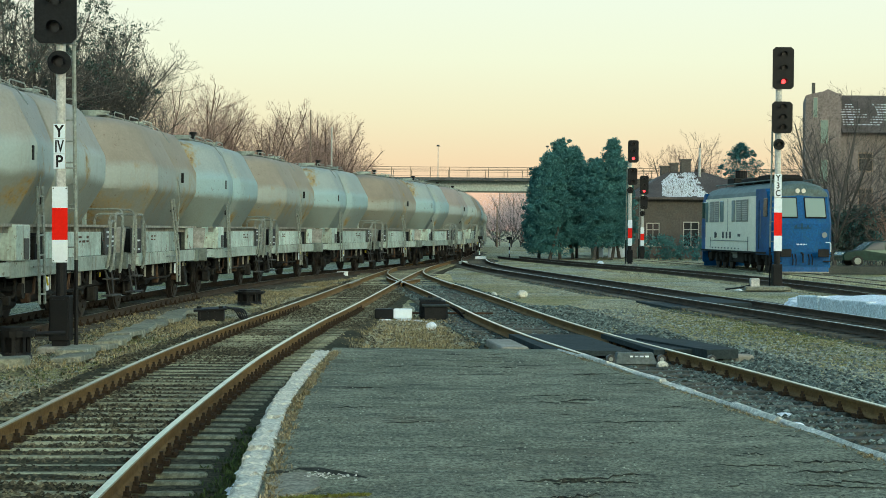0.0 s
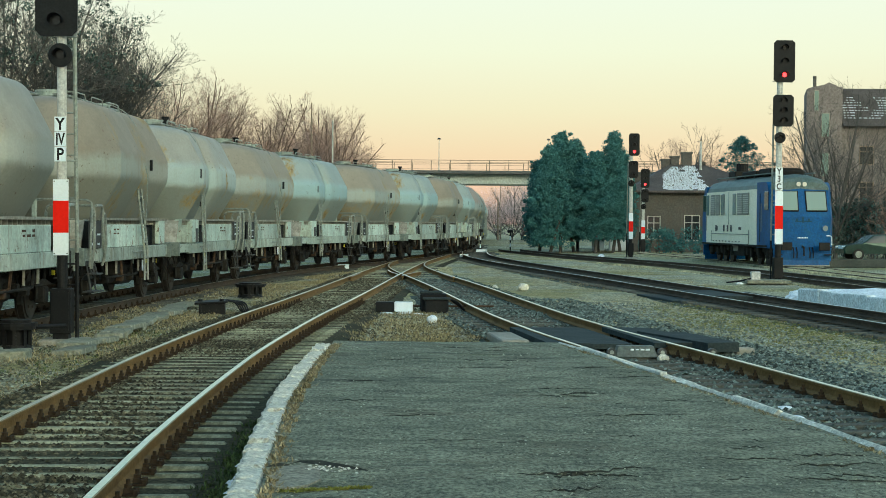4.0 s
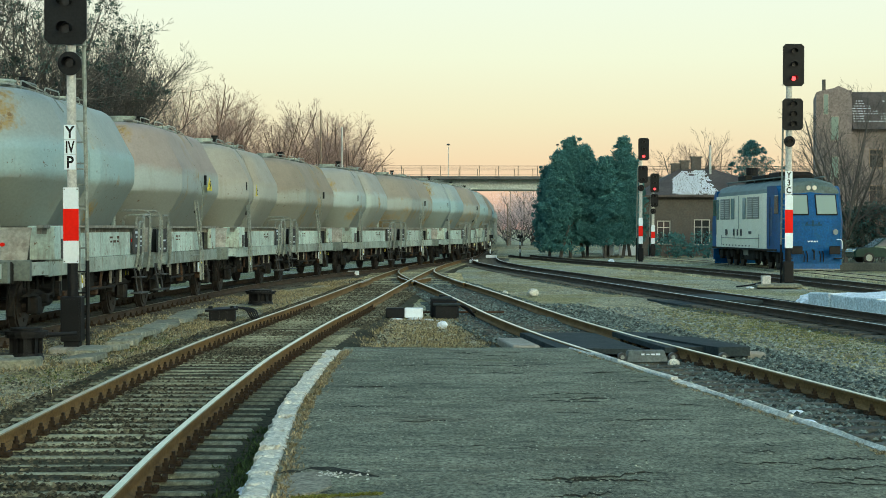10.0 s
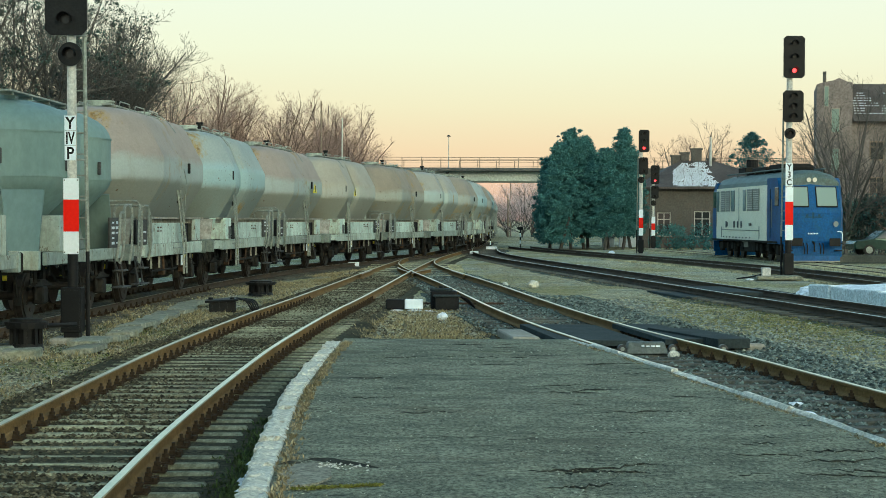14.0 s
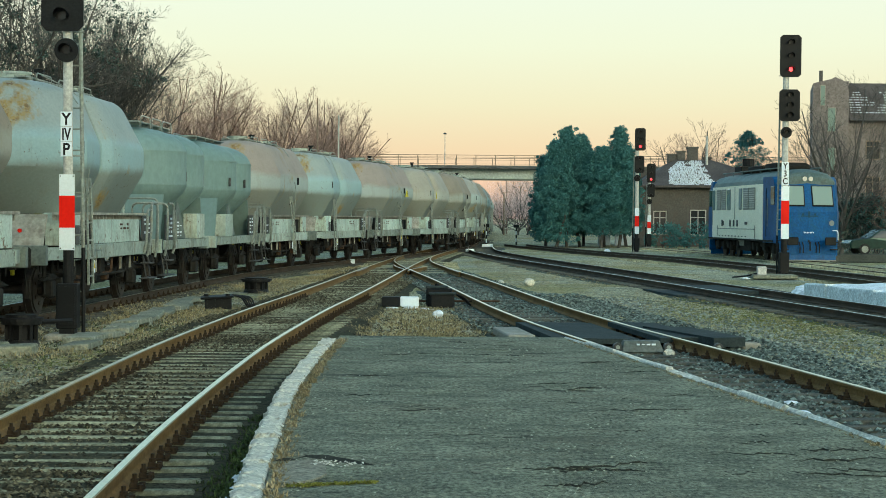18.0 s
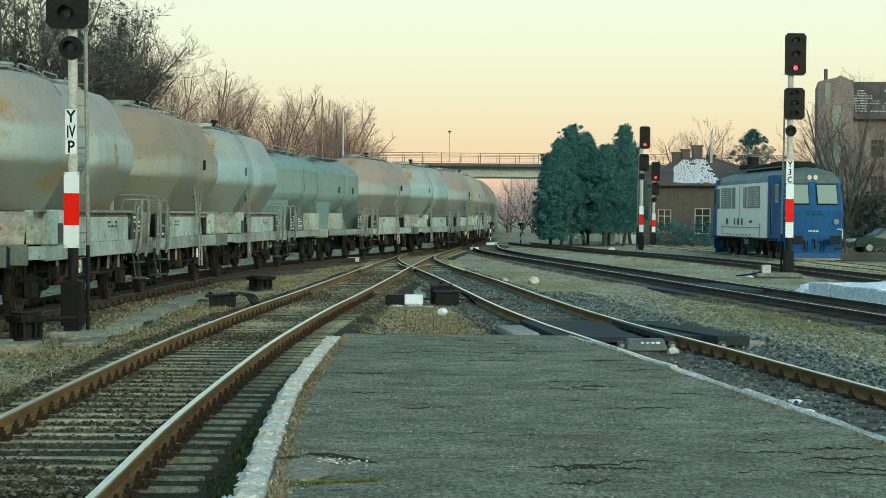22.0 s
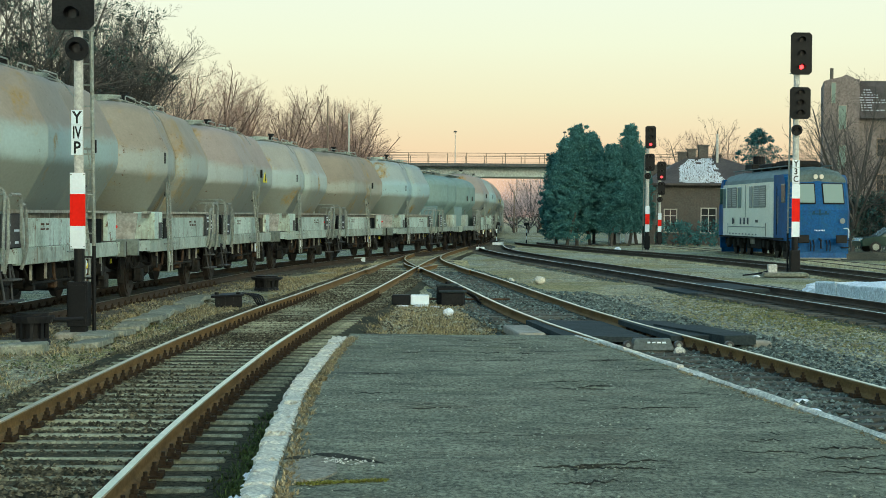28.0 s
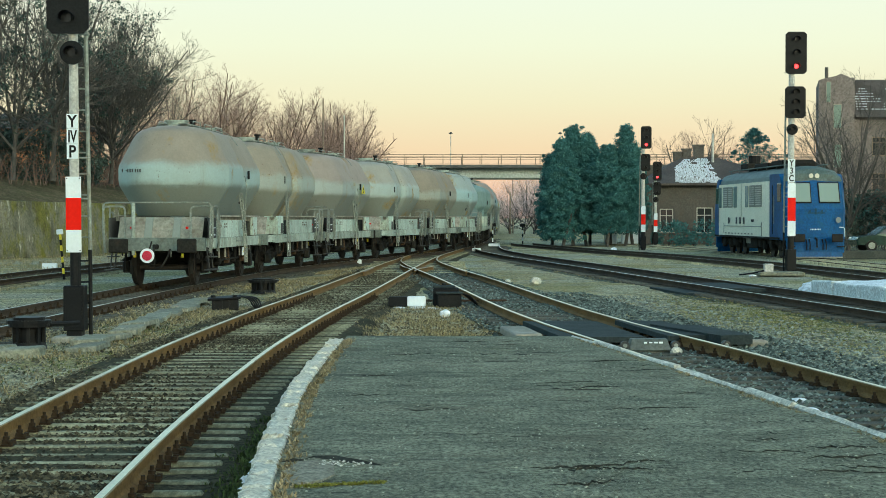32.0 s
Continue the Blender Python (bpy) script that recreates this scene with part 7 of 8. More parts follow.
def crossing_panel():
    """Black boards laid across the branch track."""
    c = tagged(empty("crossing_panel"), "black rubber crossing boards across the branch track", "crossing panel")
    quads = [([(1.38, 30.2), (2.02, 30.2), (2.42, 26.2), (1.78, 26.2)], -0.025), ([(2.02, 30.2), (2.66, 30.2), (3.06, 26.2), (2.42, 26.2)], -0.03),
             ([(2.98, 30.2), (3.75, 30.0), (4.25, 26.4), (3.38, 26.2)], -0.01)]
    for q, z in quads:
        bm = bmesh.new()
        loft(bm, [[(x, y, z - 0.08) for x, y in q], [(x, y, z) for x, y in q]])
        bmesh.ops.recalc_face_normals(bm, faces=bm.faces)
        part("board", bm, M["blackplate"], c)
    bm = bmesh.new()
    q = [(3.40, 28.6), (4.15, 28.4), (4.62, 26.0), (4.12, 25.8)]
    loft(bm, [[(x, y, -0.12) for x, y in q], [(x, y, 0.02) for x, y in q]])
    bmesh.ops.recalc_face_normals(bm, faces=bm.faces)
    part("board", bm, M["blackplate"], c, "raised outer board")
    c = tagged(empty("crossing_panel"), "black rubber crossing boards across the dark-ballasted track", "crossing panel")
    for o0, o1, z in ((-1.45, -0.82, -0.165), (-0.66, 0.0, -0.045), (0.01, 0.66, -0.05), (0.82, 1.7, -0.10)):
        q = [tuple(THIRD.side(THIRD.s_at_y(y), o)[:2]) for y, o in ((44.6, o0), (44.6, o1), (48.6, o1), (48.6, o0))]
        bm = bmesh.new()
        loft(bm, [[(x, y, z - 0.10) for x, y in q], [(x, y, z) for x, y in q]])
        bmesh.ops.recalc_face_normals(bm, faces=bm.faces)
        part("board", bm, M["blackplate"], c)
    bm = bmesh.new()
    box(bm, (0, 0, 0.05), (0.30, 0.22, 0.14), Euler((0.05, 0.04, 0.3)).to_matrix(), bevel=0.03)
    ob = part("concrete_block", bm, M["concrete"])
    ob.location = (4.75, 26.35, GROUND_Z)
    tagged(ob, "small pale concrete block lying in the gravel", "block")
    lump("snow_lump", 3.76, 18.37, -0.18, 0.085, "snow", "small lump of old snow beside the branch rail", "snow", 91, 0.35)
    s = tagged(empty("concrete_slab", Matrix.Translation((1.22, 27.4, -0.06))), "pale concrete slab beside the crossing boards", "slab")
    bm = bmesh.new()
    box(bm, (0, 0, 0), (0.42, 1.9, 0.12), Euler((0, 0, 0.09)).to_matrix(), bevel=0.02)
    part("slab", bm, M["concrete"], s)
    # rail lubricator: grey sloping box between two rollers
    l = tagged(empty("rail_lubricator", Matrix.LocRotScale((2.98, 25.3, -0.16), Euler((0, 0, 0.06)), None)), "grey metal box with rollers between the rails", "track device")
    bm = bmesh.new()
    box(bm, (0, 0, 0.09), (0.62, 0.30, 0.17), bevel=0.012, taper=(0.84, 0.55))
    b = part("housing", bm, M["lubricator"], l)
    bm = bmesh.new()
    data_marks(bm, (0.05, -0.13, 0.12), (0.30, 0.06), 1, 3, 1, 4)
    tagged(part("stencil", bm, M["white"], b), kind="stuff")
    for x in (-0.36, 0.38, 1.12):
        bm = bmesh.new()
        disc(bm, (x, -0.08, 0.08), (0, 1, 0), 0.062, 0.12, 18)
        r = part("roller", bm, M["plate"], l)
        bm = bmesh.new()
        disc(bm, (x, -0.145, 0.08), (0, 1, 0), 0.030, 0.02, 12)
        part("hub", bm, M["tube"], r)


def point_machine():
    m = tagged(empty("point_machine", Matrix.Translation((0.02, 38.4, GROUND_Z))), "black point machine between the diverging rails", "point machine")
    bm = bmesh.new()
    box(bm, (0.05, 0.1, 0.22), (0.58, 0.5, 0.40), bevel=0.03)
    part("housing", bm, M["black"], m)
    bm = bmesh.new()
    box(bm, (0.0, 0.1, 0.44), (0.50, 0.44, 0.06), bevel=0.02)
    part("lid", bm, M["blackplate"], m)
    bm = bmesh.new()
    box(bm, (0.12, -0.34, 0.16), (0.52, 0.36, 0.30), bevel=0.03)
    part("motor", bm, M["black"], m)
    bm = bmesh.new()
    box(bm, (0.12, -0.34, 0.32), (0.60, 0.42, 0.04), bevel=0.012)
    part("motor_lid", bm, M["blackplate"], m)
    part("lid_knob", disc(bmesh.new(), (0.0, 0.1, 0.49), (0, 0, 1), 0.05, 0.05, 12), M["black"], m)
    bm = bmesh.new()
    for k in range(3):
        bent_bar(bm, [(0.4, 0.0 + 0.1 * k, 0.3), (0.62, 0.05, 0.22 - 0.04 * k), (0.75, 0.1 * k, 0.02), (1.1, 0.2, 0.02)], 0.02)
    part("cable", bm, M["black"], m)
    bm = bmesh.new()
    tube(bm, [(-0.9, 0.3, 0.12), (1.4, 0.45, 0.12)], 0.025, 6)
    part("stretcher_rod", bm, M["rust"], m)
    p = tagged(empty("clearance_post", Matrix.Translation((-0.78, 38.2, GROUND_Z))), "black and white painted fouling post lying low between tracks", "marker post")
    for x, mt in ((-0.21, "black"), (0.20, "white")):
        bm = bmesh.new()
        box(bm, (x, 0, 0.13), (0.405, 0.2, 0.22), bevel=0.02)
        part("block", bm, M[mt], p)
    for k, (x, y, r) in enumerate(((-0.95, 38.0, 0.10), (-0.55, 38.0, 0.12), (-0.25, 37.7, 0.10), (-0.12, 37.5, 0.08))):
        lump("snow_patch", x, y, GROUND_Z - 0.03, r * 1.5, "snow", "small patch of old snow on the gravel", "snow", k + 3, 0.22)


def relay_pots():
    """Dark track-side boxes and concrete slabs along the near track."""
    d = tagged(empty("cable_pot", Matrix.Translation((-6.2, 26.1, GROUND_Z))), "dark ribbed iron cable pot with a flanged lid", "cable pot", "cable pots")
    bm = bmesh.new()
    disc(bm, (0, 0, 0.18), (0, 0, 1), 0.17, 0.36, 18)
    disc(bm, (0, 0, 0.05), (0, 0, 1), 0.27, 0.10, 18, r2=0.24)
    part("barrel", bm, M["black"], d)
    for k in range(9):
        a = k * math.tau / 9
        bm = bmesh.new()
        box(bm, (0.22 * math.cos(a), 0.22 * math.sin(a), 0.19), (0.05, 0.05, 0.38), Euler((0, 0, a)).to_matrix())
        part("rib", bm, M["black"], d)
    for z, r in ((0.36, 0.30), (0.41, 0.33), (0.455, 0.24)):
        bm = bmesh.new()
        disc(bm, (0, 0, z), (0, 0, 1), r, 0.05, 20)
        part("lid", bm, M["black"], d)
    e = copy_thing(d, Matrix.LocRotScale((-4.68, 45.4, GROUND_Z), Euler((0, 0, 0.5)), (1.25, 1.25, 0.8)))
    bm = bmesh.new()
    tube(bm, [(-6.0, 26.3, 0.16), (-5.55, 26.6, 0.16)], 0.035, 8)
    tagged(part("pipe", bm, M["black"]), "short dark pipe beside the signal foot", "pipe")
    b = tagged(empty("junction_box", Matrix.LocRotScale((-4.62, 37.0, GROUND_Z), Euler((0, 0, 0.1)), None)), "dark iron junction box with loose cables", "junction box")
    bm = bmesh.new()
    box(bm, (0, 0, 0.13), (0.56, 0.36, 0.24), bevel=0.02)
    part("body", bm, M["black"], b)
    bm = bmesh.new()
    box(bm, (-0.02, 0, 0.26), (0.70, 0.48, 0.045), Euler((0.05, -0.06, 0)).to_matrix(), bevel=0.012)
    for x_ in (-0.25, 0.2):
        disc(bm, (x_, -0.1, 0.30), (0, 0, 1), 0.05, 0.05, 10)
    part("lid", bm, M["black"], b)
    for k in range(5):
        bm = bmesh.new()
        bent_bar(bm, [(0.28, -0.1 + 0.06 * k, 0.3), (0.5 + 0.05 * k, -0.1 + 0.05 * k, 0.26), (0.62 + 0.04 * k, -0.05 * k, 0.02), (0.95, 0.1 * k - 0.2, 0.02)], 0.018)
        part("cable", bm, M["black"], b)
    for k in range(4):
        bm = bmesh.new()
        box(bm, (-0.24 + 0.16 * k, -0.20, 0.11), (0.045, 0.05, 0.22))
        part("rib", bm, M["black"], b)
    rng = random.Random(8)
    t = tagged(empty("cable_trough"), "broken line of tilted concrete trough slabs", "trough slabs")
    x, y = -5.35, 25.4
    while y < 40:
        ln = rng.uniform(0.8, 1.3)
        bm = bmesh.new()
        box(bm, (0, 0, 0), (0.46, ln - 0.04, 0.09), bevel=0.012)
        ob = part("slab", bm, M["slabstone"], t)
        ob.matrix_basis = Matrix.LocRotScale((x + rng.uniform(-0.09, 0.09), y + ln / 2, GROUND_Z + 0.05 + rng.uniform(-0.02, 0.05)), Euler((rng.uniform(-0.05, 0.05), rng.uniform(-0.10, 0.10), rng.uniform(-0.12, 0.12))), None)
        y += ln
        x -= 0.012 * ln
    for k, (x, y, w, l) in enumerate(((-6.6, 24.9, 0.9, 0.5), (-6.0, 24.6, 0.7, 0.45), (-6.9, 24.2, 0.8, 0.5), (-5.2, 29.2, 0.25, 0.25))):
        bm = bmesh.new()
        box(bm, (0, 0, 0), (w, l, 0.16), bevel=0.025)
        ob = part("kerb_block", bm, M["slabstone"])
        ob.matrix_basis = Matrix.LocRotScale((x, y, GROUND_Z + 0.05), Euler((0.03 * k, -0.05, 0.2 * k - 0.2)), None)
        tagged(ob, "weathered pale concrete block in the grass", "concrete block", "loose concrete blocks")


def far_platform():
    """Low platform beside the third track, whitewashed face, old snow on top."""
    p = tagged(empty("platform_far"), "low concrete platform with old snow beside the third track", "platform", kind="structure")
    ys = [44.2 - 1.6 * k for k in range(22)]
    for a, b in zip(ys, ys[1:]):
        qa, qb = THIRD.side(THIRD.s_at_y(a), 1.72), THIRD.side(THIRD.s_at_y(b), 1.72)
        bm = bmesh.new()
        d = Vector((qb[0] - qa[0], qb[1] - qa[1]))
        box(bm, (0, 0, -0.2), (0.30, d.length - 0.02, 0.46), bevel=0.03)
        for v in bm.verts:
            v.co += Vector((noise.noise((a * 3, v.co.x * 9, 1)), noise.noise((a * 3, v.co.y * 2, 5)), noise.noise((a, v.co.y * 3, 9)))) * 0.05
        ob = part("edge_stone", bm, M["platwhite"], p)
        ob.matrix_basis = Matrix.LocRotScale(((qa[0] + qb[0]) / 2 + 0.15, (qa[1] + qb[1]) / 2, 0.15), Euler((0, 0, math.atan2(d.y, d.x) + math.pi / 2)), None)
    bm, prev = bmesh.new(), None
    for y in [44.0 - 0.8 * k for k in range(43)]:
        s = THIRD.s_at_y(y)
        row = []
        for off in (2.0, 2.5, 3.2, 4.0, 4.6):
            q = THIRD.side(s, off)
            row.append(bm.verts.new((q[0], q[1], 0.135 + 0.03 * noise.noise((q[0], q[1], 4)))))
        if prev:
            for k in range(4):
                bm.faces.new((prev[k], prev[k + 1], row[k + 1], row[k]))
        else:
            low = [bm.verts.new((v.co.x, v.co.y + 0.02, -0.3)) for v in row]
            for k in range(4):
                bm.faces.new((low[k], low[k + 1], row[k + 1], row[k]))
        prev = row
    bmesh.ops.recalc_face_normals(bm, faces=bm.faces)
    part("surface", bm, M["concrete"], p, smooth=True)
    bm, prev = bmesh.new(), None
    for i, y in enumerate([43.6 - 0.5 * k for k in range(60)]):
        s = THIRD.s_at_y(y)
        row = []
        for k, off in enumerate((1.84 + 0.22 * noise.noise((y * 1.7, 0, 1)), 2.2, 2.8, 3.5, 4.2 + 0.3 * noise.noise((y, 1, 7)))):
            q = THIRD.side(s, off)
            row.append(bm.verts.new((q[0], q[1], 0.158 if k in (0, 4) else 0.20 + 0.09 * noise.noise((q[0] * 1.7, q[1] * 1.7, 4)))))
        if prev:
            for k in range(4):
                bm.faces.new((prev[k], prev[k + 1], row[k + 1], row[k]))
        prev = row
    bmesh.ops.recalc_face_normals(bm, faces=bm.faces)
    tagged(part("snow_cover", bm, M["snow"], smooth=True), "layer of old melting snow on the far platform", "snow", kind="stuff")
    for k, (y, off, r) in enumerate(((44.8, 1.9, 0.35), (45.6, 2.4, 0.5), (46.4, 2.9, 0.4), (45.2, 3.2, 0.5))):
        q = THIRD.side(THIRD.s_at_y(y), off)
        lump("snow_mound", q[0], q[1], GROUND_Z, r, "snow", "low heap of old snow at the platform end", "snow", k + 30, 0.4)
    bm = bmesh.new()
    box(bm, (0, 0, 0), (1.5, 1.1, 0.14), bevel=0.03)
    ob = part("concrete_pad", bm, M["slabstone"])
    ob.location = (11.3, 58.6, GROUND_Z + 0.08)
    tagged(ob, "low concrete pad beside the signal foot", "concrete pad")
    b = tagged(empty("cable_box", Matrix.Translation((10.9, 58.4, GROUND_Z + 0.1))), "small pale cable box beside the signal", "cable box")
    part("body", box(bmesh.new(), (0, 0, 0.17), (0.30, 0.24, 0.30), bevel=0.02), M["mast"], b)
    bm = bmesh.new()
    bent_bar(bm, [(-0.1, 0, 0.1), (-0.5, 0, 0.0), (-1.0, -0.1, -0.05)], 0.03)
    part("cable", bm, M["black"], b)


def car(x, y, turn):
    """A saloon car, side on."""
    c = tagged(empty("car", Matrix.LocRotScale((x, y, GROUND_Z + 0.1), Euler((0, 0, radians(turn))), None)), "dark green parked saloon car behind the yard", "car")
    prof = [(-2.15, 0.35), (-2.2, 0.62), (-2.05, 0.80), (-1.1, 0.92), (-0.45, 1.38), (0.55, 1.44), (1.25, 1.30), (1.75, 1.0), (2.15, 0.92), (2.2, 0.45), (2.1, 0.33)]
    bm = bmesh.new()
    rings = []
    for yy, k in ((-0.86, 0.96), (-0.80, 1.0), (0.80, 1.0), (0.86, 0.96)):
        rings.append([(px * k, yy * (0.84 if pz > 1.2 else 1.0), 0.3 + (pz - 0.3) * (0.985 if abs(yy) > 0.82 else 1)) for px, pz in prof])
    loft(bm, rings)
    bmesh.ops.recalc_face_normals(bm, faces=bm.faces)
    body = part("body", bm, M["carpaint"], c)
    for sy in (-1, 1):
        for q in ([(-0.95, 0.95), (-0.42, 1.32), (0.15, 1.36), (0.15, 0.95)], [(0.22, 0.95), (0.22, 1.36), (0.75, 1.35), (1.3, 1.08), (1.3, 0.97)]):
            bm = bmesh.new()
            loft(bm, [[(a, sy * (0.855 if b < 1.1 else 0.745), b) for a, b in q], [(a, sy * (0.875 if b < 1.1 else 0.765), b) for a, b in q]])
            bmesh.ops.recalc_face_normals(bm, faces=bm.faces)
            part("side_window", bm, M["glass"], body)
        for px in (-1.35, 1.35):
            bm = bmesh.new()
            disc(bm, (px, sy * 0.78, 0.31), (0, 1, 0), 0.31, 0.2, 24)
            wl_ = part("wheel", bm, M["black"], c)
            bm = bmesh.new()
            disc(bm, (px, sy * 0.885, 0.31), (0, 1, 0), 0.19, 0.02, 16)
            part("rim", bm, M["tube"], wl_)
        bm = bmesh.new()
        box(bm, (-2.1, sy * 0.62, 0.68), (0.12, 0.36, 0.14), bevel=0.03)
        part("headlight", bm, M["headlamp"], c)
    return c


def pole(x, y, h, label, mat="mast", arm=True, r=0.1):
    p = tagged(empty("lamp_pole" if arm else "pole", Matrix.Translation((x, y, GROUND_Z))), label, "pole")
    bm = bmesh.new()
    tube(bm, [(0, 0, 0), (0, 0, h)], r, 8, r * 0.6)
    part("shaft", bm, M[mat], p)
    if arm:
        bm = bmesh.new()
        tube(bm, [(0, 0, h - 0.1), (-0.4, 0, h + 0.25), (-1.1, 0, h + 0.35)], 0.04, 6)
        part("arm", bm, M[mat], p)
        bm = bmesh.new()
        box(bm, (-1.35, 0, h + 0.33), (0.6, 0.2, 0.12), bevel=0.03)
        part("lantern", bm, M["plate"], p)
    return p


def shrub(x, y, z, w, h, seed, mat, label, group, per=40, clumps=26, size=0.09):
    rng = random.Random(seed)
    t = tagged(empty("shrub", Matrix.Translation((x, y, z))), label, "shrub", group)
    limbs = branches(rng, (0, 0, -0.1), h * 0.9, 1.3, 3, 0.05, 0.2, 0, (4, 5))
    limb_mesh("stems", limbs, M["bark"], t)
    spots = [(Vector((rng.uniform(-w, w) * 0.5, rng.uniform(-w, w) * 0.4, h * rng.uniform(0.12, 0.9))), rng.uniform(0.25, 0.5)) for _ in range(clumps)]
    leaf_mesh("crown", spots, per, size, rng, M[mat], t)
    return t


def thicket(name, line, y0, y1, off0, off1, z_of, n, height, mat, label, seed):
    """A tangle of thin stems that nobody could count."""
    rng = random.Random(seed)
    v, f = [], []
    for i in range(n):
        y = rng.uniform(y0, y1)
        s = line.s_at_y(y)
        x, yy = line.side(s, rng.uniform(off0, off1))
        z = z_of(x, yy)
        h = rng.uniform(0.4, 1.0) * height
        p = Vector((x, yy, z))
        d = Vector((rng.uniform(-0.35, 0.35), rng.uniform(-0.35, 0.35), 1)).normalized()
        pts = [p]
        for k in range(4):
            d = (d + Vector((rng.uniform(-1, 1), rng.uniform(-1, 1), rng.uniform(-0.4, 0.5))) * 0.22).normalized()
            pts.append(pts[-1] + d * h / 4)
        runs = [(pts, 0.03, 0.01)]
        for k in range(9):
            q = pts[rng.randint(1, 4)]
            e = Vector((rng.uniform(-1, 1), rng.uniform(-1, 1), rng.uniform(0.1, 1.1))).normalized() * h * rng.uniform(0.15, 0.35)
            runs.append(([q, q + e * 0.5 + Vector((0, 0, 0.04)), q + e], 0.014, 0.007))
        for pp, r0, r1 in runs:
            b = len(v)
            for j, q in enumerate(pp):
                r = r0 + (r1 - r0) * j / (len(pp) - 1)
                v += [(q.x + r, q.y, q.z), (q.x - r * 0.5, q.y + r * 0.87, q.z), (q.x - r * 0.5, q.y - r * 0.87, q.z)]
            for j in range(len(pp) - 1):
                for k in range(3):
                    f.append((b + 3 * j + k, b + 3 * j + (k + 1) % 3, b + 3 * j + 3 + (k + 1) % 3, b + 3 * j + 3 + k))
    me = bpy.data.meshes.new(name)
    me.from_pydata(v, [], f)
    me.materials.append(M[mat])
    return tagged(new(name, me), label, "undergrowth", kind="stuff")


def litter():
    for k, (x, y, r, m, lab) in enumerate(((0.04, 34.7, 0.11, "snow", "white lump of old snow on the grass"), (2.74, 51.5, 0.17, "whitestone", "white painted boulder between the tracks"),
                                            (1.95, 52.5, 0.09, "whitestone", "small white stone between the tracks"), (3.62, 17.2, 0.10, "snow", "scrap of white paper beside the rail"),
                                            (3.35, 25.0, 0.09, "whitestone", "small white stone beside the crossing boards"), (-3.6, 27.0, 0.03, "whitestone", "tiny white pebble on the ballast"),
                                            (9.8, 100, 0.2, "snow", "white lump of snow beside the track"), (10.3, 58.0, 0.12, "snow", "small heap of snow by the signal"),
                                            (11.2, 60.4, 0.1, "snow", "small heap of snow by the signal"))):
        lump("snow_lump" if m == "snow" else "white_stone", x, y, (-0.2 if k != 3 else -0.16), r, m, lab, "snow" if m == "snow" else "stone", k, 0.35 if k in (3, 7, 8) else 0.8)
    for x, y, w, lab in ((-3.62, 72.5, 0.46, "white concrete marker block in the grass"), (1.9, 99.0, 0.5, "white concrete marker block by the rails"), (-15.0, 66.5, 0.55, "white marker block by the outer track"), (3.4, 117, 0.7, "white sloping marker board by the rails")):
        bm = bmesh.new()
        box(bm, (0, 0, 0.1), (w, 0.24, 0.24), bevel=0.02)
        ob = part("marker_block", bm, M["white"])
        ob.location = (x, y, GROUND_Z)
        tagged(ob, lab, "marker block", "white marker blocks")


def turnout_parts():
    """Check rails beside the outer rails, wing rails and point of the crossing."""
    t = tagged(empty("turnout"), "crossing with check rails and wing rails where the tracks part", "turnout", kind="structure")
    y = 58.9
    rail(NEAR, -0.752 + 0.105, NEAR.s_at_y(y - 2.2), NEAR.s_at_y(y + 2.2), t, M["rail_dull"], drop=-0.01)
    rail(BRANCH, 0.752 - 0.105, BRANCH.s_at_y(y - 2.2), BRANCH.s_at_y(y + 2.2), t, M["rail_dull"], drop=-0.01)
    rail(Line([(y - 0.8, -1.14), (y + 1.0, -1.10), (y + 4, -1.42), (y + 7, -1.62)]), 0.0, 0.0, 7.8, t, M["rail_top"], drop=0.004)
    rail(Line([(y - 0.8, -0.94), (y + 1.0, -0.88), (y + 3, -0.62), (y + 4.5, -0.35)]), 0.0, 0.0, 5.3, t, M["rail_dull"], drop=0.004)
    bm = bmesh.new()
    for yy in (60.5, 63, 66, 69, 72, 75):
        box(bm, (-1.05, yy, -0.2), (3.9, 0.26, 0.14), bevel=0.02)
    tagged(part("long_sleepers", bm, M["sleeper"], t), kind="stuff")


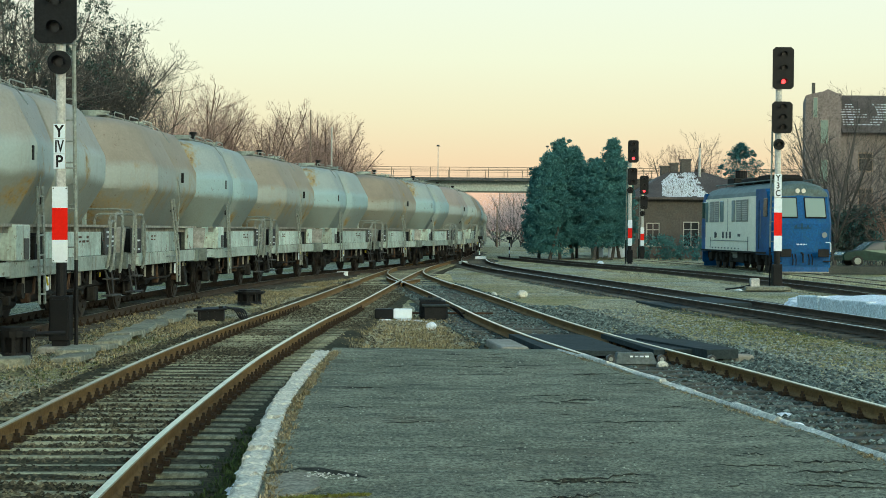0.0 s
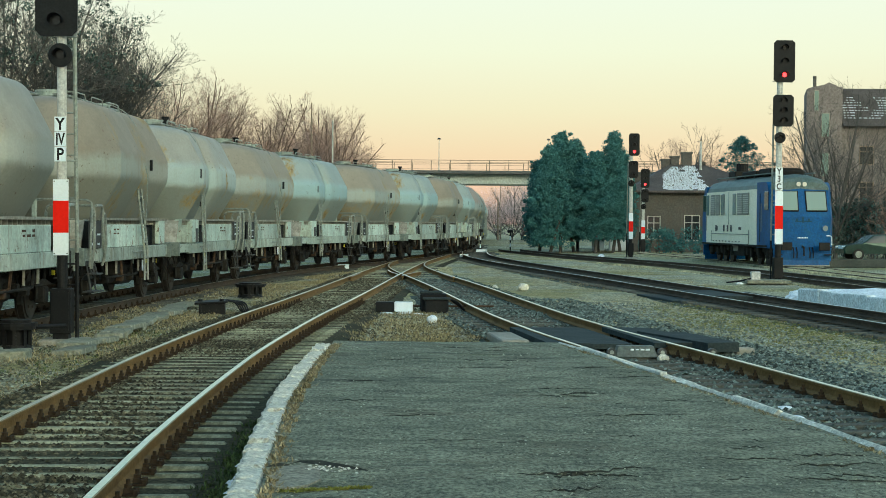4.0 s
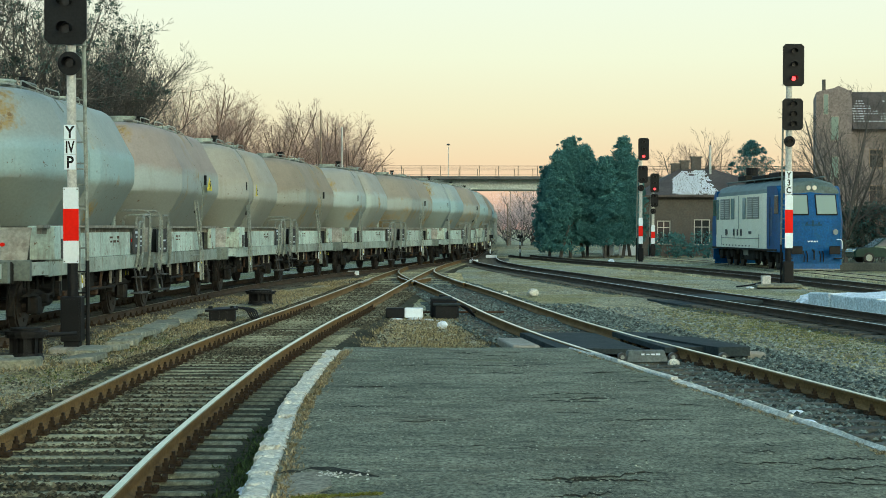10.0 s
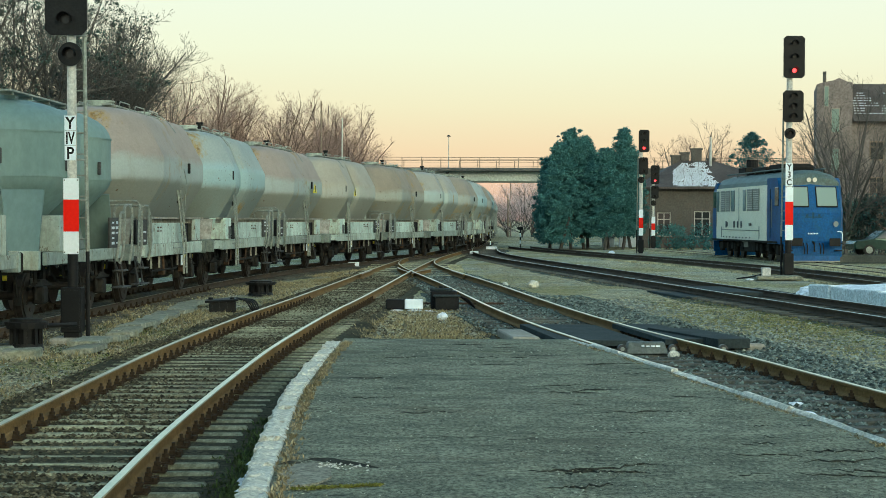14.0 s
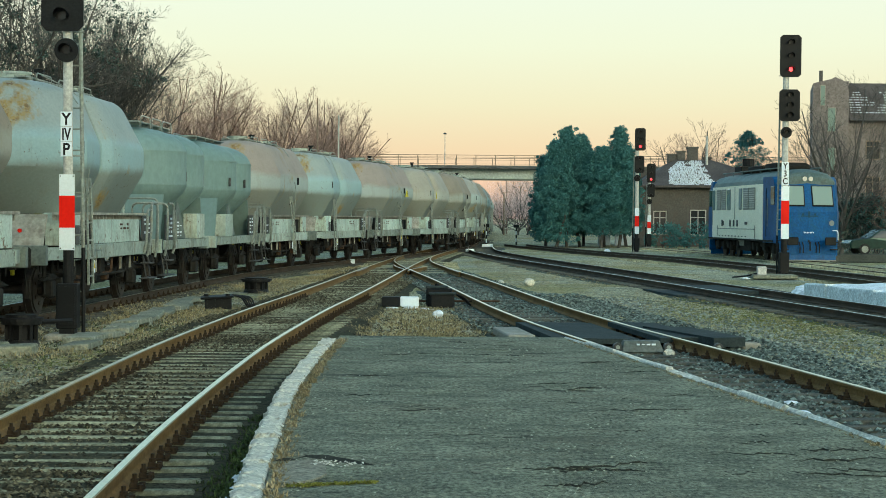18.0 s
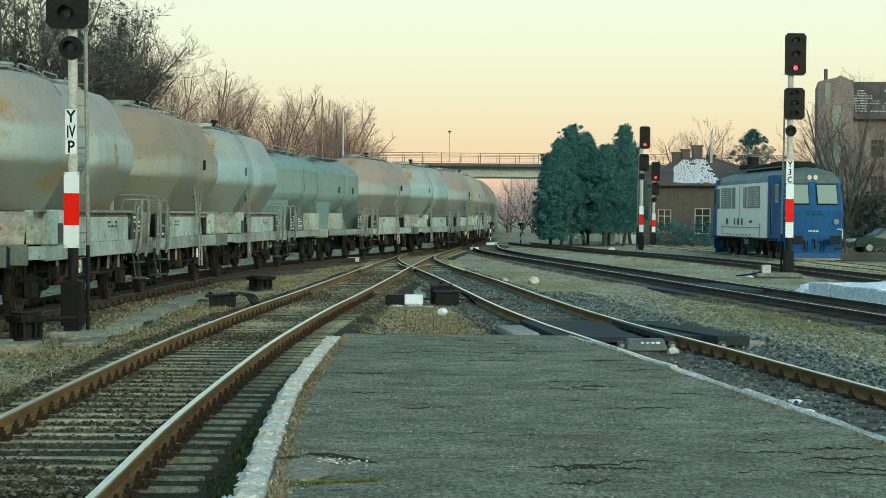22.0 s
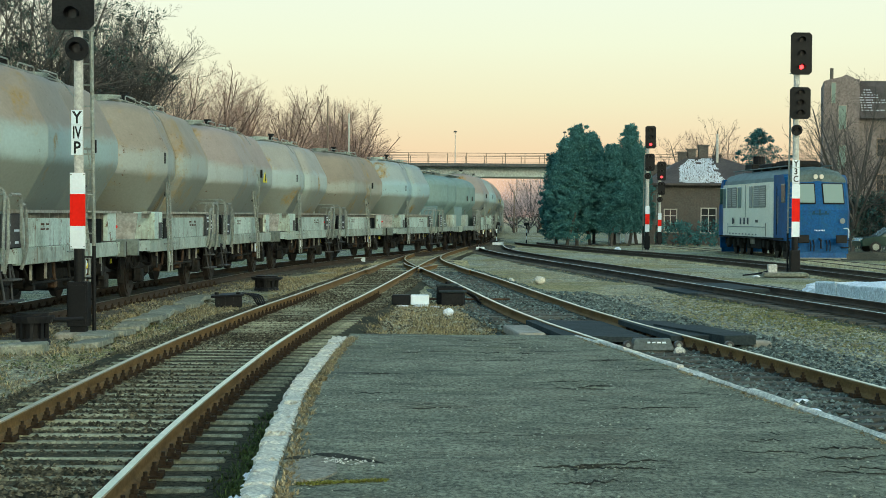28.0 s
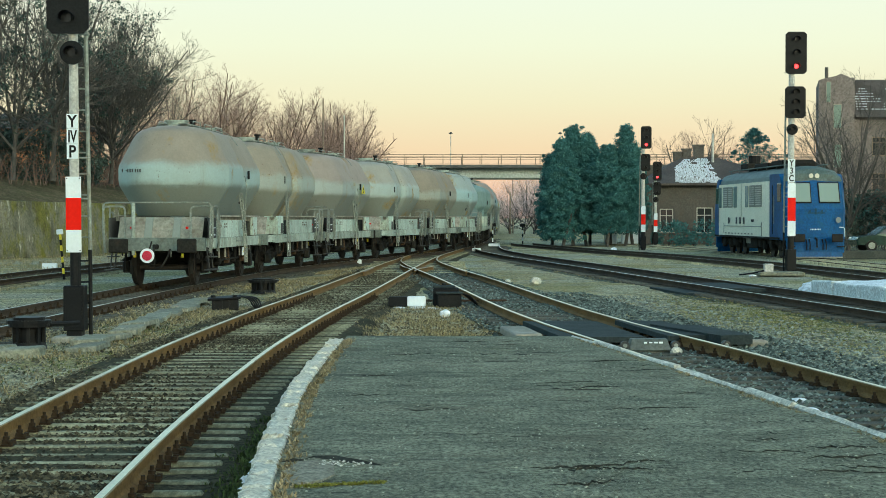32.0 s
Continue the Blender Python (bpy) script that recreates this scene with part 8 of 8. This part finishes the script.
def scatter_ground():
    rng = random.Random(77)

    def along(line, y0, y1, offs, n, z, power=1.0, even=0.45):
        out = []
        while len(out) < n:
            y = y0 + (y1 - y0) * rng.random() ** power
            x, yy = line.side(line.s_at_y(y), rng.uniform(*offs))
            drift = noise.noise((x * 0.5, yy * 0.28, 11))
            if rng.random() < even + 1.6 * drift:
                out.append((x, yy, z + rng.uniform(-0.012, 0.012) + max(0, drift) * 0.07))
        return out

    stones("ballast_stones", along(NEAR, 8, 34, (-1.6, 0.85), 21000, -0.184, 1.3, 1.1) + along(NEAR, 34, 66, (-1.4, 1.4), 15000, -0.170, 1.1, 1.0), "loose brown ballast stones between the rails", (0.012, 0.030), 2)
    stones("branch_stones", along(BRANCH, 9, 45, (-1.5, 2.6), 27000, -0.182, 1.3, 1.0) + along(BRANCH, 40, 66, (-1.3, 1.5), 7000, -0.175, 1.0, 1.0), "loose grey ballast stones beside the branch track", (0.016, 0.042), 3, "stonedark")
    stones("yard_gravel", [(edge_x(((12, 6.2), (20, 5.1), (30, 4.0), (45, 2.6)), y) + abs(rng.gauss(0, 1.5)), y, -0.222) for y in [14 + 30 * rng.random() ** 1.2 for _ in range(11000)]], "grey gravel between the tracks", (0.018, 0.045), 4, "stonegrey")
    stones("shoulder_stones", along(NEAR, 12, 55, (-4.2, -1.3), 5000, -0.205, 1.2) + along(TRAIN, 22, 75, (0.9, 2.6), 3500, -0.21), "brown stones on the track shoulder", (0.016, 0.04), 5, "vergestone")
    stones("verge_grit", [(rng.uniform(-8.5, -2.2) - 0.06 * (y - 14), y, -0.215) for y in [13 + 30 * rng.random() ** 1.3 for _ in range(9000)]], "mixed brown and grey grit beside the track", (0.012, 0.034), 15, "vergestone")
    stones("verge_grit", [(rng.uniform(-8.5, -2.2) - 0.06 * (y - 14), y, -0.215) for y in [13 + 30 * rng.random() ** 1.3 for _ in range(4000)]], "pale grey grit beside the track", (0.012, 0.03), 16, "stonegrey")
    tufts("low_weeds", [(rng.uniform(-8.0, -2.4) - 0.06 * (y - 14), y, -0.215) for y in [13 + 26 * rng.random() ** 1.2 for _ in range(1500)]], "low green and brown weeds in the verge", "greengrass", (0.015, 0.05), 8, 17, 0.07)
    tufts("low_weeds", [(rng.uniform(-8.0, -2.4) - 0.06 * (y - 14), y, -0.215) for y in [13 + 26 * rng.random() ** 1.2 for _ in range(1800)]], "low withered weeds in the verge", "strawlow", (0.015, 0.06), 8, 18, 0.08)
    tufts("dry_grass", along(NEAR, 14, 60, (-4.4, -1.5), 700, -0.215) + along(TRAIN, 24, 62, (1.7, 3.2), 700, -0.215) + along(TRAIN, 40, 80, (1.6, 2.2), 400, -0.215), "dry straw-coloured grass along the tracks", "drygrass", (0.03, 0.09), 10, 2, 0.09)
    tufts("dry_grass", [(rng.gauss(0.2, 0.75), 21.75 + abs(rng.gauss(0, 1.9)), -0.215) for _ in range(1300)] + [(rng.gauss(-0.2, 0.7), rng.uniform(24, 39), -0.215) for _ in range(900)],
          "dry grass in front of the platform end", "drygrass", (0.02, 0.075), 11, 3, 0.09)
    tufts("moss_grass", [(rng.gauss(0.2, 0.8), 21.7 + abs(rng.gauss(0, 0.9)), -0.215) for _ in range(500)], "mossy green grass at the platform end", "greengrass", (0.015, 0.045), 9, 21, 0.08)
    stones("end_gravel", [(rng.uniform(-2.6, 1.6), rng.uniform(21.8, 42), -0.213) for _ in range(6000)], "brown gravel between the diverging tracks", (0.012, 0.034), 22, "stones")
    tufts("kerb_grass", [(edge_x(PLAT_L, y) + 0.20 + abs(rng.gauss(0, 0.035)), y, PLAT_Z - 0.01) for y in [7 + 14 * rng.random() for _ in range(420)]], "dry brown grass along the white kerb", "strawlow", (0.012, 0.045), 9, 4, 0.035)
    tufts("kerb_grass", [(edge_x(PLAT_R, y) - 0.12 - abs(rng.gauss(0, 0.03)), y, PLAT_Z - 0.01) for y in [10 + 11 * rng.random() for _ in range(160)]], "dry brown grass along the platform edge", "strawlow", (0.01, 0.03), 8, 5, 0.03)
    tufts("moss_grass", [(edge_x(PLAT_L, y) - 0.05 - abs(rng.gauss(0, 0.14)), y, -0.18) for y in [8 + 9 * rng.random() ** 1.5 for _ in range(1400)]], "short green grass below the kerb", "greengrass", (0.01, 0.045), 9, 6, 0.06)
    tufts("yard_grass", [(rng.uniform(1.6, 9.3), rng.uniform(24, 80), -0.215) for _ in range(4000)], "thin dry grass between the tracks", "drygrass", (0.008, 0.028), 8, 7, 0.12)
    tufts("yard_grass", [(rng.uniform(4.6, 7.6), rng.uniform(28, 44), -0.215) for _ in range(350)] + [(rng.gauss(-5.0, 0.7), rng.uniform(22, 36), -0.215) for _ in range(300)], "green and yellow mossy grass", "moss", (0.006, 0.022), 9, 8, 0.1)
    tufts("moss_grass", [(rng.gauss(6.4, 1.0) + 0.04 * (36 - y), y, -0.212) for y in [rng.gauss(34, 5.5) for _ in range(2200)]] + [(rng.gauss(8.6, 0.5), rng.gauss(24, 3), -0.212) for _ in range(700)],
          "flat yellow-green moss between the tracks", "moss", (0.005, 0.016), 9, 34, 0.13)
    stones("platform_grit", [(rng.uniform(edge_x(PLAT_L, y) + 0.2, edge_x(PLAT_R, y) - 0.1), y, PLAT_Z + 0.0) for y in [8.5 + 12.8 * rng.random() ** 1.3 for _ in range(6000)]], "fine pale grit on the asphalt", (0.004, 0.011), 12, "pebble")
    tufts("wall_grass", [(rng.uniform(-26, -13.5), rng.uniform(45, 90), -0.215) for _ in range(1500)], "dry grass below the retaining wall", "drygrass", (0.05, 0.2), 8, 13, 0.12)
    lum = [(edge_x(PLAT_L, y) - 0.04 - abs(rng.gauss(0, 0.05)), y, -0.14 + rng.uniform(0, 0.2)) for y in [10.4 + 2.2 * rng.random() for _ in range(170)]]
    stones("patch_crumbs", [(rng.uniform(-0.74, -0.42), rng.gauss(10.38, 0.07), PLAT_Z + 0.004) for _ in range(90)], "pale crumbs of broken asphalt beside the patch", (0.004, 0.013), 31, "whitestone")
    tufts("moss_grass", [(x, 9.48 + 0.38 * (x + 0.8) + rng.gauss(0, 0.02), PLAT_Z) for x in [rng.uniform(-0.80, -0.33) for _ in range(90)]], "yellow-green moss along a platform crack", "moss", (0.004, 0.014), 9, 32, 0.02)
    stones("snow_crumbs", lum, "crumbs of old snow beside the kerb", (0.01, 0.028), 9, "snow")


def orange_house():
    """House behind the trees of the bank; the evening light's orange is put into its wall colour."""
    h = tagged(empty("ochre_house", Matrix.Translation((0, 150, 0))), "house glimpsed between trees on the bank, evening glow painted on its walls", "house")
    facade(h, -42, -31, 3, 9.4, 0, M["orangewall"], [(-40 + 3.2 * i, 5.6 + 2.6 * k, 1.2, 1.6) for i in range(3) for k in range(2)], label="brick-toned wall with orange evening glow painted in", frame_mat="railing", sill=False)
    part("core", box(bmesh.new(), (-36.5, 5.3, 6.2), (10.6, 9.8, 6.4)), M["orangewall"], h)
    bm = bmesh.new()
    v = [bm.verts.new(p) for p in ((-42.5, -0.5, 9.4), (-30.5, -0.5, 9.4), (-30.5, 11, 9.4), (-42.5, 11, 9.4), (-39, 5, 11), (-34, 5, 11))]
    for f in ((0, 1, 5, 4), (1, 2, 5), (2, 3, 4, 5), (3, 0, 4), (3, 2, 1, 0)):
        bm.faces.new([v[k] for k in f])
    part("roof", bm, M["tile"], h)

# ---- putting the place together ----
build_ground()
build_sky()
for nm, ln, y0, y1, half in (("near", NEAR, -28, 100, 1.5), ("branch", BRANCH, -28, 76, 1.45), ("third", THIRD, -28, 120, 1.5), ("train", TRAIN, -40, 170, 1.6)):
    strip("ballast", ln, y0, y1, half, -0.182 if nm == "near" else -0.225, M[{"near": "ballast", "train": "dustbed"}.get(nm, "cinder")], "stony brown-grey ballast bed", step=0.8)
track("track_near", NEAR, -6, 100, M["rail_top"], "curving track with polished rails on concrete sleepers", 0.50, 42, rail_from=-28)
track("track_branch", BRANCH, -6, 82, M["rail_top"], "branch track joining at a turnout", 0.6, 30, drop=0.003, rail_from=-28, tie=TIMBER)
track("track_train", TRAIN, 10, 150, M["rail_steel"], "track below the freight train", 0.6, 48, rail_from=-60, tie=TIMBER)
track("track_third", THIRD, -6, 118, M["rail_steel"], "dark-ballasted track with bright rail heads", 0.62, 0, tie=TIMBER, rail_from=-28)
track("track_fourth", FOURTH, 24, 120, M["rail_dull"], "rusty track sunk in cinders", 0.75, 0)
track("track_siding", SIDING, 40, 140, M["rail_dull"], "rusty siding track", 0.75, 0, drop=0.14)
track("track_far_left", FARLEFT, 30, 118, M["rail_steel"], "outer track below the retaining wall", 0.75, 0)
build_platform()
build_train()
build_signals()
build_loco()
build_bridge()
WALL = build_bank()
build_house()
build_apartments()
build_far()
for x, y, h, w, s in ((7.75, 124, 6.3, 0.85, 1), (8.3, 121, 7.2, 1.1, 2), (9.1, 122, 8.2, 1.05, 3), (10.2, 124, 7.8, 1.1, 4), (11.4, 121, 6.8, 1.15, 5), (12.75, 122, 8.2, 0.9, 6), (13.5, 124, 6.9, 0.75, 7),
                      (9.4, 126, 7.2, 1.4, 9), (12.1, 126, 7.0, 1.3, 10), (10.7, 127, 7.4, 1.2, 11)):
    conifer(x, y, h, w, s, 0.5 if x < 9 else 0.95)
conifer(24.9, 140, 8.9, 2.0, 8, 4.4, 130, 110)
orange_house()


def bank_z(x, y):
    return 2.6


DARK = "tall dark tree on the bank with ivy and evergreen leaves"
for k, (kind, x, y, h, turn) in enumerate((("leafy", -25.5, 93, 12.5, 10), ("dark", -22.7, 92, 12.0, 80), ("leafy", -21.0, 94, 11.6, 220), ("fan", -19.6, 103, 11.2, 150), ("leafy", -20.6, 104, 10.8, 250),
                                          ("dark", -24.6, 108, 12, 120), ("fan", -20.8, 111, 10.0, 190), ("leafy", -29.0, 100, 12.0, 60))):
    bare_tree(kind, x, y, 4.0, h, turn, DARK)
RED = "bare winter tree with reddish twigs behind the train"
for k, (kind, x, y, z, h) in enumerate((("broad", -17.4, 130, 3.2, 9.4), ("broad", -19.9, 127, 3.4, 8.6), ("bushy", -15.4, 131, 3.0, 7.4), ("bushy", -18.6, 124, 3.2, 6.6), ("bushy", -13.8, 131, 2.9, 5.2),
                                        ("upright", -12.0, 132, 2.9, 8.3), ("bushy", -11.6, 135, 2.8, 5.4), ("upright", -9.8, 160, 2.4, 10.8), ("bushy", -9.2, 163, 2.4, 7.6), ("broad", -10.9, 158, 2.5, 7.4),
                                        ("bushy", -8.6, 170, 2.3, 7.2), ("bushy", -8.0, 176, 2.2, 5.4), ("bushy", -16.5, 122, 3.0, 5.0), ("bushy", -21.5, 120, 3.5, 7.4), ("broad", -15.9, 128, 3.0, 7.9), ("bushy", -18.8, 133, 3.3, 8.2), ("broad", -11.0, 152, 2.6, 8.0), ("upright", -8.9, 158, 2.4, 8.6))):
    bare_tree(kind, x, y, z, h * 1.06, 47 * k, RED, width=1.12)
for k, (kind, x, y, h) in enumerate((("dark", 20.6, 142, 10.4), ("broad", 22.2, 146, 9.6), ("dark", 25.6, 110, 9.6), ("dark", 30.8, 107, 8.6), ("broad", 28.6, 102, 6.0), ("dark", 33.5, 112, 9.5), ("dark", 24.4, 105, 11.2), 
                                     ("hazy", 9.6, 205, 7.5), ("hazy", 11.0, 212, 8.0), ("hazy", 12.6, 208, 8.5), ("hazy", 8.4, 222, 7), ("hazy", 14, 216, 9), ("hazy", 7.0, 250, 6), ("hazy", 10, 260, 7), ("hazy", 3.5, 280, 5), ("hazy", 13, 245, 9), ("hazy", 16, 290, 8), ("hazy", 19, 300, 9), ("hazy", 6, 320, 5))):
    bare_tree(kind, x, y, GROUND_Z, h, 61 * k, "bare winter tree beside the yard" if y < 160 else "bare tree beyond the bridge, haze painted into its twigs")
thicket("undergrowth", WALL, 104, 172, -9, -0.9, bank_z, 700, 3.4, "limb", "brown tangled undergrowth on the bank", 5)
thicket("undergrowth", WALL, 90, 116, -10, -3.0, lambda x, y: 3.5, 260, 2.4, "limb", "dark brush between the trunks on the bank", 9)
thicket("undergrowth", SIDING, 100, 128, 5, 16, lambda x, y: -0.25, 240, 2.4, "bark", "dark tangled undergrowth behind the siding", 6)
for k, (x, y, w, h) in enumerate(((15.8, 122, 2.2, 1.7), (17.4, 121, 2.4, 1.9), (19.2, 120, 2.2, 1.6), (20.8, 119, 2.4, 1.8), (22.6, 117, 2.2, 1.7), (24.2, 112, 2.6, 2.4), (26.5, 111, 2.6, 2.6), (29, 110, 2.8, 2.6), (25.4, 106, 3.0, 3.5), (27.6, 105, 3.2, 3.8), (30.0, 104, 3.2, 3.6), (22.6, 108, 2.6, 3.0))):
    shrub(x, y, GROUND_Z, w, h, 40 + k, "needles", "dark evergreen hedge bush before the house", "hedge bushes")
for k, (x, y, w, h) in enumerate(((23.6, 107, 2.8, 3.4), (25.6, 106, 3.2, 3.9), (27.6, 105.5, 3.2, 4.0), (29.6, 105, 3.2, 3.9))):
    shrub(x, y, GROUND_Z, w, h, 70 + k, "ivy", "tall dark bush behind the parked car", "bushes behind the car", 60, 80, 0.10)
for k, (x, y, w, h) in enumerate(((-27.6, 99, 2.6, 2.9), (-25.6, 98, 2.6, 3.3), (-23.8, 97.5, 2.4, 3.0), (-22.2, 98.5, 2.4, 3.2), (-20.8, 101, 2.4, 2.8), (-24.8, 101, 2.8, 4.2))):
    shrub(x, y, 3.6, w, h, 90 + k, "ivy", "dark evergreen bush among the trunks on the bank", "bushes on the bank", 50, 60, 0.09)
car(24.9, 97, 4)
pole(20.4, 132, 8.3, "pale concrete pole behind the locomotive", arm=False, r=0.14)
pole(-9.6, 140, 11.5, "thin rusty pole among the bare trees", "railing", False, 0.09)
pole(-7.8, 138, 10.0, "pale lamp pole among the bare trees", "mast", False, 0.09)
pole(8.6, 215, 6.6, "thin street lamp with an arm beyond the bridge", "railing", True, 0.1)
pole(7.9, 205, 5.0, "dark post beyond the bridge", "railing", False, 0.12)
w_ = part("low_wall", box(bmesh.new(), (0, 0, 0.17), (16, 0.3, 0.42), bevel=0.03), M["lowwall"])
w_.location = (27.0, 84.0, GROUND_Z)
tagged(w_, "low stained concrete wall before the parked car", "wall")
crossing_panel()
point_machine()
relay_pots()
far_platform()
turnout_parts()
litter()
scatter_ground()
motions()
